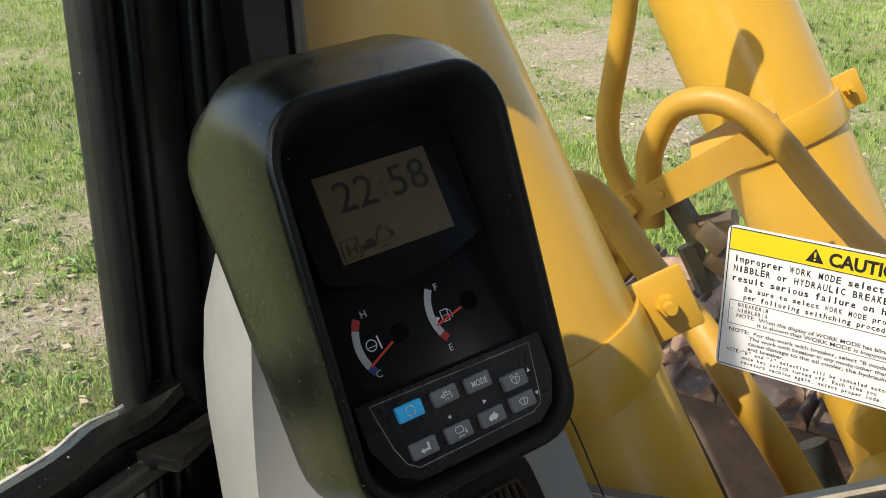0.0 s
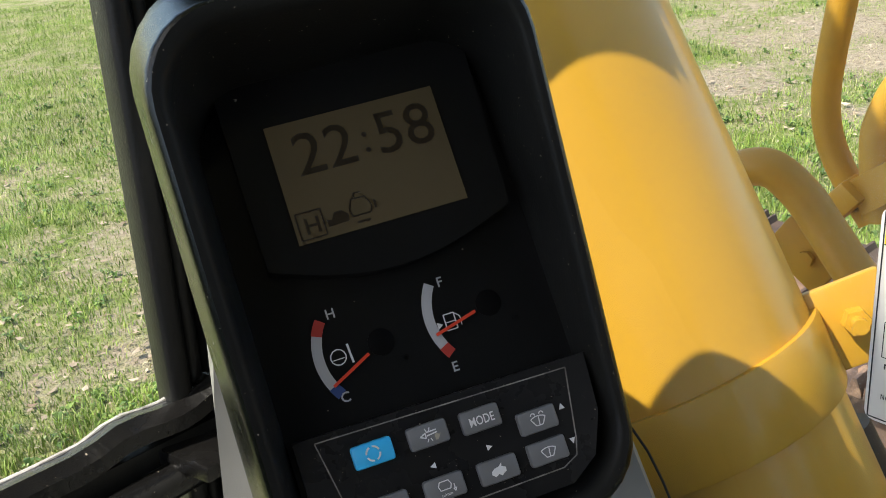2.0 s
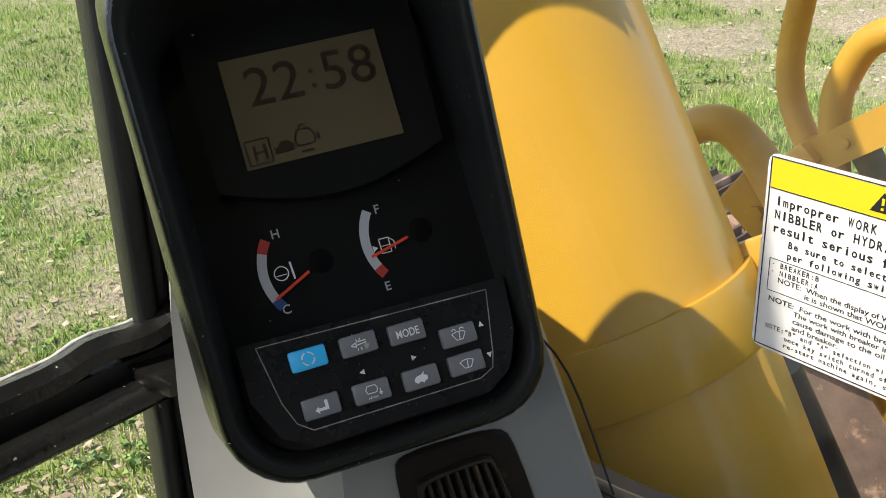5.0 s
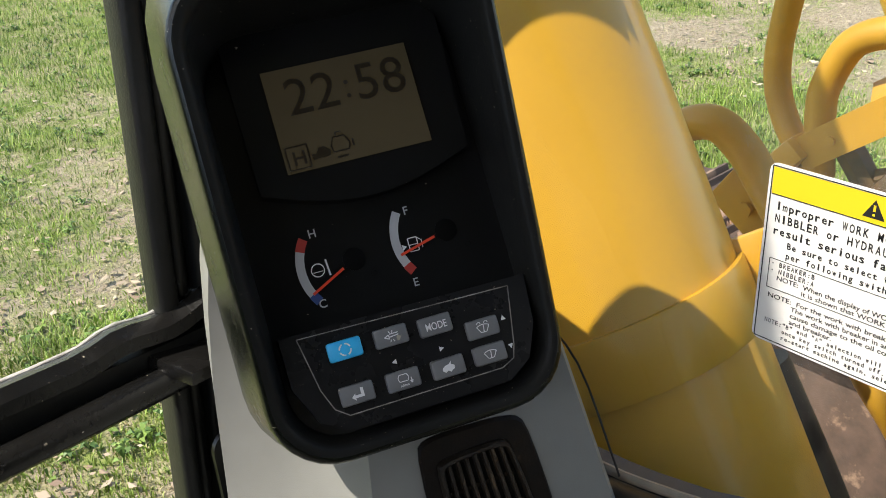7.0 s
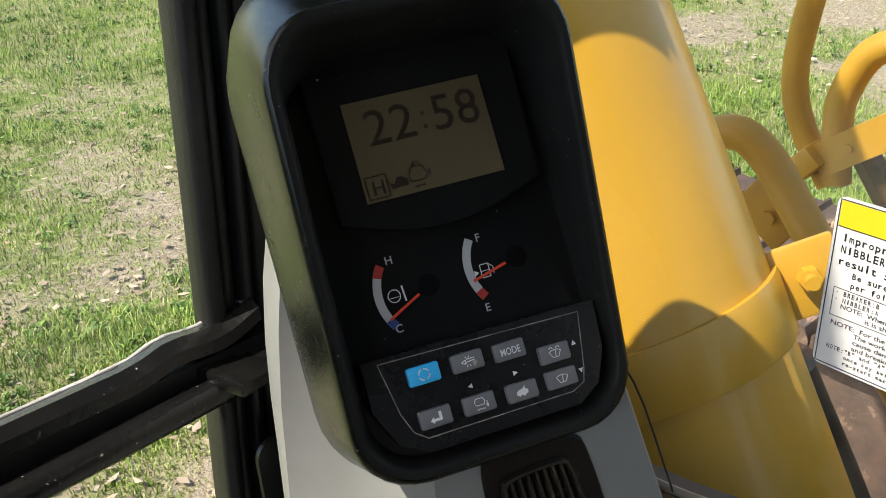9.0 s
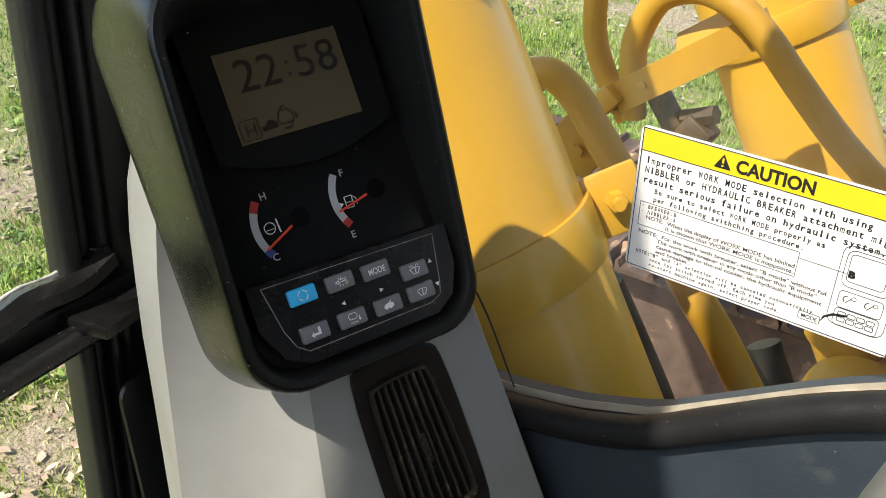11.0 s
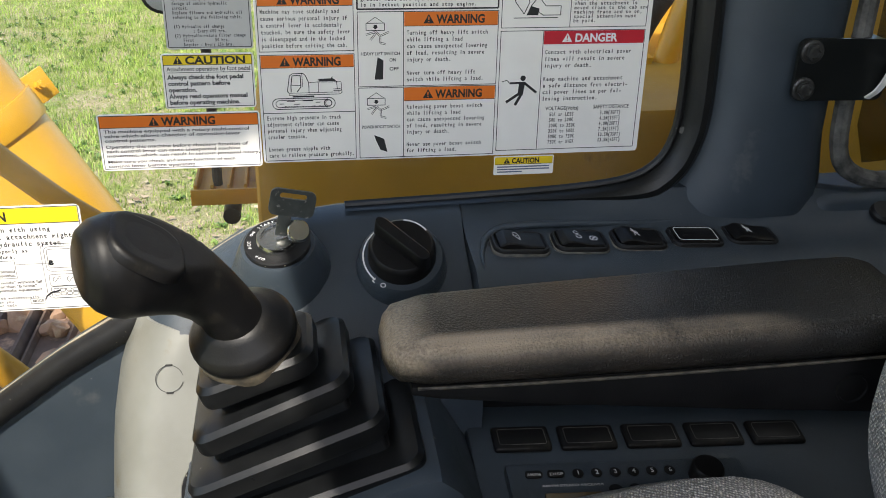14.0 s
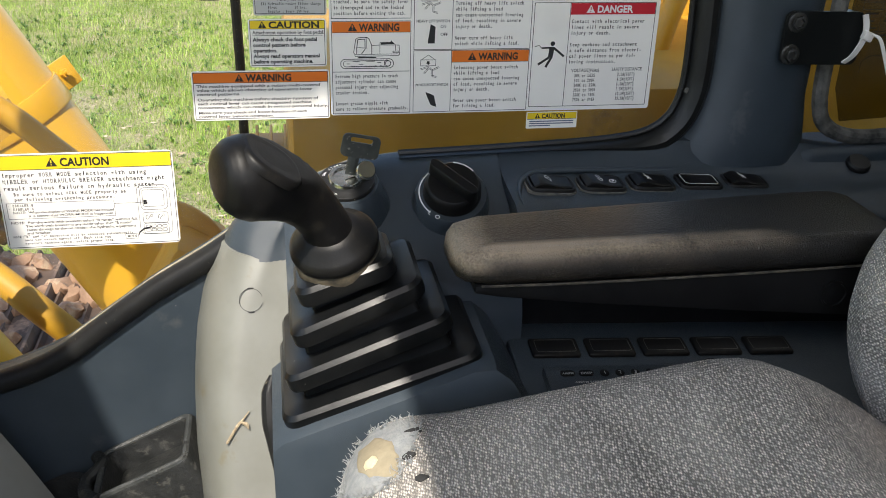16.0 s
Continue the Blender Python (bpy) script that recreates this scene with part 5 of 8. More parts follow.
part("skirt", bm, M["grip"], lever, "", False, 60)
# grip: a bent handle whose broad head is cut flat by a tilted thumb face
FN = Vector((-0.09, -0.63, 0.757)).normalized()
FC = Vector((0.362, -0.068, 0.803))
stations = [((0.404, -0.108, 0.727), (-0.10, 0.25, 0.95), 0.0190, 0.0190), ((0.399, -0.1025, 0.740), (-0.20, 0.40, 0.90), 0.0175, 0.0182), ((0.394, -0.0945, 0.753), (-0.30, 0.56, 0.76), 0.0180, 0.0190), ((0.388, -0.0855, 0.7645), (-0.34, 0.68, 0.64), 0.0200, 0.0215),
            ((0.381, -0.0765, 0.7745), (-0.37, 0.74, 0.52), 0.0235, 0.0255), ((0.374, -0.0655, 0.7820), (-0.38, 0.82, 0.40), 0.0265, 0.0285), ((0.368, -0.0555, 0.7865), (-0.40, 0.85, 0.28), 0.0285, 0.0300), ((0.363, -0.0465, 0.7895), (-0.40, 0.87, 0.18), 0.0280, 0.0285), ((0.359, -0.0395, 0.7915), (-0.40, 0.87, 0.12), 0.0250, 0.0250), ((0.3565, -0.0345, 0.7930), (-0.40, 0.87, 0.10), 0.0195, 0.0190), ((0.3552, -0.0320, 0.7937), (-0.40, 0.87, 0.10), 0.0110, 0.0105)]
rings = []
for (p0, d0, a0, b0), (p1, d1, a1, b1) in zip(stations, stations[1:]):
    for i in range(3):
        u = i / 3
        p, d = Vector(p0).lerp(Vector(p1), u), Vector(d0).lerp(Vector(d1), u).normalized()
        ra, rb = a0 + (a1 - a0) * u, b0 + (b1 - b0) * u
        side = d.cross(Vector((0, 0, 1))).normalized()
        up = side.cross(d)
        ring = []
        for j in range(40):
            a = 2 * math.pi * j / 40
            q = p + side * ra * math.cos(a) + up * rb * math.sin(a)
            ring.append(q - FN * max(0.0, (q - FC).dot(FN)) * 0.93)
        rings.append(ring)
loft(bm := bmesh.new(), rings, True, True)
grip = part("grip", bm, M["grip"], lever, "smooth black moulded grip", False, 60)
TF = frame_of(FC, (0.25, -0.755, -0.60), (0.97, 0.1, 0.2))
if (TF.to_3x3() @ Vector((0, 0, 1))).dot(FN) < 0:
    TF = TF @ Matrix.Rotation(math.pi, 4, "X")
bm = bmesh.new()
loft(bm, [[TF @ Vector((0.002 + x * k, y * k, z)) for x, y in rounded(0.046, 0.041, 0.0165, 7)] for k, z in ((1.06, -0.006), (1.04, -0.0022), (1.0, -0.0004), (0.94, 0.0008), (0.85, 0.0010), (0.65, 0.0004), (0.35, 0.0001))], False, True)
part("thumb_face", bm, M["grip"], grip, "broad flat thumb face", False, 50)
for x, y in ((-0.0105, 0.0055), (-0.001, -0.0075), (0.0095, 0.004)):
    bm = bmesh.new()
    turned(bm, TF @ Vector((x + 0.002, y, -0.0003)), FN, [(0.0080, -0.0002), (0.0073, 0.0003), (0.0064, 0.0005), (0.0050, 0.0004), (0.0034, 0.0002), (0.0, 0.0001)], 28)
    part("thumb_pad", bm, M["grip"], grip, "", False, 60)

# console box under the boot
bm = bmesh.new()
side = []
for y, top_ in ((-0.058, 0.565), (-0.066, 0.572), (-0.10, 0.584), (-0.16, 0.6045), (-0.215, 0.6255), (-0.232, 0.626), (-0.245, 0.615), (-0.262, 0.585), (-0.28, 0.555), (-0.292, 0.53)):
    side.append([(0.360, y, 0.02), (0.360, y, top_ - 0.018), (0.364, y, top_ - 0.004), (0.372, y, top_), (0.44, y, top_ + 0.002), (0.475, y, top_ + 0.002), (0.475, y, 0.02)])
loft(bm, side, True, True)
part("lever_box", bm, M["navy"], console, "", False, 30)
bm = bmesh.new()
rbox(bm, pose(0.478, -0.165, 0.630, 17.5, 0, 0), (0.09, 0.12, 0.012), 0.003)
part("shelf", bm, M["navy"], console)
# strip between the light cover and the lever box
bm = bmesh.new()
tube(bm, [(0.494, -0.058, 0.548), (0.489, -0.055, 0.534), (0.477, -0.055, 0.510), (0.468, -0.058, 0.490), (0.450, -0.062, 0.452), (0.40, -0.064, 0.36), (0.38, -0.064, 0.2)], [0.003, 0.0075, 0.0085, 0.0075, 0.005, 0.005, 0.005], 10, 4)
part("edge_strip", bm, M["rubber"], console, "textured black edge strip")

# light grey cover in front of the lever
cover = thing("front_cover", (0.52, -0.03, 0.5), "light grey curved plastic cover with stains", "console cover")
EDGE = [(0.70, -0.045), (0.66, -0.024), (0.60, 0.003), (0.55, 0.014), (0.50, 0.0195), (0.45, 0.0215), (0.40, 0.020), (0.35, 0.014), (0.02, -0.01)]


def edge_y(z):
    for (z0, y0), (z1, y1) in zip(EDGE, EDGE[1:]):
        if z >= z1:
            return y0 + (y1 - y0) * (z0 - z) / (z0 - z1)
    return EDGE[-1][1]


def cover_x(z):
    return 0.528 + 0.5 * (max(z, 0.40) - 0.608) - 0.1 * max(0.0, 0.40 - z)


def cover_ring(z, drop=0.0, inset=0.0):
    """Section of the cover: from the wall round the front corner, then back along the cab."""
    e, x0 = edge_y(z) - inset, cover_x(z) + inset
    rx, ry = 0.5895 - x0, 0.042
    ring = [Vector((x0 + rx * (1 - math.sin(a)) , e - ry * (1 - math.cos(a)), z)) for a in [math.pi / 2 * i / 12 for i in range(13)]]
    return ring + [Vector((x0 + 0.0008 * i, e - ry - (e - ry + 0.078) * i / 4, z)) for i in (1, 2, 3, 4)] + [Vector((0.5895, -0.085, z))]


def top_z(y):
    return 0.6415 + 0.3 * max(0.0, y + 0.052) - 0.002


bm = bmesh.new()
rings = []
for k in range(22):
    u = (k / 21) ** 0.5
    ring = cover_ring(0.02 + 0.655 * u)
    for p in ring:
        p.z = min(p.z, top_z(p.y) + 0.0005 * (u - 1))
    rings.append(ring)
loft(bm, rings, True, True)
shell_ = part("shell", bm, M["covergrey"], cover, "", False, 40)
bm = bmesh.new()
CF = frame_of((cover_x(0.608), -0.042, 0.608), (0, -1, 0), (0.447, 0, 0.894))
if (CF.to_3x3() @ Vector((0, 0, 1))).x > 0:
    CF = frame_of((cover_x(0.608), -0.042, 0.608), (0, 1, 0), (0.447, 0, 0.894))
stroke(bm, CF @ Matrix.Translation((0, 0, -0.0008)), arc(0, 0, 0.0105, 15, 345, 24), 0.00035, 0.0011)
rbox(bm, CF @ Matrix.Translation((0, 0.0108, 0.0002)), (0.0055, 0.0012, 0.002), 0.0004)
rbox(bm, CF @ Matrix.Translation((0, -0.0108, 0.0002)), (0.0055, 0.0012, 0.002), 0.0004)
part("round_cap", bm, M["seam"], cover, "round snap cap outlined by a dark joint")
bm = bmesh.new()
rings = []
for z, inset, back in ((0.628, 0.0015, 0.0), (0.648, 0.0015, 0.0), (0.660, 0.0035, 0.0), (0.670, 0.008, 0.0), (0.677, 0.016, 0.0), (0.681, 0.028, 0.0)):
    rings.append(cover_ring(z, 0.0, inset))
loft(bm, rings, True, True)
part("shoulder", bm, M["navy"], cover, "navy rounded shoulder", False, 60)
bm = bmesh.new()
TWN = Vector((-0.0022, 0.0, 0.0010))
tube(bm, [Vector(p) + TWN for p in ((0.471, -0.015, 0.495), (0.478, -0.025, 0.508), (0.480, -0.030, 0.513), (0.484, -0.036, 0.519))], [0.0013, 0.0016, 0.0010, 0.0004], 6, 3)
tube(bm, [Vector(p) + TWN for p in ((0.479, -0.028, 0.511), (0.478, -0.033, 0.509), (0.476, -0.035, 0.505))], [0.0010, 0.0022, 0.0004], 5, 3)
solo("twig", bm, M["bark"], "small dry broken twig lying on the grey cover", "twig", at=(0.478, -0.025, 0.508))

# cup holder below the side panel, tilted with the sill
CUPF = frame_of((0.587, 0.114, 0.412), (0, -0.91, 0.414), (-1, 0, 0))
cup = thing("cup_holder", CUPF, "grimy black plastic cup holder with a square pocket", "cup holder")


def pocket(outer, inner, depth, r=0.002):
    """An open box: rim between two outlines, walls and a floor (the frame's z points down)."""
    bm = bmesh.new()
    loft(bm, [[Vector((x, y, depth + 0.004)) for x, y in outer], [Vector((x, y, 0.003)) for x, y in outer], [Vector((x * 0.98 + 0.001, y * 0.98 + 0.0008, 0.0)) for x, y in outer], [Vector((x * 1.01, y * 1.01 - 0.0006, 0.0)) for x, y in inner], [Vector((x, y, 0.003)) for x, y in inner], [Vector((x * 0.95 + 0.002, y * 0.95 + 0.002, depth)) for x, y in inner]], True, True)
    return bm


down = 1.0 if (CUPF.to_3x3() @ Vector((0, 0, 1))).z < 0 else -1.0
FLIP = Matrix.Diagonal((1, 1, down, 1))
bm = pocket(rounded(0.104, 0.080, 0.008, 3, 0.046, 0.040), rounded(0.086, 0.064, 0.007, 3, 0.047, 0.040), 0.055)
bm.transform(FLIP)
part("square_pocket", bm, M["cupgrime"], cup, "grimy square pocket", True)
bm = bmesh.new()
edge_ = [Vector((x, y, 0.0)) for x, y in rounded(0.095, 0.072, 0.0075, 3, 0.0465, 0.040)]
tube(bm, edge_ + edge_[:1], 0.0034, 8, 1)
part("pocket_rim", bm, M["cuprim"], cup, "worn grey pocket rim", True)
bm = pocket(rounded(0.100, 0.100, 0.048, 8, -0.062, 0.055), rounded(0.088, 0.088, 0.0425, 8, -0.062, 0.055), 0.06)
bm.transform(FLIP)
part("cup_ring", bm, M["cupgrime"], cup, "round cup pocket", True)
bm = bmesh.new()
rbox(bm, Matrix.Translation((-0.02, 0.040, down * 0.045)), (0.21, 0.070, 0.040), 0.004)
part("base", bm, M["cupgrime"], cup, "", True)
bm = bmesh.new()
tube(bm, [Vector((-0.010, 0.004, 0)), Vector((-0.002, 0.022, 0)), Vector((-0.016, 0.040, 0)), Vector((-0.012, 0.062, 0)), Vector((0.004, 0.080, 0))], 0.007, 10, 4)
part("divider", bm, M["cupgrime"], cup, "", True)

# ---------------------------------------------------------------- armrest
armrest = thing("armrest", (0.41, -0.38, 0.7), "worn black grained vinyl armrest pad on a plastic box", "armrest")
bm = bmesh.new()
rings = []
for y, x0, x1, top_, low_ in ((-0.196, 0.382, 0.412, 0.712, 0.704), (-0.199, 0.370, 0.422, 0.7185, 0.700), (-0.205, 0.362, 0.430, 0.7225, 0.698), (-0.225, 0.3575, 0.437, 0.7245, 0.697), (-0.30, 0.3565, 0.443, 0.7250, 0.697), (-0.40, 0.3565, 0.449, 0.7255, 0.697), (-0.50, 0.3565, 0.455, 0.7262, 0.698), (-0.540, 0.3575, 0.4555, 0.7262, 0.699), (-0.552, 0.362, 0.450, 0.7245, 0.700), (-0.557, 0.372, 0.440, 0.719, 0.704)):
    r = min(0.010, (top_ - low_) * 0.42)
    rings.append([(x, y, z) for x, z in rounded(x1 - x0, top_ - low_, r, 4, (x0 + x1) / 2, (top_ + low_) / 2)])
loft(bm, rings, True, True)
part("pad", bm, M["leather"], armrest, "grained vinyl pad worn pale along its edge", False, 60)
bm = bmesh.new()
tube(bm, [(0.3575, -0.215, 0.6995), (0.3562, -0.30, 0.6985), (0.3562, -0.45, 0.6990), (0.3575, -0.545, 0.7000)], 0.0011, 6, 3)
part("piping", bm, M["piping"], armrest)
bm = bmesh.new()
rings = []
for y, low_ in ((-0.212, 0.690), (-0.23, 0.686), (-0.30, 0.676), (-0.42, 0.662), (-0.53, 0.650), (-0.548, 0.652)):
    rings.append([(x, y, z) for x, z in rounded(0.078, 0.697 - low_, 0.003, 2, 0.402, (0.697 + low_) / 2)])
loft(bm, rings, True, True)
box_ = part("box", bm, M["armbox"], armrest)
bm = bmesh.new()
turned(bm, (0.3625, -0.505, 0.673), (-1, 0, 0), [(0.0115, 0), (0.0115, 0.0022), (0.0100, 0.0022), (0.0095, 0.0008), (0.003, 0.0010), (0.0, 0.0018)], 24)
part("cover_cap", bm, M["armbox"], armrest)

# lower panel: blank switches and the radio
PF = frame_of((0.427, -0.275, 0.5830), (0, -1, -0.06), (0.985, 0, 0.17))
bm = bmesh.new()
rbox(bm, PF @ Matrix.Translation((0.20, -0.008, -0.010)), (0.42, 0.135, 0.02), 0.004)
part("lower_panel", bm, M["navy"], console, "dark plastic lower panel")
# black sheet over the navy inner wall, its colour standing in for armrest shade
bm = bmesh.new()
rbox(bm, pose(0.4865, -0.63, 0.33), (0.005, 0.70, 0.66), 0.001)
part("recess_shade_sheet", bm, M["armbox"], console, "black sheet that darkens the recess under the armrest")
for i in range(5):
    sw = thing("switch_blank", PF @ Matrix.Translation((0.030 + 0.0515 * i, 0.021, 0.0)), "blank black switch cover with a thin pale outline", "switch", "blank switches above the radio")
    bm = bmesh.new()
    rbox(bm, Matrix.Translation((0, 0, 0.001)), (0.0445, 0.024, 0.006), 0.0028, 3)
    cap = part("cover", bm, M["grip"], sw, "", True)
    bm = bmesh.new()
    stroke(bm, Matrix.Translation((0, 0, 0.0042)), [*rounded(0.036, 0.0155, 0.002, 3), rounded(0.036, 0.0155, 0.002, 3)[0]], 0.0005)
    part("outline", bm, M["sealdust"], cap, "", True)
RF = PF @ Matrix.Translation((0.012, -0.060, 0.0))
radio = thing("car_radio", RF, "dark stereo receiver with numbered buttons and a small display", "radio")
bm = bmesh.new()
rbox(bm, Matrix.Translation((0.089, 0.025, 0.001)), (0.180, 0.054, 0.012), 0.002)
body_ = part("faceplate", bm, M["navy"], radio, "", True)
bm = bmesh.new()
rbox(bm, Matrix.Translation((0.043, 0.015, 0.0078)), (0.042, 0.016, 0.002), 0.0006)
part("display", bm, M["lcd"], radio, "dim grey-green display", True)
for i, word in enumerate(("AM/FM", "DISP", "1", "2", "3", "4", "5", "6")):
    x = 0.018 + 0.0165 * i if i < 2 else 0.051 + 0.0140 * (i - 2)
    bm = bmesh.new()
    if i < 2:
        prism(bm, Matrix.Translation((x, 0.041, 0.007)), rounded(0.013, 0.0065, 0.003, 4), 0.0012)
    else:
        turned(bm, (x, 0.041, 0.007), (0, 0, 1), [(0.0042, 0), (0.0042, 0.0008), (0.0036, 0.0012), (0, 0.0012)], 16)
    b_ = part("preset_button", bm, M["grip"], radio, "", True)
    letters("button_text", word, x, 0.0390, 0.0040 if i > 1 else 0.0026, M["sheetgrey"], b_, None if i > 1 else 0.010, 0.0085, "CENTER")
bm = bmesh.new()
for x in (0.075, 0.090, 0.105, 0.120):
    turned(bm, (x, 0.024, 0.007), (0, 0, 1), [(0.0055, 0), (0.0055, 0.001), (0, 0.0013)], 16)
part("tuning_button", bm, M["grip"], radio, "", True)
letters("brand_line", "AM/FM STEREO RECEIVER", 0.022, 0.0295, 0.0022, M["sheetgrey"], body_, 0.046, 0.0073)
bm = bmesh.new()
turned(bm, (0.146, 0.034, 0.007), (0, 0, 1), [(0.0125, 0), (0.0120, 0.010), (0.0105, 0.012), (0.0, 0.0125)], 24)
part("volume_knob", bm, M["grip"], radio, "", True)

# ---------------------------------------------------------------- seat
seat = thing("operator_seat", (0.05, -0.4, 0.5), "torn grey cloth operator seat with exposed foam", "seat")


def cushion(bm, sections):
    loft(bm, sections, True, True)


bm = bmesh.new()
CUSH = smooth_path([(-0.098, 0.22, 0.548, 0.01), (-0.105, 0.258, 0.582, 0.012), (-0.120, 0.278, 0.605, 0.014), (-0.147, 0.287, 0.620, 0.014), (-0.20, 0.288, 0.632, 0.022), (-0.30, 0.288, 0.650, 0.025), (-0.40, 0.288, 0.662, 0.03), (-0.46, 0.270, 0.644, 0.045), (-0.52, 0.23, 0.604, 0.05), (-0.56, 0.20, 0.57, 0.05)], 4)
rings = []
for y, w, top_, drop in CUSH:
    ring = []
    for i in range(21):
        f = i / 20 * 2 - 1
        x = 0.045 + w * math.copysign(abs(f) ** 0.85, f)
        e = abs(f)
        z = top_ - 0.018 * (1 - min(1, e / 0.75) ** 2) - drop * max(0, (e - 0.80) / 0.20) ** 2
        ring.append((x, y, z))
    ring += [(0.045 + w * 1.0, y, top_ - drop - 0.05), (0.045 + w * 0.92, y, 0.48), (0.045 - w * 0.92, y, 0.48), (0.045 - w, y, top_ - drop - 0.05)]
    rings.append(ring)
loft(bm, rings, True, True)
part("cushion", bm, M["cloth"], seat, "grey knitted seat cushion", False, 60)
bm = bmesh.new()
rbox(bm, pose(0.05, -0.40, 0.40), (0.42, 0.44, 0.14), 0.02)
part("seat_base", bm, M["black"], seat)
bm = bmesh.new()
rbox(bm, pose(0.05, -0.40, 0.17), (0.30, 0.34, 0.34), 0.02)
part("suspension", bm, M["black"], seat)
bm = bmesh.new()
BACK = smooth_path([(0.50, -0.575, 0.15), (0.53, -0.545, 0.19), (0.57, -0.515, 0.235), (0.60, -0.500, 0.272), (0.63, -0.491, 0.308), (0.67, -0.487, 0.328), (0.71, -0.489, 0.330), (0.76, -0.502, 0.317), (0.82, -0.522, 0.298), (0.90, -0.55, 0.275), (1.05, -0.60, 0.24), (1.18, -0.65, 0.19), (1.24, -0.67, 0.12)], 4)
rings = []
for z, yf, w in BACK:
    ring = []
    for i in range(21):
        f = i / 20 * 2 - 1
        e = abs(f)
        ring.append((0.05 + w * math.copysign(e ** 0.85, f), yf - 0.03 * (1 - min(1, e / 0.7) ** 2) - 0.07 * max(0, (e - 0.72) / 0.28) ** 2, z))
    ring += [(0.05 + w * 0.97, yf - 0.13, z), (0.05 - w * 0.97, yf - 0.13, z)]
    rings.append(ring)
loft(bm, rings, True, True)
part("backrest", bm, M["cloth"], seat, "grey knitted backrest with a torn side", False, 60)


# ---- torn places of the seat


def back_at(x, z):
    for (z0, y0, w0), (z1, y1, w1) in zip(BACK, BACK[1:]):
        if z <= z1:
            u = (z - z0) / (z1 - z0)
            yf, w = y0 + (y1 - y0) * u, w0 + (w1 - w0) * u
            break
    e = min(1.0, abs((x - 0.05) / w) ** (1 / 0.85))
    return Vector((x, yf - 0.03 * (1 - min(1, e / 0.7) ** 2) - 0.07 * max(0, (e - 0.72) / 0.28) ** 2, z))


def cushion_at(x, y):
    for (y0, w0, t0, d0), (y1, w1, t1, d1) in zip(CUSH, CUSH[1:]):
        if y >= y1:
            u = (y - y0) / (y1 - y0)
            w, top_, drop = w0 + (w1 - w0) * u, t0 + (t1 - t0) * u, d0 + (d1 - d0) * u
            break
    e = min(1.0, abs((x - 0.045) / w) ** (1 / 0.85))
    return Vector((x, y, top_ - 0.018 * (1 - min(1, e / 0.75) ** 2) - drop * max(0, (e - 0.80) / 0.20) ** 2))


def inside(poly, x, y):
    odd = False
    for (x0, y0), (x1, y1) in zip(poly, poly[1:] + poly[:1]):
        if (y0 > y) != (y1 > y) and x < (x1 - x0) * (y - y0) / (y1 - y0) + x0:
            odd = not odd
    return odd


def ragged(poly, amount, step=0.004, seed=1):
    """The outline broken into short uneven steps."""
    r = random.Random(seed)
    out = []
    for (x0, y0), (x1, y1) in zip(poly, poly[1:] + poly[:1]):
        k = max(1, int(math.hypot(x1 - x0, y1 - y0) / step))
        out += [(x0 + (x1 - x0) * i / k + r.uniform(-amount, amount), y0 + (y1 - y0) * i / k + r.uniform(-amount, amount)) for i in range(k)]
    return out


def patch_on(at_, outline, lift, out, cells=26):
    """A skin over the outline, lifted off the surface towards out and rounded off at its rim."""
    bm = bmesh.new()
    cx, cy = sum(p[0] for p in outline) / len(outline), sum(p[1] for p in outline) / len(outline)
    out = Vector(out).normalized()
    rings = []
    for k, h in ((1.0, -0.002), (1.0, lift * 0.4), (0.95, lift * 0.8), (0.8, lift), (0.6, lift * 1.1), (0.4, lift * 1.1), (0.2, lift * 1.1), (0.04, lift * 1.1)):
        rings.append([at_(cx + (x - cx) * k, cy + (y - cy) * k) + out * h for x, y in outline])
    loft(bm, rings, False, True)
    return bm


def fringe(at_, outline, out, seed, count=3, length=0.006, lift=0.0015):
    """Short loose yarns standing along the outline."""
    r = random.Random(seed)
    bm = bmesh.new()
    out = Vector(out).normalized()
    for i, (x, y) in enumerate(outline):
        for _ in range(count):
            p = at_(x + r.uniform(-0.002, 0.002), y + r.uniform(-0.002, 0.002)) + out * lift
            d = Vector((r.uniform(-1, 1), r.uniform(-1, 1), r.uniform(-1, 1))) + out * 0.5
            d = d.normalized() * length * r.uniform(0.4, 1.2)
            bend = Vector((r.uniform(-1, 1), r.uniform(-1, 1), r.uniform(-1, 1))) * length * 0.35
            tube(bm, [p, p + d * 0.5 + bend, p + d], [0.00045, 0.0002], 4, 2)
    return bm


TEAR = [(0.258, 0.655), (0.254, 0.667), (0.2535, 0.680), (0.251, 0.689), (0.242, 0.6915), (0.2335, 0.688), (0.226, 0.689), (0.219, 0.699), (0.211, 0.706), (0.2045, 0.693), (0.201, 0.677), (0.192, 0.6785), (0.184, 0.679), (0.182, 0.640), (0.196, 0.618), (0.226, 0.622), (0.248, 0.6385)]
edge_ = ragged(TEAR, 0.0016, 0.004, 3)
bm = patch_on(back_at, edge_, 0.0030, (0.25, 1, 0.1))
part("exposed_foam", bm, M["foam"], seat, "orange foam showing through a tear", False, 60)
bm = bmesh.new()
loop = [back_at(x, z) + Vector((0.0006, 0.0030, 0)) for x, z in edge_]
tube(bm, loop + [loop[0]], 0.0024, 7, 2)
for v in bm.verts:
    v.co += 0.0014 * noise.noise_vector(v.co * 420)
part("torn_hem", bm, M["cloth"], seat, "curled torn cloth edge", False, 60)
bm = fringe(back_at, edge_, (0.25, 1, 0.1), 5, 5, 0.008, 0.004)
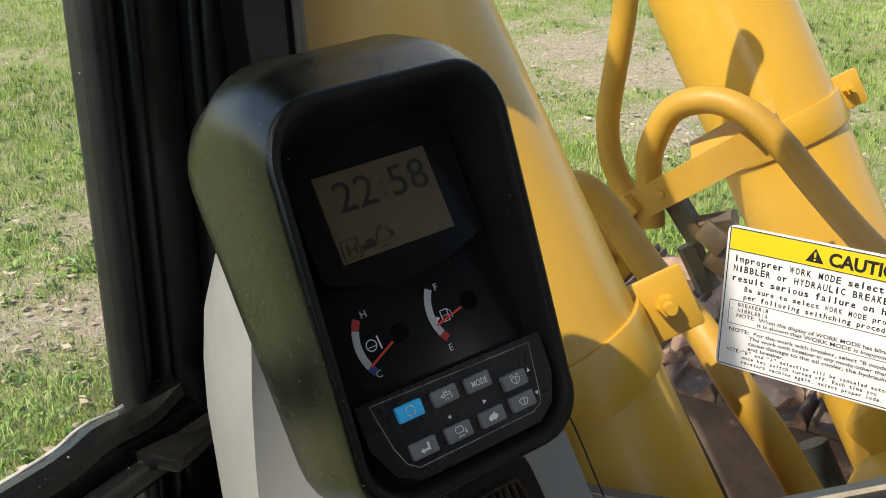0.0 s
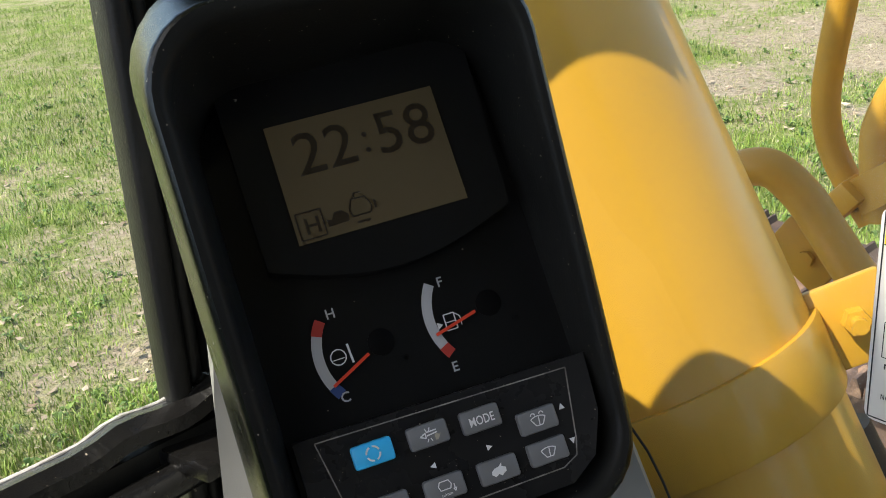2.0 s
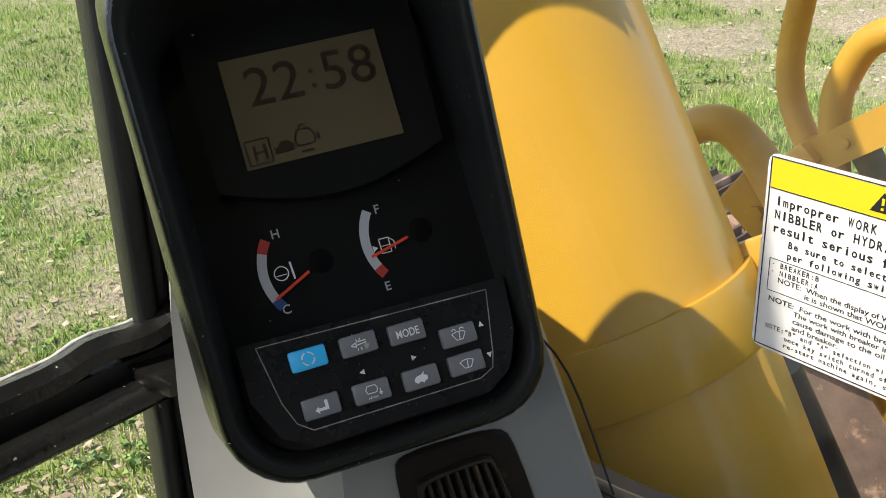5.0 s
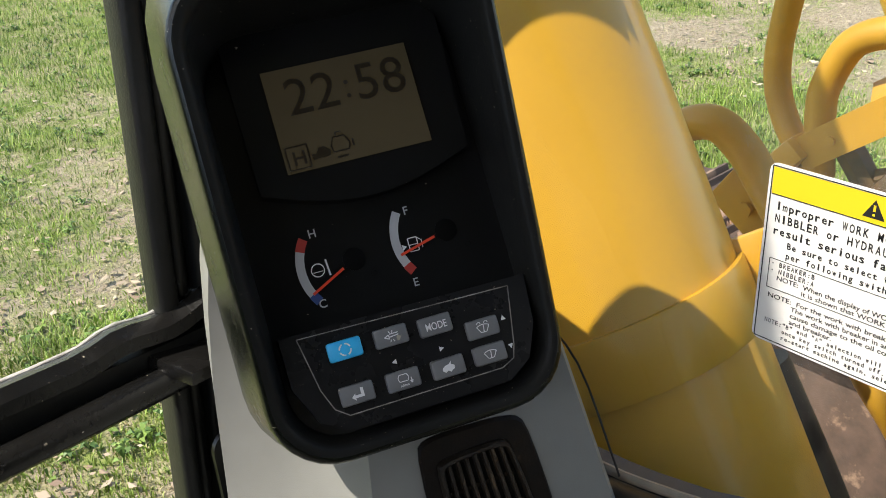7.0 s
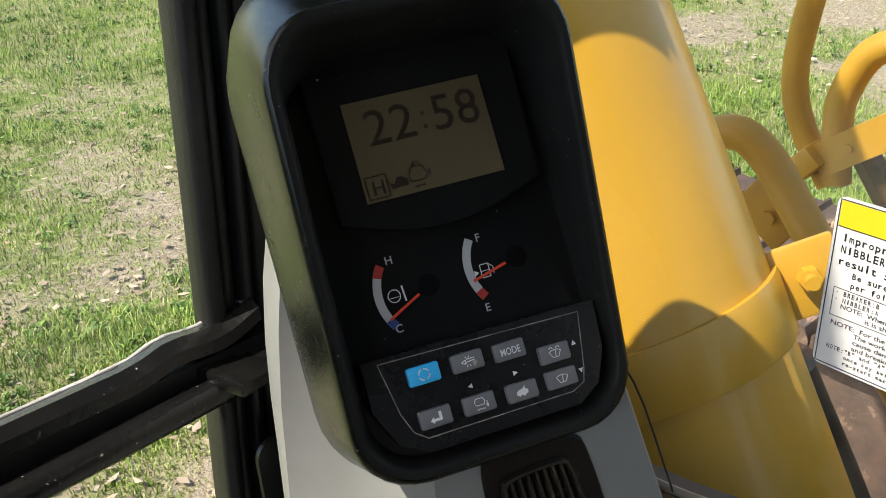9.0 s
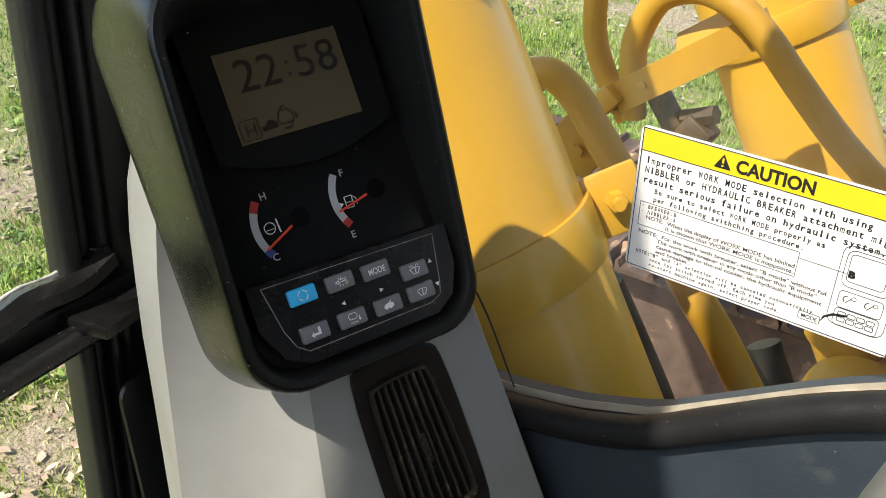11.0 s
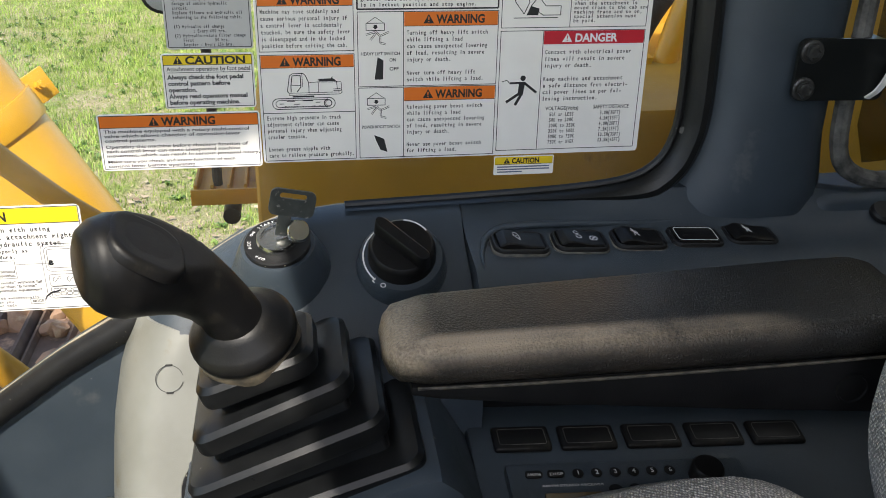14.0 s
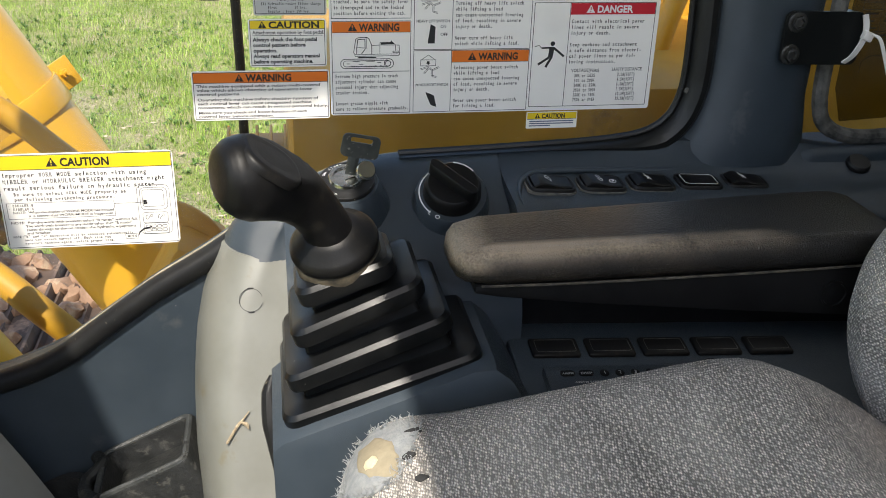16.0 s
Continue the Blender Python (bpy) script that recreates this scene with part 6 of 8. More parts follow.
part("loose_yarn", bm, M["fray"], seat, "frayed grey yarn round the tear", False, 0)
# worn front corner of the cushion
UP_ = (0.15, 0.4, 0.9)
worn = ragged([(0.300, -0.104), (0.320, -0.118), (0.3265, -0.136), (0.318, -0.158), (0.292, -0.160), (0.274, -0.152), (0.262, -0.143), (0.250, -0.128), (0.262, -0.106)], 0.002, 0.005, 6)
bm = patch_on(cushion_at, worn, 0.0012, UP_)
part("worn_backing", bm, M["fluff"], seat, "pale fluffy worn cloth", False, 60)
bm = fringe(cushion_at, [p for p in worn] + [(0.285 + 0.035 * math.cos(a), -0.132 + 0.025 * math.sin(a)) for a in [i * 0.4 for i in range(16)]], UP_, 8, 6, 0.005, 0.001)
part("loose_yarn", bm, M["fluff"], seat, "pale frayed yarn on the corner", False, 0)
bm = patch_on(cushion_at, ragged([(0.304, -0.120), (0.305, -0.132), (0.289, -0.141), (0.271, -0.144), (0.256, -0.139), (0.266, -0.122), (0.285, -0.116)], 0.001, 0.005, 2), 0.0024, UP_)
part("exposed_foam", bm, M["foampale"], seat, "yellowed foam in a worn hole", False, 60)
bm = patch_on(cushion_at, ragged([(0.281, -0.122), (0.283, -0.128), (0.275, -0.131), (0.270, -0.126), (0.274, -0.121)], 0.0007, 0.003, 9), 0.0036, UP_)
part("foam_chip", bm, surf("foam_cream", (0.66, 0.54, 0.36), (0.52, 0.42, 0.28), 0.9, 200, bump=0.4, bump_scale=500), seat, "bright chipped foam", False, 60)
for cx, cy, r_ in ((0.296, -0.156, 0.006), (0.270, -0.150, 0.005), (0.248, -0.156, 0.005)):
    bm = patch_on(cushion_at, ragged([(cx + r_ * math.cos(a) * 0.5, cy + r_ * math.sin(a)) for a in (0, 1, 2, 3, 4, 5)], 0.0012, 0.004, int(cx * 1000)), 0.0014, UP_)
    part("small_tear", bm, M["seam"], seat, "small dark tear", False, 0)
bm = bmesh.new()
tube(bm, [(0.335, -0.522, 0.580), (0.322, -0.530, 0.578), (0.30, -0.532, 0.574), (0.28, -0.535, 0.55)], 0.011, 10, 4, 0.4)
solo("purple_strap", bm, M["purple"], "purple webbing strap tucked behind the seat cushion", "strap", at=(0.32, -0.53, 0.57))

# ---------------------------------------------------------------- stickers on the side window
GLASS_X = 0.6022


def sticker(name, s0, s1, z0, z1, label, mat="sheet", r=0.0025, line=True):
    """A sticker on the pane. Its frame: x along the reading direction (towards the cab's rear), y up, from its lower left corner."""
    m = frame_of((GLASS_X, -s0, z0), (0, -1, 0), (0, 0, 1))
    ob = thing(name, m, label, "sticker", "stickers on the side window")
    w, h = s1 - s0, z1 - z0
    bm = bmesh.new()
    prism(bm, Matrix.Identity(4), rounded(w, h, r, 3, w / 2, h / 2), 0.0003)
    part("sheet", bm, M[mat], ob, "", True)
    if line:
        outline(ob, 0.0015, 0.0015, w - 0.0015, h - 0.0015)
    return ob


def outline(ob, x0, y0, x1, y1, w=0.0005):
    bm = bmesh.new()
    stroke(bm, Matrix.Translation((0, 0, 0.0004)), [(x0, y0), (x1, y0), (x1, y1), (x0, y1), (x0, y0)], w, 0.0001)
    part("border", bm, M["ink"], ob, "", True)


def header(ob, x0, x1, y0, y1, mat, word, size, at, ink="ink", wide=None):
    bm = bmesh.new()
    prism(bm, Matrix.Translation((0, 0, 0.0004)), [(x0, y0), (x1, y0), (x1, y1), (x0, y1)], 0.0001)
    b = part("band", bm, M[mat], ob, "", True)
    bm = bmesh.new()
    stroke(bm, Matrix.Translation((0, 0, 0.0004)), [(x0, y0), (x1, y0)], 0.0004, 0.0002)
    mid = (y0 + y1) / 2
    t = size * 0.62
    prism(bm, Matrix.Translation((0, 0, 0.0005)), [(at - 2.5 * t, mid - 0.85 * t), (at - 0.5 * t, mid - 0.85 * t), (at - 1.5 * t, mid + 0.9 * t)], 0.0001)
    part("alert_triangle", bm, M[ink], b, "", True)
    bm = bmesh.new()
    stroke(bm, Matrix.Translation((0, 0, 0.00062)), [(at - 1.5 * t, mid - 0.2 * t), (at - 1.5 * t, mid + 0.4 * t)], t * 0.22, 0.0001)
    stroke(bm, Matrix.Translation((0, 0, 0.00062)), [(at - 1.5 * t, mid - 0.62 * t), (at - 1.5 * t, mid - 0.42 * t)], t * 0.22, 0.0001)
    part("alert_mark", bm, M[mat], b, "", True)
    letters("heading", word, at, mid - size / 2, size, M[ink], b, wide, 0.0006, bold=size * 0.03)
    return b


def lines(ob, rows, x, y, pitch, h, cw=None, bold=0.0, mat="ink", typed=True):
    """Rows of words from y downwards. cw: the width of a letter; typed: a typewriter face."""
    for i, row in enumerate(rows):
        if row and cw and typed and not bold:
            TYPED.append((ob, row, x, y - i * pitch, h, cw, M[mat]))
        elif row:
            pad = len(row) - len(row.lstrip())
            letters("text_line", row.strip(), x + (pad * cw if cw else pad * h * 0.5), y - i * pitch, h, M[mat], ob, len(row.strip()) * cw if cw else None, 0.0005, bold=bold)


# caution about the work mode
st = sticker("caution_sticker", -0.1765, -0.0225, 0.6355, 0.7280, "white caution sticker about work modes with a yellow heading", r=0.004)
header(st, 0.002, 0.152, 0.0775, 0.0905, "caution", "CAUTION", 0.0078, 0.056, wide=0.042)
lines(st, ["Improprer WORK MODE selection with using", "NIBBLER or HYDRAULIC BREAKER attachment might", "result serious failure on hydraulic system."], 0.005, 0.0705, 0.0062, 0.0042, 0.00312)
lines(st, ["   Be sure to select WORK MODE properly as", "   per following swithching procedure."], 0.005, 0.0525, 0.0050, 0.0033, 0.00250)
outline(st, 0.005, 0.0300, 0.098, 0.0455, 0.0003)
lines(st, ["\u00b7 BREAKER:B", "\u00b7 NIBBLER:A"], 0.006, 0.0420, 0.0036, 0.0026, 0.0020)
lines(st, ["   NOTE:  When the display of WORK MODE has blinked", "          it is shown that WORK MODE is inapposite."], 0.004, 0.0350, 0.0035, 0.0026, 0.00182, typed=False)
lines(st, ["NOTE:  For the work with breaker, select \"B mode\" without fail.", "       The work with breaker in any mode other than \"B mode\"", "       cause damage to the oil cooler, the hydraulic equipment", "       and breaker."], 0.006, 0.0250, 0.0035, 0.0026, 0.00176, typed=False)
lines(st, ["NOTE:\"B\" and \"A\" selection will be canceled automatically", "     once key switch turned off. Each time you", "     re-start machine again, select proper mode."], 0.006, 0.0112, 0.0034, 0.0024, 0.00186)
bm = bmesh.new()
Z4 = Matrix.Translation((0, 0, 0.0004))
for w, h, cx, cy, r in ((0.029, 0.049, 0.1335, 0.0345, 0.005), (0.024, 0.022, 0.1335, 0.0455, 0.004), (0.019, 0.0165, 0.1330, 0.0460, 0.002), (0.0225, 0.0105, 0.1335, 0.0265, 0.002), (0.0225, 0.0105, 0.1335, 0.0155, 0.002), (0.0115, 0.0050, 0.1105, 0.0085, 0.001)):
    o = rounded(w, h, r, 3, cx, cy)
    stroke(bm, Z4, o + [o[0]], 0.00032, 0.0001)
for cx in (0.1280, 0.1390):
    stroke(bm, Z4, arc(cx - 0.001, 0.0270, 0.0022, 100, 230, 6), 0.0005, 0.0001)
    stroke(bm, Z4, arc(cx + 0.002, 0.0285, 0.0012, 0, 360, 8), 0.0003, 0.0001)
    stroke(bm, Z4, [(cx - 0.002, 0.0245), (cx + 0.001, 0.0285)], 0.0004, 0.0001)
for i in range(4):
    for cy in (0.0175, 0.0140):
        o = rounded(0.0040, 0.0026, 0.0006, 2, 0.1262 + 0.0049 * i, cy)
        stroke(bm, Z4, o + [o[0]], 0.0004, 0.0001)
stroke(bm, Z4, [(0.098, 0.0420), (0.1235, 0.0420)], 0.00025, 0.0001)
prism(bm, Z4, [(0.1165, 0.0085), (0.1185, 0.0120), (0.1225, 0.0148), (0.1290, 0.0165), (0.1290, 0.0178), (0.1215, 0.0160), (0.1172, 0.0125)], 0.0001)
part("monitor_drawing", bm, M["ink"], st, "", True)
letters("text_line", "B", 0.1240, 0.0405, 0.0040, M["ink"], st, 0.0036, 0.0006, bold=0.0003)
letters("text_line", "MODE", 0.1063, 0.0072, 0.0026, M["ink"], st, 0.0085, 0.0005)

# warning about the rotary control valve
st = sticker("warning_sticker", 0.0, 0.1215, 0.7542, 0.7995, "white warning sticker about control levers with an orange heading")
header(st, 0.0018, 0.1197, 0.0345, 0.0435, "orange", "WARNING", 0.0064, 0.0475, wide=0.0405)
lines(st, ["This machine equipped with a rotary multi-control", "valve which allows changing of operating lever", "control patterns."], 0.0040, 0.0304, 0.0036, 0.0026, 0.00222, 0.00002)
lines(st, ["Operating this machine before checking function of", "each control lever can cause unexpected machine", "movement, which can result in serious personal injury."], 0.0040, 0.0182, 0.0036, 0.0026, 0.00214, 0.00002)
lines(st, ["Make sure you check and know function of each", "control lever before operating."], 0.0040, 0.0062, 0.0036, 0.0026, 0.00214, 0.00002)

# caution about the foot pedal
st = sticker("caution_sticker", 0.0520, 0.1198, 0.8025, 0.8450, "white caution sticker about the foot pedal with a yellow heading")
header(st, 0.0015, 0.0663, 0.0338, 0.0412, "caution", "CAUTION", 0.0058, 0.0175, wide=0.0440)
lines(st, ["Attachment operation by foot pedal."], 0.0035, 0.0292, 0.004, 0.0033, 0.00178, typed=False)
bm = bmesh.new()
stroke(bm, Z4, [(0.0035, 0.0280), (0.0645, 0.0280)], 0.0004, 0.0001)
part("rule", bm, M["ink"], st, "", True)
lines(st, ["Always check the foot pedal", "control pattern before", "operation.", "Always read operators manual", "before operating machine."], 0.0035, 0.0230, 0.0049, 0.0034, 0.00208, 0.0001)

# hydraulic oil sticker
st = sticker("oil_change_sticker", 0.0575, 0.1205, 0.8480, 0.9700, "silver sticker with hydraulic oil change intervals", "sheetgrey")
lines(st, ["(When using nibbler or breaker)", "", "\u00b7Contamination and deterioration", " of hydraulic oil may develop", " malfunctioning of control valves,", " early wear and seizure of", " hydraulic pumps, and consequential", " damage of entire hydraulic", " circuit.", " Replace filters and hydraulic oil", " referring to the following table.", "", " (1) Hydraulic oil change", "          : Every 600 hrs.", " (2) Hydraulic return filter change", "     First          50 hrs.", "     Regular : Every 250 hrs."], 0.0050, 0.0560, 0.00335, 0.0024, 0.00152)

# the large sheet of warnings
sheet = sticker("warning_sheet", 0.1225, 0.4300, 0.7565, 0.9700, "large white sheet of orange and red safety warnings", line=False)


def sx(s):
    return s - 0.1225


def sz(z):
    return z - 0.7565


outline(sheet, sx(0.1245), sz(0.7580), sx(0.1955), sz(0.8425))
header(sheet, sx(0.1250), sx(0.1950), sz(0.8325), sz(0.8420), "orange", "WARNING", 0.0066, sx(0.1490), wide=0.0365)
lines(sheet, ["Extreme high pressure in track", "adjustment cylinder can cause", "personal injury when adjusting", "crawler tension.", "", "Loosen grease nipple with", "care to relieve pressure gradually."], sx(0.1270), sz(0.7915), 0.0051, 0.0033, 0.00192)
bm = bmesh.new()
stroke(bm, Z4, [(sx(0.1245), sz(0.7970)), (sx(0.1955), sz(0.7970))], 0.0005, 0.0001)
part("rule", bm, M["ink"], sheet, "", True)
# drawing of a digger
bm = bmesh.new()
ox, oz = sx(0.1320), sz(0.7995)
o = rounded(0.048, 0.0085, 0.0042, 5, ox + 0.024, oz + 0.0048)
stroke(bm, Z4, o + [o[0]], 0.0006, 0.0001)
o = rounded(0.043, 0.0055, 0.0027, 5, ox + 0.024, oz + 0.0048)
stroke(bm, Z4, o + [o[0]], 0.0005, 0.0001)
stroke(bm, Z4, arc(ox + 0.0430, oz + 0.0048, 0.0024, 0, 360, 12), 0.0005, 0.0001)
stroke(bm, Z4, arc(ox + 0.0430, oz + 0.0048, 0.0034, 100, 260, 10), 0.0007, 0.0001)
for i in range(15):
    stroke(bm, Z4, [(ox + 0.0070 + 0.0022 * i, oz + 0.0022 + 0.0004 * (i % 2)), (ox + 0.0086 + 0.0022 * i, oz + 0.0024)], 0.0009 - 0.0004 * (i % 3 == 0), 0.0001)
for x0, x1, z in ((0.0055, 0.0085, 0.0048), (0.0165, 0.0205, 0.0044), (0.0330, 0.0365, 0.0056), (0.0110, 0.0170, 0.0068), (0.0230, 0.0310, 0.0070)):
    stroke(bm, Z4, [(ox + x0, oz + z), (ox + x1, oz + z)], 0.0006, 0.0001)
for path, wide in (([(0.0130, 0.0132), (0.0130, 0.0116), (0.0520, 0.0118), (0.0535, 0.0130), (0.0535, 0.0152), (0.0520, 0.0160), (0.0470, 0.0158)], 0.0005),
                   ([(0.0130, 0.0132), (0.0520, 0.0134)], 0.0004), ([(0.0470, 0.0145), (0.0530, 0.0146)], 0.0005),
                   ([(0.0130, 0.0132), (0.0118, 0.0150), (0.0138, 0.0268), (0.0160, 0.0284), (0.0240, 0.0286), (0.0258, 0.0270), (0.0282, 0.0212), (0.0282, 0.0134)], 0.0006),
                   ([(0.0146, 0.0140), (0.0146, 0.0190), (0.0158, 0.0268), (0.0220, 0.0270), (0.0222, 0.0180), (0.0190, 0.0140)], 0.0007),
                   ([(0.0148, 0.0196), (0.0222, 0.0190)], 0.0005), ([(0.0232, 0.0284), (0.0236, 0.0180)], 0.0004),
                   ([(0.0282, 0.0212), (0.0355, 0.0216), (0.0355, 0.0136)], 0.0004),
                   ([(0.0355, 0.0216), (0.0355, 0.0238), (0.0470, 0.0240), (0.0495, 0.0218), (0.0500, 0.0160)], 0.0005),
                   ([(0.0355, 0.0216), (0.0530, 0.0214), (0.0532, 0.0160)], 0.0005)):
    stroke(bm, Z4, [(ox + x, oz + z) for x, z in path], wide, 0.0001)
prism(bm, Z4, [(ox + 0.0362, oz + 0.0220), (ox + 0.0488, oz + 0.0222), (ox + 0.0470, oz + 0.0240), (ox + 0.0362, oz + 0.0240)], 0.0001)
prism(bm, Z4, [(ox + 0.0450, oz + 0.0241), (ox + 0.0466, oz + 0.0241), (ox + 0.0464, oz + 0.0260)], 0.0001)
prism(bm, Z4, [(ox + 0.0155, oz + 0.0098), (ox + 0.0320, oz + 0.0098), (ox + 0.0320, oz + 0.0110), (ox + 0.0155, oz + 0.0110)], 0.0001)
part("digger_drawing", bm, M["ink"], sheet, "", True)

outline(sheet, sx(0.1245), sz(0.8450), sx(0.1955), sz(0.8885))
header(sheet, sx(0.1250), sx(0.1950), sz(0.8790), sz(0.8880), "orange", "WARNING", 0.0064, sx(0.1490), wide=0.0365)
lines(sheet, ["Machine may move suddenly and", "cause serious personal injury if", "a control lever is accidentaly", "touched. be sure the safety lever", "is disengaged and in the locked", "position before exiting the cab."], sx(0.1265), sz(0.8735), 0.0051, 0.0032, 0.00202)
outline(sheet, sx(0.1245), sz(0.8900), sx(0.1960), sz(0.9680), 0.0008)
lines(sheet, ["to the State of California to", "cause cancer, birth defects,", "and other reproductive harm."], sx(0.1275), sz(0.9035), 0.0051, 0.0032, 0.00215)
outline(sheet, sx(0.1985), sz(0.8760), sx(0.3065), sz(0.9680), 0.0012)
lines(sheet, ["Do not carry riders on machine.", "", "Before leaving operators compartment, park", "on level ground . lower attachments to", "ground. make sure hydraulic control lever", "is in lockout position and stop engine."], sx(0.2010), sz(0.8990), 0.0042, 0.0029, 0.00228)


def pair(z0, z1, word_low, rows, text_rows):
    outline(sheet, sx(0.1985), sz(z0), sx(0.3070), sz(z1))
    bm = bmesh.new()
    stroke(bm, Z4, [(sx(0.2335), sz(z0)), (sx(0.2335), sz(z1))], 0.0005, 0.0001)
    cx, top_ = sx(0.2120), sz(z1)
    stroke(bm, Z4, [(cx - 0.0070, top_ - 0.0085), (cx + 0.0070, top_ - 0.0085), (cx + 0.0070, top_ - 0.0140), (cx - 0.0070, top_ - 0.0140), (cx - 0.0070, top_ - 0.0085)], 0.0005, 0.0001)
    stroke(bm, Z4, [(cx - 0.0065, top_ - 0.0085), (cx, top_ - 0.0040), (cx + 0.0065, top_ - 0.0085)], 0.0004, 0.0001)
    prism(bm, Z4, [(cx - 0.0012, top_ - 0.0098), (cx + 0.0012, top_ - 0.0098), (cx + 0.0012, top_ - 0.0112), (cx + 0.0022, top_ - 0.0112), (cx, top_ - 0.0132), (cx - 0.0022, top_ - 0.0112), (cx - 0.0012, top_ - 0.0112)], 0.0001)
    for (x0, y0), (x1, y1) in (((-0.0071, 0.0172), (0.0002, 0.0150)), ((0.0002, 0.0150), (0.0036, 0.0182)), ((0.0036, 0.0182), (0.0103, 0.0153)), ((0.0036, 0.0182), (0.0036, 0.0235)), ((0.0036, 0.0235), (0.0079, 0.0246)), ((0.0006, 0.0158), (-0.0038, 0.0213))):
        side_ = Vector((y1 - y0, x1 - x0)).normalized() * 0.00055
        for s_ in (-1, 1):
            stroke(bm, Z4, [(cx + x0 + side_.x * s_, top_ - y0 + side_.y * s_), (cx + x1 + side_.x * s_, top_ - y1 + side_.y * s_)], 0.00038, 0.0001)
    part("load_drawing", bm, M["ink"], sheet, "", True)
    letters("text_line", word_low, sx(0.2005), sz(z1) - 0.0330, 0.0026, M["ink"], sheet, 0.0300, 0.0005)
    bm = bmesh.new()
    prism(bm, Z4, [(cx - 0.001, top_ - 0.0520), (cx + 0.0055, top_ - 0.0520), (cx + 0.0060, top_ - 0.0370), (cx + 0.0015, top_ - 0.0345)] if z1 > 0.85 else [(cx - 0.002, top_ - 0.0385), (cx + 0.006, top_ - 0.0420), (cx + 0.0085, top_ - 0.0530), (cx + 0.003, top_ - 0.0510), (cx - 0.0005, top_ - 0.0430)], 0.0001)
    part("switch_drawing", bm, M["ink"], sheet, "", True)
    header(sheet, sx(0.2340), sx(0.3065), sz(z1) - 0.0110, sz(z1) - 0.0004, "orange", "WARNING", 0.0066, sx(0.2590), wide=0.0375)
    lines(sheet, rows, sx(0.2360), sz(z1) - 0.0175, 0.0052, 0.0033, 0.00218)


pair(0.8165, 0.8740, "HEAVY LIFT SWITCH", ["Turning off heavy lift switch", "while lifting a load", "can cause unexpected lowering", "of load, resulting in severe", "injury or death.", "", "Never turn off heavy lift", "switch while lifting a load."], None)
pair(0.7580, 0.8155, "POWER BOOST SWITCH", ["Releasing power boost switch", "while lifting a load", "can cause unexpected lowering", "of load, resulting in severe", "injury or death.", "", "Never use power boost switch", "for lifting a load."], None)
letters("text_line", "ON", sx(0.2225), sz(0.8360), 0.0027, M["ink"], sheet, 0.0050, 0.0005)
letters("text_line", "OFF", sx(0.2225), sz(0.8290), 0.0027, M["ink"], sheet, 0.0070, 0.0005)

outline(sheet, sx(0.3095), sz(0.7605), sx(0.4260), sz(0.8580))
bm = bmesh.new()
stroke(bm, Z4, [(sx(0.3435), sz(0.7605)), (sx(0.3435), sz(0.8580))], 0.0005, 0.0001)
cx, cz = sx(0.3280), sz(0.812)
turned(bm, (cx + 0.001, cz + 0.0085, 0.0004), (0, 0, 1), [(0.0022, 0), (0.0022, 0.0001)], 14)
prism(bm, Z4, [(cx - 0.0020, cz + 0.0055), (cx + 0.0030, cz + 0.0055), (cx + 0.0016, cz - 0.0045), (cx - 0.0028, cz - 0.0045)], 0.0001)
stroke(bm, Z4, [(cx + 0.0020, cz + 0.0048), (cx + 0.0125, cz - 0.0035)], 0.0020, 0.0001)
stroke(bm, Z4, [(cx - 0.0015, cz + 0.0048), (cx - 0.0095, cz + 0.0045)], 0.0016, 0.0001)
stroke(bm, Z4, [(cx - 0.0095, cz + 0.0045), (cx - 0.0120, cz + 0.0070), (cx - 0.0160, cz + 0.0060)], 0.0006, 0.0001)
stroke(bm, Z4, [(cx - 0.0015, cz - 0.0040), (cx - 0.0120, cz - 0.0110)], 0.0022, 0.0001)
stroke(bm, Z4, [(cx + 0.0006, cz - 0.0040), (cx - 0.0045, cz - 0.0135)], 0.0022, 0.0001)
part("shock_drawing", bm, M["ink"], sheet, "", True)
header(sheet, sx(0.3440), sx(0.4256), sz(0.8470), sz(0.8576), "danger", "DANGER", 0.0066, sx(0.3690), "white", 0.0345)
lines(sheet, ["Contact with electrical power", "lines will result in severe", "injury or death.", "", "Keep machine and attachment", "a safe distance from electri-", "cal power lines as per fol-", "lowing instruction."], sx(0.3455), sz(0.8395), 0.0054, 0.0034, 0.00245)
letters("text_line", "VOLTAGE(Volts)", sx(0.3490), sz(0.7935), 0.0032, M["ink"], sheet, 0.0275, 0.0005)
letters("text_line", "SAFETY DISTANCE", sx(0.3890), sz(0.7940), 0.0032, M["ink"], sheet, 0.0300, 0.0005)
for i, (a, b) in enumerate((("50K or LESS", "3.0M(10FT)"), ("50K to 200K", "4.5M(15FT)"), ("200K to 350K", "6.0M(20FT)"), ("350K to 500K", "7.5M(25FT)"), ("500K to 750K", "10.5M(35FT)"), ("750K or OVER", "13.5M(45FT)"))):
    TYPED.append((sheet, a, sx(0.3525), sz(0.7885) - 0.0047 * i, 0.0032, 0.00188, M["ink"]))
    TYPED.append((sheet, b, sx(0.3950), sz(0.7890) - 0.0047 * i, 0.0032, 0.00178, M["ink"]))
outline(sheet, sx(0.3095), sz(0.8605), sx(0.4260), sz(0.9680))
bm = bmesh.new()
stroke(bm, Z4, [(sx(0.3640), sz(0.8605)), (sx(0.3640), sz(0.9680))], 0.0005, 0.0001)
qx, qz = sx(0.330), sz(0.868)
stroke(bm, Z4, [(qx - 0.011, qz), (qx + 0.024, qz)], 0.0006, 0.0001)
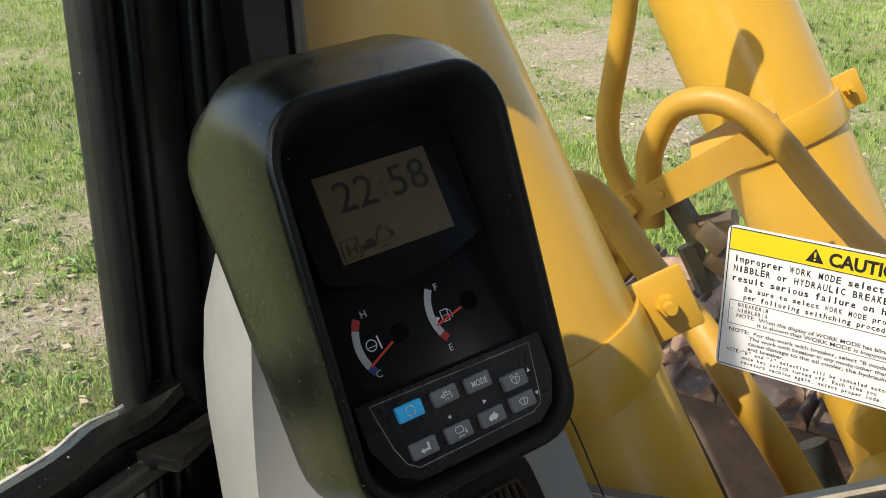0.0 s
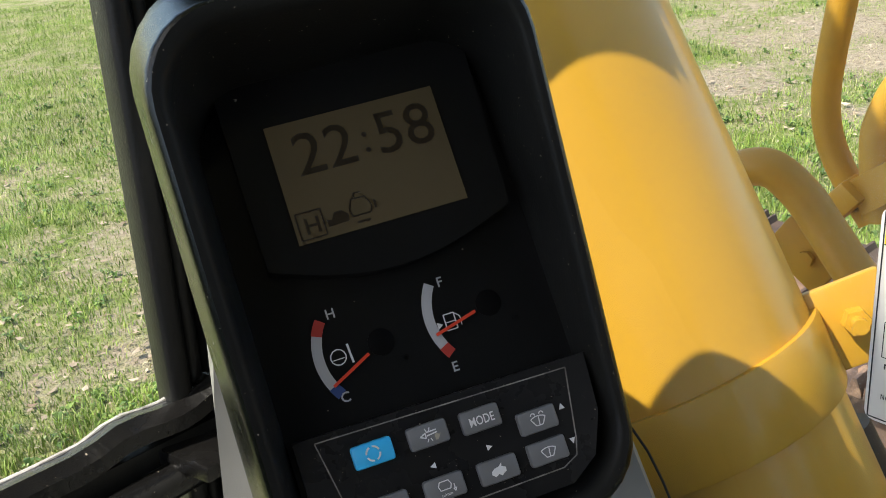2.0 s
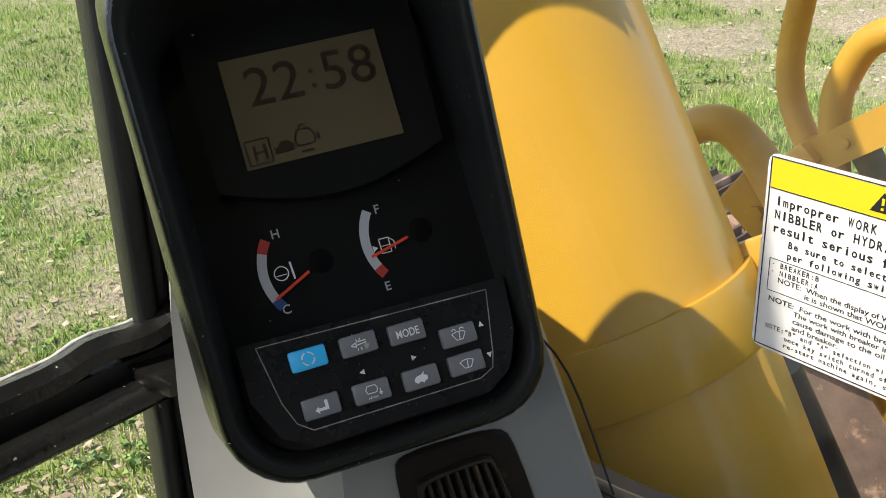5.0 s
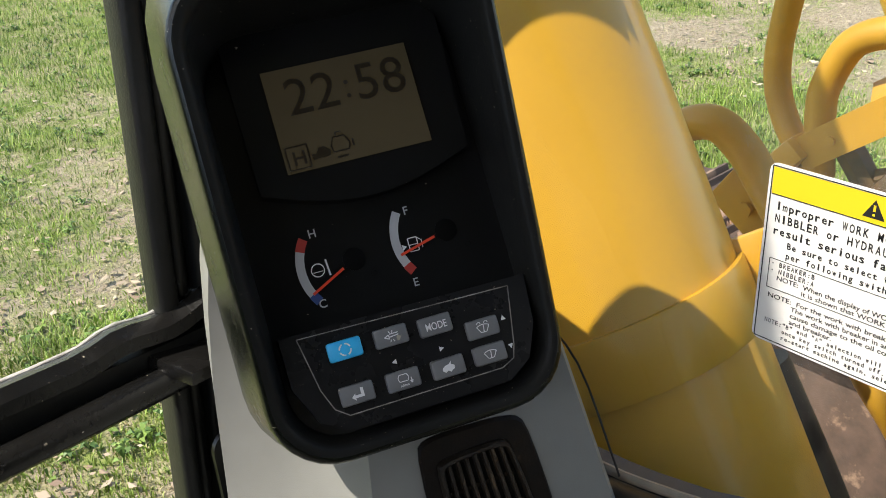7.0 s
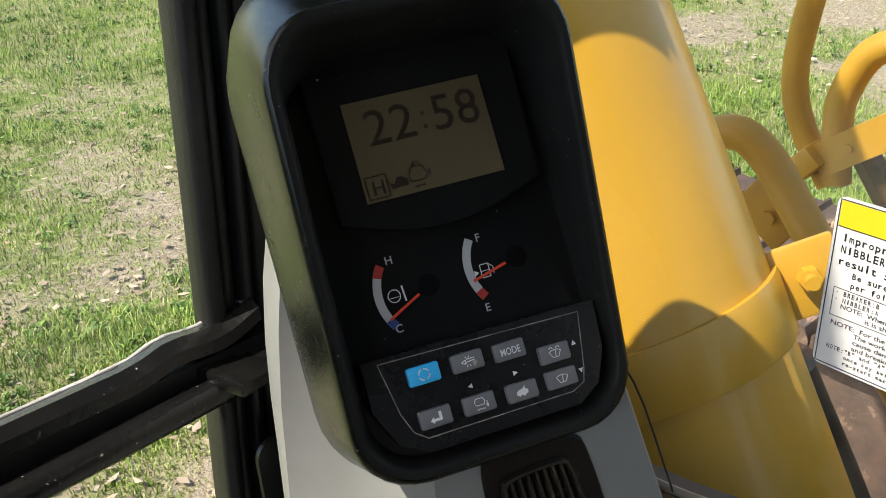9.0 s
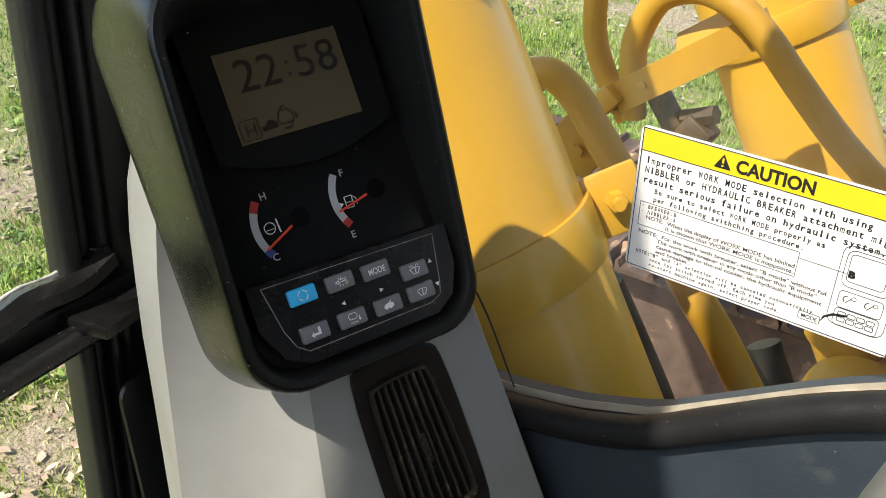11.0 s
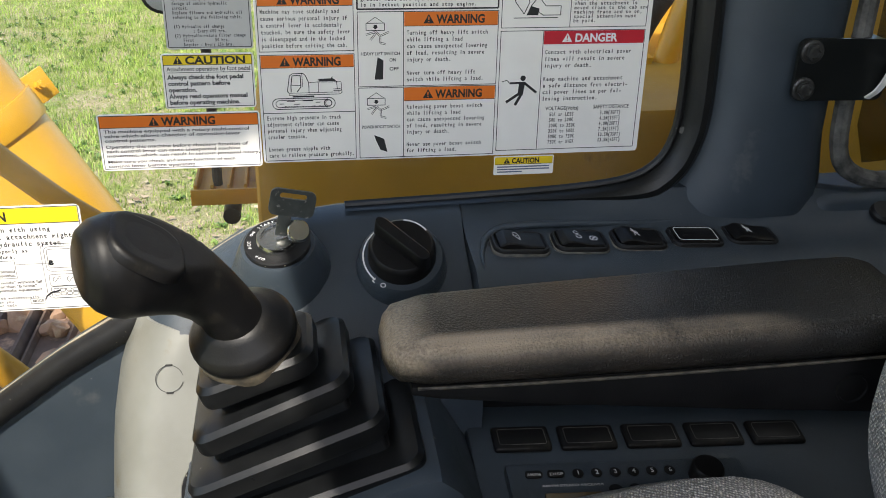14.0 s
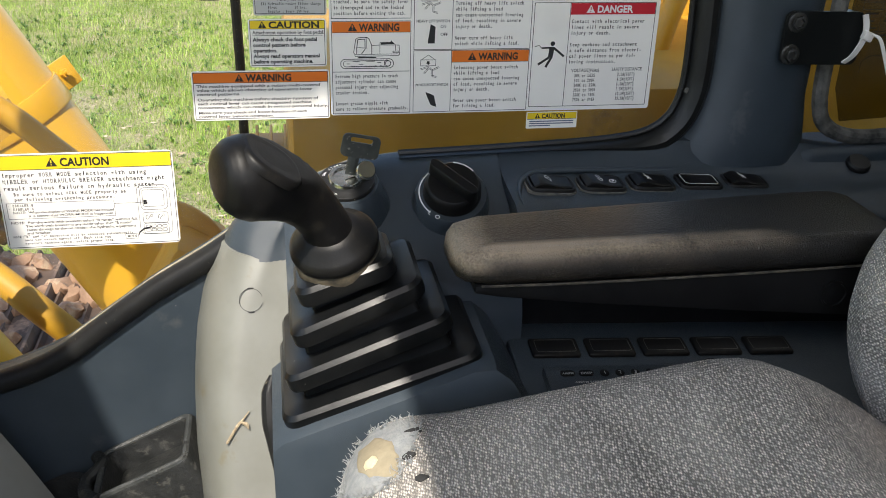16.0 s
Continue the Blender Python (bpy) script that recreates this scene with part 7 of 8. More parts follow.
stroke(bm, Z4, [(qx - 0.016, qz + 0.034), (qx - 0.010, qz + 0.012), (qx - 0.003, qz + 0.003), (qx + 0.001, qz + 0.012), (qx - 0.006, qz + 0.034)], 0.0006, 0.0001)
stroke(bm, Z4, [(qx + 0.012, qz + 0.002), (qx + 0.026, qz + 0.002), (qx + 0.026, qz + 0.009), (qx + 0.014, qz + 0.009), (qx + 0.008, qz + 0.016), (qx + 0.002, qz + 0.009), (qx + 0.012, qz + 0.002)], 0.0006, 0.0001)
prism(bm, Z4, [(qx - 0.001, qz + 0.002), (qx + 0.008, qz + 0.002), (qx + 0.009, qz + 0.007), (qx + 0.002, qz + 0.009)], 0.0001)
part("bucket_drawing", bm, M["ink"], sheet, "", True)
lines(sheet, ["CAUTION", "FOR", "INTERFERE"], sx(0.3485), sz(0.8945), 0.0042, 0.0030, 0.0016)
lines(sheet, ["sure to check for the out", "space for no interference", "between the attachment", "and operator's cab and", "the other sections.", "", "Since it is more danger", "when the attachment is", "moved close to the cab and", "machine frame and so on,", "special attention must", "be paid."], sx(0.3665), sz(0.9010), 0.00335, 0.0029, 0.00232)

st = sticker("caution_sticker", 0.3085, 0.3590, 0.7388, 0.7552, "small white caution sticker with a yellow heading", line=False, r=0.001)
header(st, 0.0008, 0.0497, 0.0092, 0.0156, "caution", "CAUTION", 0.0045, 0.0150, wide=0.0230)
bm = bmesh.new()
for y in (0.0070, 0.0048):
    stroke(bm, Z4, [(0.0030, y), (0.0470, y)], 0.0011, 0.0001)
stroke(bm, Z4, [(0.0030, 0.0026), (0.0240, 0.0026)], 0.0011, 0.0001)
part("print_bars", bm, plain("blue_grey_print", (0.14, 0.16, 0.24), 0.5), st, "", True)

# faded chart on the rear pane
m = frame_of((0.6095, -0.632, 0.735), (0, -1, 0), (0, 0, 1))
chart = thing("lubrication_chart", m, "dark tinted transparent chart sticker with a black grid", "sticker")
bm = bmesh.new()
prism(bm, Matrix.Identity(4), [(0.0, 0.035), (0.012, 0.0), (0.36, 0.02), (0.36, 0.25), (0.0, 0.25)], 0.0003)
film_ = part("film", bm, M["chart"], chart, "", True)
film_.visible_shadow = False
bm = bmesh.new()
Zm = Matrix.Translation((0, 0, 0.0005))
for i in range(11):
    stroke(bm, Zm, [(0.012, 0.085 + 0.0072 * i), (0.30, 0.088 + 0.0072 * i)], 0.0004, 0.0001)
for i in range(14):
    stroke(bm, Zm, [(0.012 + 0.021 * i, 0.085), (0.012 + 0.021 * i, 0.158)], 0.0004, 0.0001)
for i in range(9):
    stroke(bm, Zm, [(0.033 + 0.021 * i, 0.163), (0.037 + 0.021 * i, 0.163)], 0.0034, 0.0001)
for r in range(8):
    for c in range(9):
        if (r * 5 + c * 3) % 4:
            stroke(bm, Zm, [(0.016 + 0.021 * c, 0.0885 + 0.0072 * r), (0.016 + 0.021 * c + 0.010 + 0.004 * ((r + c) % 2), 0.0885 + 0.0072 * r)], 0.0018, 0.0001)
for i in range(7):
    stroke(bm, Zm, [(0.075, 0.075 - 0.0042 * i), (0.150 - 0.010 * (i % 3), 0.076 - 0.0042 * i)], 0.0016, 0.0001)
stroke(bm, Zm, [(0.022, 0.050), (0.022, 0.062), (0.030, 0.068), (0.046, 0.068), (0.050, 0.060), (0.050, 0.050)], 0.0006, 0.0001)
part("print", bm, M["ink"], chart, "", True)

# bracket on the rear post and the zip tie round it
bracket = thing("post_bracket", (0.574, -0.58, 0.826), "black steel bracket bolted to the post", "bracket")
bm = bmesh.new()
BF = frame_of((0.576, -0.5835, 0.8295), (0, -1, 0.0), (0.0, 0, 1))
prism(bm, BF @ Matrix.Rotation(radians(-1), 4, "Z"), rounded(0.079, 0.050, 0.007, 4), 0.004)
prism(bm, frame_of((0.590, -0.617, 0.851), (0.95, 0, 0), (0, -1, 0)), rounded(0.034, 0.014, 0.002, 2), 0.003)
part("plate", bm, M["pillar"], bracket)
for y, z in ((-0.5540, 0.8450), (-0.5520, 0.8150)):
    bm = bmesh.new()
    turned(bm, (0.572, y, z), (-1, 0, 0), [(0.0095, 0), (0.0095, 0.002), (0.008, 0.003), (0.0078, 0.003)], 20)
    turned(bm, (0.569, y, z), (-1, 0, 0), [(0.0066, 0), (0.0066, 0.004), (0.0045, 0.0045), (0.0040, 0.002), (0.0, 0.002)], 6)
    part("bolt", bm, M["bolt"], bracket, "greasy bolt with a washer")
tie = thing("zip_tie", (0.57, -0.623, 0.83), "white plastic zip tie hanging from the bracket", "zip tie")


def strap(bm, pts, w, t, flat):
    rings = []
    path = smooth_path(pts, 5)
    for i, p in enumerate(path):
        d = (path[min(i + 1, len(path) - 1)] - path[max(i - 1, 0)]).normalized()
        a = Vector(flat)
        a = (a - d * a.dot(d)).normalized()
        b = d.cross(a)
        rings.append([p + a * w / 2 + b * t / 2, p - a * w / 2 + b * t / 2, p - a * w / 2 - b * t / 2, p + a * w / 2 - b * t / 2])
    loft(bm, rings, True, True)


bm = bmesh.new()
strap(bm, [(0.565, -0.618, 0.853), (0.563, -0.620, 0.842), (0.562, -0.619, 0.830), (0.565, -0.614, 0.815), (0.572, -0.610, 0.806)], 0.0055, 0.0016, (0, 1, 0))
part("loop", bm, M["ziptie"], tie)
bm = bmesh.new()
rbox(bm, pose(0.560, -0.621, 0.834, 20, 0, 0), (0.007, 0.010, 0.009), 0.0015)
part("lock", bm, M["ziptie"], tie)
bm = bmesh.new()
strap(bm, [(0.559, -0.623, 0.836), (0.552, -0.629, 0.833), (0.545, -0.633, 0.818), (0.530, -0.636, 0.790), (0.512, -0.636, 0.757), (0.498, -0.633, 0.728)], 0.0032, 0.0012, (0.2, 1, 0))
part("tail", bm, M["ziptie"], tie)

# ---------------------------------------------------------------- outside: boom cylinders and pipes
AX = Vector((-0.022, 0.478, 0.878)).normalized()


def cylinder(at, r, label, tab, up=0.0):
    ob = thing("boom_cylinder", at, label, "hydraulic cylinder", "boom cylinders")
    at = Vector(at)
    bm = bmesh.new()
    turned(bm, at, AX, [(r * 0.6, -0.95), (r, -0.93), (r, 1.25), (r * 0.9, 1.27), (r * 0.45, 1.275), (r * 0.42, 2.2)], 64)
    part("barrel", bm, M["yellow"], ob, "yellow painted barrel with paint nicks")
    bm = bmesh.new()
    turned(bm, at, AX, [(r, up - 0.064), (r + 0.005, up - 0.064), (r + 0.006, up - 0.061), (r + 0.006, up - 0.010), (r + 0.005, up - 0.007), (r, up - 0.007)], 64)
    clamp = part("clamp_band", bm, M["yellow"], ob, "yellow clamp band")
    out = Vector(tab)
    out = (out - AX * out.dot(AX)).normalized()
    side = AX.cross(out)
    TFm = frame_of(at + out * (r + 0.023) + AX * (up - 0.028), out, AX)
    bm = bmesh.new()
    rbox(bm, TFm, (0.066, 0.066, 0.010), 0.003)
    part("clamp_tab", bm, M["yellow"], clamp)
    bm = bmesh.new()
    n_ = TFm.to_3x3() @ Vector((0, 0, 1))
    c_ = TFm @ Vector((0.004, 0.002, 0))
    turned(bm, c_ - n_ * 0.020, n_, [(0.010, 0), (0.0105, 0.004), (0.0105, 0.036), (0.010, 0.040)], 6)
    turned(bm, c_ - n_ * 0.032, n_, [(0.006, 0), (0.006, 0.064)], 12)
    part("clamp_bolt", bm, M["yellow"], clamp, "yellow painted bolt")
    return ob


cylinder((0.7975, 0.448, 0.488), 0.1235, "yellow hydraulic boom cylinder with a bolted clamp band", (0.60, -0.74, 0.2), -0.023)
cylinder((1.785, 0.517, 0.488), 0.116, "far yellow hydraulic boom cylinder with a clamp band", (0.62, -0.72, 0.2), -0.055)

# ---------------------------------------------------------------- ground
random.seed(4)
rng = np.random.default_rng(7)
GROUND = -1.1
bm = bmesh.new()
xs = [-60, -20, -6, -2] + [0.2 * i for i in range(-5, 70)] + [18, 30, 60, 200]
ys = [-60, -20, -8, -4] + [0.2 * i for i in range(-15, 85)] + [22, 40, 80, 200]
grid = [[bm.verts.new((x, y, GROUND + 0.05 * (noise.noise(Vector((x * 0.8, y * 0.8, 0))) + 0.4 * noise.noise(Vector((x * 3, y * 3, 5)))))) for y in ys] for x in xs]
for i in range(len(xs) - 1):
    for j in range(len(ys) - 1):
        bm.faces.new((grid[i][j], grid[i + 1][j], grid[i + 1][j + 1], grid[i][j + 1]))


def lush(x, y):
    """How well the grass grows at a place: below zero it is bare."""
    worn = 0.85 * math.exp(-((x - 6.2) / 2.2) ** 2 - ((y - 3.0) / 1.5) ** 2)
    worn += 0.55 * math.exp(-((x - 4.4) / 1.6) ** 2 - ((y - 0.7) / 0.9) ** 2) + 0.3 * math.exp(-((x - 1.1) / 0.8) ** 2 - ((y - 2.2) / 0.7) ** 2)
    return -worn + 0.9 * noise.noise(Vector((x * 0.30 + 3, y * 0.30, 2))) + 0.9 * noise.noise(Vector((x * 1.1, y * 1.1, 8))) + 0.5 * noise.noise(Vector((x * 3.1, y * 3.1, 4))) + 0.52


def turf(name):
    """Soil and thatch under the grass: bare brown earth where little grows, straw and moss elsewhere, speckled finely."""
    m = bpy.data.materials.new(name)
    m.use_nodes = True
    t, n = m.node_tree, m.node_tree.nodes
    b = n["Principled BSDF"]
    b.inputs["Roughness"].default_value = 0.95
    b.inputs["Specular IOR Level"].default_value = 0.1
    pos = n.new("ShaderNodeNewGeometry").outputs["Position"]
    bare = n.new("ShaderNodeAttribute")
    bare.attribute_name = "bare"

    def cloud(scale, lo, hi, detail=5.0):
        q, r = n.new("ShaderNodeTexNoise"), n.new("ShaderNodeMapRange")
        q.inputs["Scale"].default_value, q.inputs["Detail"].default_value, q.inputs["Roughness"].default_value = scale, detail, 0.65
        t.links.new(pos, q.inputs["Vector"])
        r.inputs["From Min"].default_value, r.inputs["From Max"].default_value = lo, hi
        t.links.new(q.outputs["Fac"], r.inputs["Value"])
        return r.outputs[0]

    def mix(fac, a, c):
        q = n.new("ShaderNodeMix")
        q.data_type = "RGBA"
        for src, sock in ((fac, 0), (a, 6), (c, 7)):
            if isinstance(src, tuple):
                q.inputs[sock].default_value = (*src, 1)
            elif isinstance(src, float):
                q.inputs[sock].default_value = src
            else:
                t.links.new(src, q.inputs[sock])
        return q.outputs[2]

    moss = mix(cloud(7.0, 0.35, 0.65), (0.15, 0.20, 0.045), (0.28, 0.34, 0.095))
    thatch = mix(cloud(60.0, 0.35, 0.65), (0.25, 0.22, 0.10), (0.52, 0.46, 0.29))
    earth = mix(cloud(30.0, 0.35, 0.65), (0.32, 0.25, 0.17), (0.52, 0.43, 0.31))
    low = mix(cloud(2.6, 0.40, 0.62, 8.0), moss, thatch)
    grit = n.new("ShaderNodeMath")
    grit.operation = "MULTIPLY_ADD"
    t.links.new(cloud(11.0, 0.3, 0.7, 7.0), grit.inputs[0])
    grit.inputs[1].default_value = 0.8
    t.links.new(bare.outputs["Fac"], grit.inputs[2])
    lim = n.new("ShaderNodeMapRange")
    lim.inputs["From Min"].default_value, lim.inputs["From Max"].default_value = 0.55, 1.05
    t.links.new(grit.outputs[0], lim.inputs["Value"])
    t.links.new(mix(lim.outputs[0], low, earth), b.inputs["Base Color"])
    bp = n.new("ShaderNodeBump")
    bp.inputs["Strength"].default_value, bp.inputs["Distance"].default_value = 1.0, 0.02
    t.links.new(cloud(38.0, 0.2, 0.8, 6.0), bp.inputs["Height"])
    t.links.new(bp.outputs[0], b.inputs["Normal"])
    return m


ground = solo("ground", bm, turf("meadow_soil"), "patchy meadow ground with bare soil and dry leaves", kind="structure", at=(0, 0, GROUND))
bare_ = ground.data.attributes.new("bare", "FLOAT", "POINT")
bare_.data.foreach_set("value", [min(1.0, max(0.0, 0.30 - lush(v.co.x, v.co.y) * 0.8)) for v in ground.data.vertices])


def scatter(name, count, region, mat, make, label):
    verts, faces = [], []
    for _ in range(count):
        x, y = region()
        if x is None:
            continue
        vs, fs = make(x, y, GROUND + 0.05 * (noise.noise(Vector((x * 0.8, y * 0.8, 0))) + 0.4 * noise.noise(Vector((x * 3, y * 3, 5)))))
        k = len(verts)
        verts += vs
        faces += [tuple(k + i for i in f) for f in fs]
    me = bpy.data.meshes.new(name)
    me.from_pydata(verts, [], faces)
    me.materials.append(mat)
    ob = new(name, me)
    return tagged(ob, label, kind="stuff")


def grass_spot():
    r = 1.2 + 16.0 * random.random() ** 1.7
    a = radians(random.uniform(-8, 84))
    x, y = 0.2 + r * math.cos(a), 0.0 + r * math.sin(a)
    if lush(x, y) < random.uniform(-0.40, 0.20):
        return None, None
    return x, y


def blade(x, y, z):
    h = random.uniform(0.016, 0.052) * (1.35 if lush(x, y) > 0.35 else 0.75)
    a = random.uniform(0, 6.283)
    w = random.uniform(0.0016, 0.0040)
    dx, dy = math.cos(a), math.sin(a)
    bend = random.uniform(0.2, 1.0) * h
    b = random.uniform(0, 6.283)
    bx, by = math.cos(b) * bend, math.sin(b) * bend
    return [(x - dx * w, y - dy * w, z - 0.01), (x + dx * w, y + dy * w, z - 0.01), (x + bx * 0.4 + dx * w * 0.7, y + by * 0.4 + dy * w * 0.7, z + h * 0.65), (x + bx * 0.4 - dx * w * 0.7, y + by * 0.4 - dy * w * 0.7, z + h * 0.65), (x + bx, y + by, z + h)], [(0, 1, 2, 3), (3, 2, 4)]


def island(name, stops, rough=0.6):
    m = bpy.data.materials.new(name)
    m.use_nodes = True
    t, n = m.node_tree, m.node_tree.nodes
    b = n["Principled BSDF"]
    b.inputs["Roughness"].default_value = rough
    g = n.new("ShaderNodeNewGeometry")
    r = n.new("ShaderNodeValToRGB")
    while len(r.color_ramp.elements) < len(stops):
        r.color_ramp.elements.new(0.5)
    for e, (p, c) in zip(r.color_ramp.elements, stops):
        e.position, e.color = p, (*c, 1)
    t.links.new(g.outputs["Random Per Island"], r.inputs["Fac"])
    nz = n.new("ShaderNodeTexNoise")
    nz.inputs["Scale"].default_value, nz.inputs["Detail"].default_value = 0.9, 4.0
    t.links.new(g.outputs["Position"], nz.inputs["Vector"])
    mr = n.new("ShaderNodeMapRange")
    mr.inputs["From Min"].default_value, mr.inputs["From Max"].default_value = 0.35, 0.65
    mr.inputs["To Min"].default_value, mr.inputs["To Max"].default_value = 0.75, 1.15
    t.links.new(nz.outputs["Fac"], mr.inputs["Value"])
    mu = n.new("ShaderNodeVectorMath")
    mu.operation = "SCALE"
    t.links.new(r.outputs["Color"], mu.inputs[0])
    t.links.new(mr.outputs[0], mu.inputs["Scale"])
    t.links.new(mu.outputs[0], b.inputs["Base Color"])
    b.inputs["Subsurface Weight"].default_value = 0.0
    return m


scatter("meadow_grass", 430000, grass_spot, island("grass_blades", [(0.0, (0.13, 0.21, 0.026)), (0.40, (0.24, 0.36, 0.05)), (0.8, (0.36, 0.46, 0.095)), (1.0, (0.54, 0.48, 0.24))]), blade, "short patchy green meadow grass")


def straw_spot():
    r = 1.2 + 12.0 * random.random() ** 1.5
    a = radians(random.uniform(-8, 84))
    x, y = 0.2 + r * math.cos(a), r * math.sin(a)
    return (None, None) if lush(x, y) > random.uniform(-0.4, 0.3) else (x, y)


def straw(x, y, z):
    vs, fs = blade(x, y, z)
    return [(a + (a - x) * 0.25, b + (b - y) * 0.25, z + (c - z) * 0.45) for a, b, c in vs], fs


scatter("dry_grass", 90000, straw_spot, island("straw", [(0.0, (0.26, 0.27, 0.08)), (0.4, (0.46, 0.41, 0.19)), (0.8, (0.62, 0.54, 0.32)), (1.0, (0.32, 0.24, 0.15))], 0.8), straw, "short dry straw between the green tufts")


def leaf_spot():
    r = 1.2 + 9.0 * random.random() ** 1.3
    a = radians(random.uniform(-8, 84))
    x, y = 0.2 + r * math.cos(a), r * math.sin(a)
    return (None, None) if lush(x, y) > random.uniform(-0.3, 0.6) else (x, y)


def leaf(x, y, z):
    a, s = random.uniform(0, 6.283), random.uniform(0.010, 0.032)
    c, d = math.cos(a) * s, math.sin(a) * s
    q = random.uniform(0.0, 0.5)
    h = z + random.uniform(0.004, 0.03)
    return [(x + c, y + d, h + s * q), (x - d * 0.55, y + c * 0.55, h), (x - c, y - d, h + s * q * 0.6), (x + d * 0.55, y - c * 0.55, h + s * random.uniform(0, 0.4))], [(0, 1, 2), (0, 2, 3)]


scatter("dry_leaves", 6500, leaf_spot, island("dead_leaves", [(0.0, (0.30, 0.21, 0.13)), (0.5, (0.56, 0.45, 0.32)), (1.0, (0.22, 0.14, 0.09))], 0.8), leaf, "scattered dry brown leaves")



def weed_spot():
    r = 1.4 + 9.0 * random.random() ** 1.3
    a = radians(random.uniform(-8, 84))
    x, y = 0.2 + r * math.cos(a), r * math.sin(a)
    return (None, None) if lush(x, y) < random.uniform(-0.2, 0.5) else (x, y)


def weed(x, y, z):
    """A low rosette of broad leaves."""
    vs, fs = [], []
    for i in range(random.randint(5, 9)):
        a, s, h = random.uniform(0, 6.283), random.uniform(0.018, 0.050), random.uniform(0.010, 0.045)
        c, d = math.cos(a), math.sin(a)
        w = s * random.uniform(0.18, 0.32)
        k = len(vs)
        vs += [(x, y, z), (x + c * s * 0.5 - d * w, y + d * s * 0.5 + c * w, z + h), (x + c * s, y + d * s, z + h * 0.8), (x + c * s * 0.5 + d * w, y + d * s * 0.5 - c * w, z + h)]
        fs.append((k, k + 1, k + 2, k + 3))
    return vs, fs


scatter("meadow_weeds", 5200, weed_spot, island("weed_leaves", [(0.0, (0.06, 0.12, 0.02)), (0.5, (0.13, 0.22, 0.04)), (1.0, (0.26, 0.36, 0.07))], 0.5), weed, "low broad-leaved weeds among the grass")

# crawler track to the right of the boom
TRACK_Z = -0.2
crawler = thing("crawler_track", (2.1, 0.5, -0.6), "rusty crawler track caked with reddish soil", "crawler track")
bm = bmesh.new()
rbox(bm, pose(2.12, -0.05, -0.62), (0.42, 3.4, 0.66), 0.05)
part("track_frame", bm, M["track"], crawler)

def shoe_mesh():
    bm = bmesh.new()
    sec = [(0.0, 0.0), (0.0, 0.012), (0.012, 0.042), (0.020, 0.042), (0.030, 0.012), (0.090, 0.010), (0.097, 0.026), (0.104, 0.026), (0.110, 0.010), (0.178, 0.012), (0.184, 0.030), (0.190, 0.030), (0.192, 0.0)]
    loft(bm, [[(x, y, z) for y, z in sec] for x in (-0.32, 0.32)], True, True)
    return mesh_of("track_shoe", bm, M["track"], 30)


shoe = shoe_mesh()
for i in range(19):
    ob = new("track_shoe", shoe)
    ob.parent = crawler
    ob.matrix_basis = Matrix.Translation((0.06, -2.3 + 0.196 * i, TRACK_Z - 0.045 + 0.6)) @ Matrix.Rotation(radians(random.uniform(-1.5, 1.5)), 4, "X")
bm = bmesh.new()
for i in range(130):
    x, y = random.uniform(1.86, 2.42), random.uniform(-1.4, 1.5)
    r = random.uniform(0.015, 0.055)
    bmesh.ops.create_icosphere(bm, subdivisions=2, radius=1.0, matrix=pose(x, y, TRACK_Z - 0.03, 0, 0, random.uniform(0, 180)) @ Matrix.Diagonal((r * 1.3, r, 0.028, 1)))
for v in bm.verts:
    v.co += 0.020 * noise.noise_vector(v.co * 14) + 0.014 * noise.noise_vector(v.co * 48)
part("soil_clods", bm, M["soil"], crawler, "dry reddish soil lying on the shoes")
bm = bmesh.new()
loft(bm, [[(x, y, -0.62 + 0.06 * noise.noise(Vector((x * 4, y * 4, 1))) + 0.035 * noise.noise(Vector((x * 13, y * 13, 5))) + 0.02 * noise.noise(Vector((x * 31, y * 31, 9)))) for x in [1.0 + 0.0352 * i for i in range(24)]] for y in [-1.2 + 0.045 * j for j in range(60)]], closed=False)
part("undercarriage_soil", bm, M["soil"], crawler, "soil heaped on the carbody")

# pipes, bracket and fittings between the cylinders
def pipe(pts, r, label, mat="yelworn", name="hydraulic_pipe"):
    bm = bmesh.new()
    tube(bm, pts, r, 18, 8)
    return solo(name, bm, M[mat], label, "pipe", "hydraulic pipes", at=pts[0])


pipe([(1.43, 0.60, 0.95), (1.43, 0.612, 0.80), (1.43, 0.619, 0.688), (1.43, 0.626, 0.622), (1.43, 0.636, 0.552), (1.43, 0.641, 0.495), (1.43, 0.635, 0.445), (1.43, 0.616, 0.400), (1.43, 0.593, 0.367), (1.43, 0.565, 0.33)], 0.0188, "yellow hydraulic pipe rising beside the boom")
pipe([(1.42, 0.552, 0.34), (1.42, 0.563, 0.425), (1.42, 0.560, 0.473), (1.42, 0.530, 0.534), (1.42, 0.472, 0.556), (1.42, 0.416, 0.542), (1.42, 0.369, 0.508), (1.42, 0.315, 0.455), (1.42, 0.259, 0.402), (1.42, 0.215, 0.366), (1.42, 0.172, 0.338), (1.42, 0.118, 0.326), (1.42, 0.078, 0.299), (1.42, 0.049, 0.253), (1.42, 0.03, 0.19)], 0.0208, "yellow hydraulic pipe bent into an arch")
pipe([(1.10, 0.60, 0.455), (1.10, 0.565, 0.503), (1.10, 0.523, 0.518), (1.10, 0.487, 0.499), (1.09, 0.452, 0.471), (1.07, 0.405, 0.438), (1.04, 0.335, 0.400), (1.00, 0.272, 0.362), (1.00, 0.232, 0.316), (1.00, 0.196, 0.268), (1.00, 0.155, 0.21)], 0.0200, "yellow hydraulic pipe running down past the cylinder")
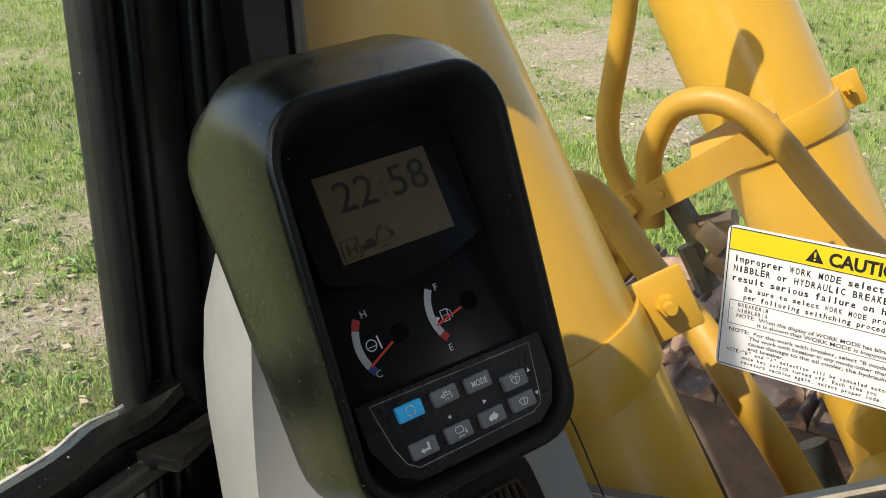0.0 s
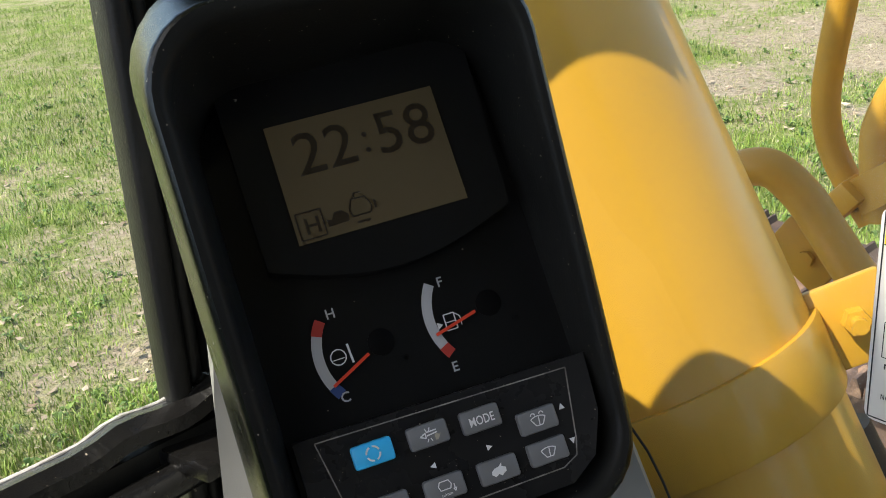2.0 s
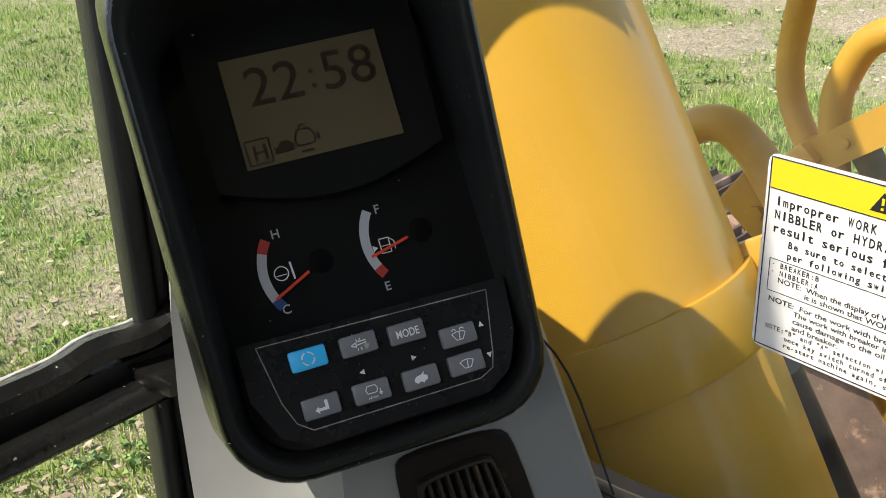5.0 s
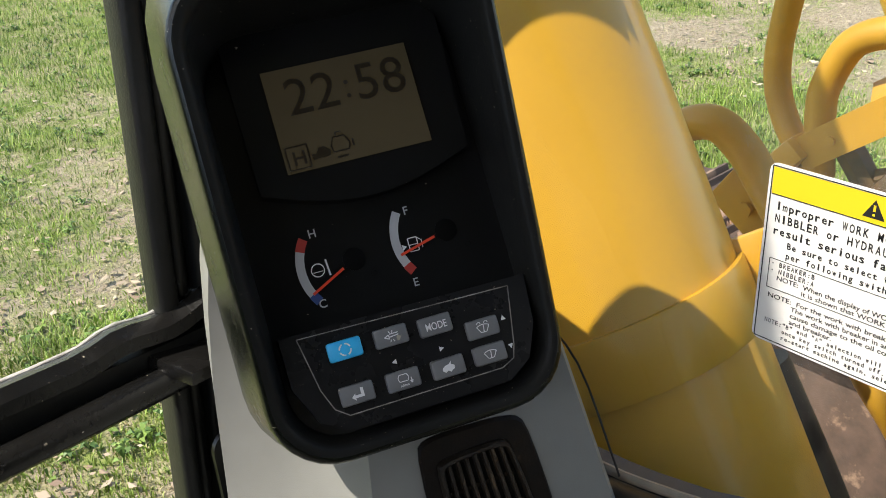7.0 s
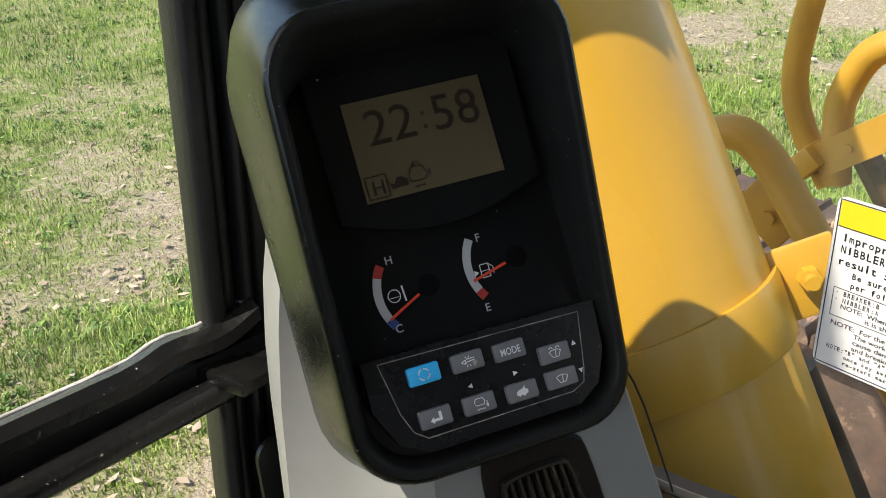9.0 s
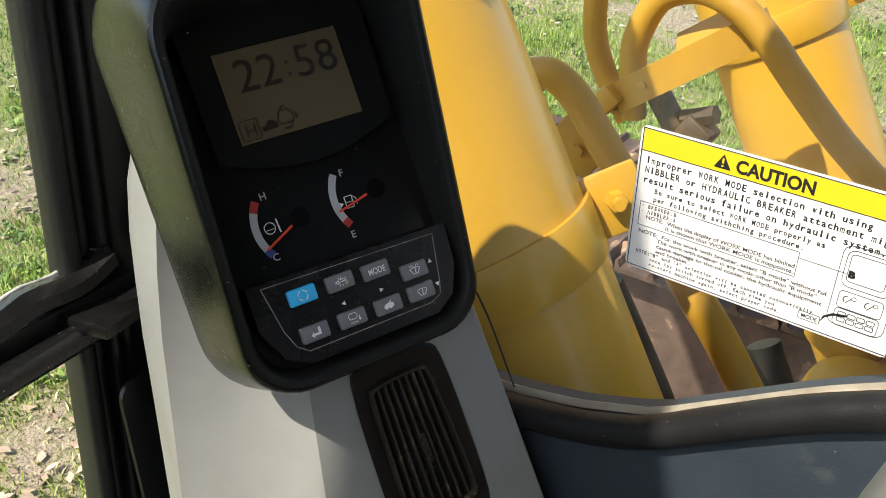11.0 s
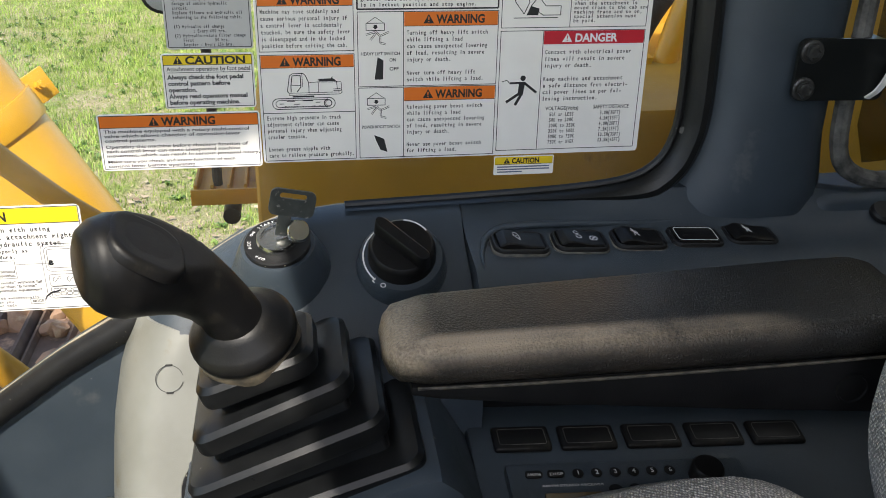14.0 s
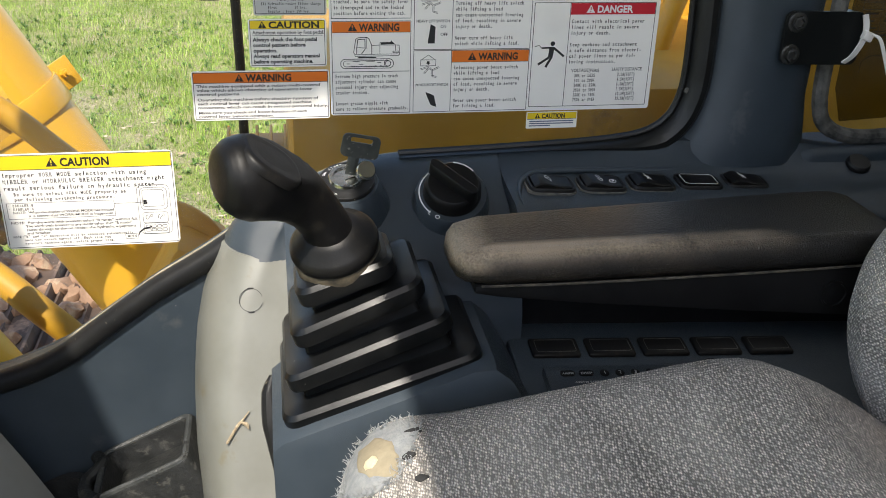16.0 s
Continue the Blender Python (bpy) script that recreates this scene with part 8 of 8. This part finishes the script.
pipe([(0.95, 0.35, 0.36), (0.97, 0.27, 0.20), (0.97, 0.22, 0.08), (0.99, 0.17, -0.12)], 0.022, "black rubber hydraulic hose, dusty", "black", "hydraulic_hose")
pipe([(1.17, 0.22, 0.20), (1.15, 0.16, 0.10), (1.10, 0.07, -0.1)], 0.022, "black rubber hydraulic hose, dusty", "black", "hydraulic_hose")

stay = thing("pipe_bracket", (1.35, 0.45, 0.45), "yellow steel bracket holding the pipes", "bracket")
bm = bmesh.new()
P0, P1, P2 = Vector((1.400, 0.575, 0.372)), Vector((1.400, 0.478, 0.446)), Vector((1.44, 0.372, 0.522))
up_ = Vector((0, 0.55, 0.83)) * 0.024
thick = Vector((0.006, 0, 0))
loft(bm, [[p + up_ - thick, p + up_ + thick, p - up_ + thick, p - up_ - thick] for p in (P0, P0.lerp(P1, 0.5), P1, P1.lerp(P2, 0.5), P2)], True, True)
part("plate", bm, M["yelworn"], stay)
bm = bmesh.new()
loft(bm, [[p + Vector((0.006, 0, 0)), p + Vector((0.05, 0.02, 0.01)), p + Vector((0.05, 0.02, 0.006)), p + Vector((0.006, 0, -0.004))] for p in (P1 + up_, P2 + up_)], True, True)
part("flange", bm, M["yelworn"], stay)
bm = bmesh.new()
rbox(bm, pose(1.402, 0.590, 0.366, 40, 0, 0), (0.05, 0.035, 0.055), 0.004)
part("pipe_clamp", bm, M["yelworn"], stay)
bm = bmesh.new()
turned(bm, P0.lerp(P1, 0.45) - thick, (-1, 0, 0), [(0.007, 0), (0.007, 0.004), (0.0, 0.005)], 12)
part("bolt", bm, M["yelworn"], stay)

stay = thing("pipe_bracket", (1.12, 0.48, 0.40), "yellow steel tab beside the near cylinder", "bracket")
bm = bmesh.new()
rbox(bm, pose(1.126, 0.492, 0.419, 35, 0, 0), (0.012, 0.075, 0.055), 0.004)
part("plate", bm, M["yelworn"], stay)
bm = bmesh.new()
turned(bm, (1.118, 0.485, 0.419), (-1, 0, 0), [(0.009, 0), (0.009, 0.005), (0.0, 0.006)], 6)
part("bolt", bm, M["yelworn"], stay)

valve = thing("valve_block", (1.44, 0.457, 0.310), "greasy brown hydraulic fittings", "valve")
bm = bmesh.new()
rod(bm, (1.44, 0.532, 0.390), (1.44, 0.482, 0.325), 0.021, seg=8)
rbox(bm, pose(1.44, 0.452, 0.335, 30, 10, 0), (0.05, 0.05, 0.04), 0.006)
rbox(bm, pose(1.44, 0.442, 0.295, 30, 0, 10), (0.05, 0.045, 0.03), 0.005)
part("body", bm, M["greasy"], valve)
bm = bmesh.new()
rod(bm, (1.44, 0.497, 0.310), (1.44, 0.457, 0.240), 0.020, seg=6)
rod(bm, (1.44, 0.477, 0.350), (1.44, 0.427, 0.370), 0.016, seg=6)
part("nut", bm, M["greasy"], valve)

boss = thing("cylinder_foot", (1.35, 0.11, 0.08), "worn yellow cylinder foot boss", "cylinder foot")
bm = bmesh.new()
turned(bm, (1.24, 0.105, 0.065), (1, 0, 0), [(0.035, 0.0), (0.072, 0.004), (0.080, 0.02), (0.080, 0.06), (0.070, 0.065), (0.070, 0.24)], 40)
part("hub", bm, M["yelworn"], boss)
bm = bmesh.new()
rbox(bm, pose(1.40, 0.12, 0.20, 30, 0, 0), (0.20, 0.10, 0.20), 0.02)
part("web", bm, M["yelworn"], boss)
bm = bmesh.new()
turned(bm, (1.225, 0.105, 0.065), (1, 0, 0), [(0.012, 0.0), (0.030, 0.002), (0.030, 0.02)], 24)
part("pin", bm, M["greasy"], boss)

# superstructure deck beside the boom
deck = thing("machine_deck", (1.5, -0.7, 0.2), "yellow machine deck and engine cover with black stains", "machine body")
bm = bmesh.new()
rbox(bm, pose(1.36, -0.80, 0.20), (0.62, 1.42, 0.90), 0.015)
part("deck_box", bm, M["yelworn"], deck)
bm = bmesh.new()
rbox(bm, pose(1.72, -1.06, 0.62), (0.30, 1.36, 0.60), 0.03)
part("engine_cover", bm, M["yelworn"], deck)
for y0, z0, y1, z1 in ((-0.235, 0.44, -0.31, 0.56), (-0.62, 0.44, -0.69, 0.66)):
    bm = bmesh.new()
    loft(bm, [[(1.28, y + 0.016, z), (1.31, y + 0.016, z), (1.31, y - 0.016, z), (1.28, y - 0.016, z)] for y, z in ((y0, z0), (y1, z1))], True, True)
    part("brace", bm, M["yellow"], deck)
bm = bmesh.new()
tube(bm, [(1.30, -0.70, 0.42), (1.30, -0.715, 0.55), (1.30, -0.735, 0.66), (1.33, -0.78, 0.76), (1.4, -0.86, 0.83)], 0.020, 14, 6)
part("guard_pipe", bm, M["yellow"], deck)
bm = bmesh.new()
tube(bm, [(1.38, -0.67, 0.52), (1.38, -0.70, 0.64), (1.38, -0.75, 0.74), (1.42, -0.85, 0.80)], 0.022, 12, 6)
part("black_hose", bm, M["black"], deck)
bm = bmesh.new()
rbox(bm, pose(0.98, -1.05, 0.55), (0.18, 0.62, 0.70), 0.02)
part("rear_cover", bm, M["yelworn"], deck)

step = thing("service_step", (1.36, -0.03, 0.44), "yellow slatted service step", "step")
bm = bmesh.new()
rbox(bm, pose(1.40, -0.033, 0.442), (0.22, 0.112, 0.006), 0.001)
rbox(bm, pose(1.292, -0.033, 0.448), (0.006, 0.115, 0.026), 0.001)
part("tray", bm, M["yelworn"], step)
for i in range(5):
    bm = bmesh.new()
    rbox(bm, pose(1.40, 0.018 - 0.026 * i, 0.455), (0.20, 0.005, 0.020), 0.001)
    part("slat", bm, M["yelworn"], step)
bm = bmesh.new()
rbox(bm, pose(1.40, -0.16, 0.36), (0.20, 0.14, 0.22), 0.008)
part("support", bm, M["yelworn"], step)
bm = bmesh.new()
rod(bm, (1.30, -0.035, 0.410), (1.42, -0.035, 0.410), 0.014, seg=16)
part("rubber_stop", bm, M["black"], step)

mir = thing("side_mirror", (1.30, 0.0, 0.76), "white-backed side mirror with a black rim on a black stalk", "mirror")
bm = bmesh.new()
prism(bm, frame_of((1.30, 0.023, 0.835), (0, -1, 0), (0, 0, 1)), rounded(0.085, 0.20, 0.03, 5), 0.012)
part("rim", bm, M["black"], mir)
bm = bmesh.new()
prism(bm, frame_of((1.287, 0.023, 0.835), (0, -1, 0), (0, 0, 1)), rounded(0.075, 0.19, 0.026, 5), 0.002)
part("glass", bm, M["mirror"], mir)
bm = bmesh.new()
tube(bm, [(1.315, -0.016, 0.46), (1.315, -0.017, 0.62), (1.315, -0.016, 0.70), (1.315, -0.014, 0.92)], 0.008, 10, 3)
part("stalk", bm, M["black"], mir)

set_letters()
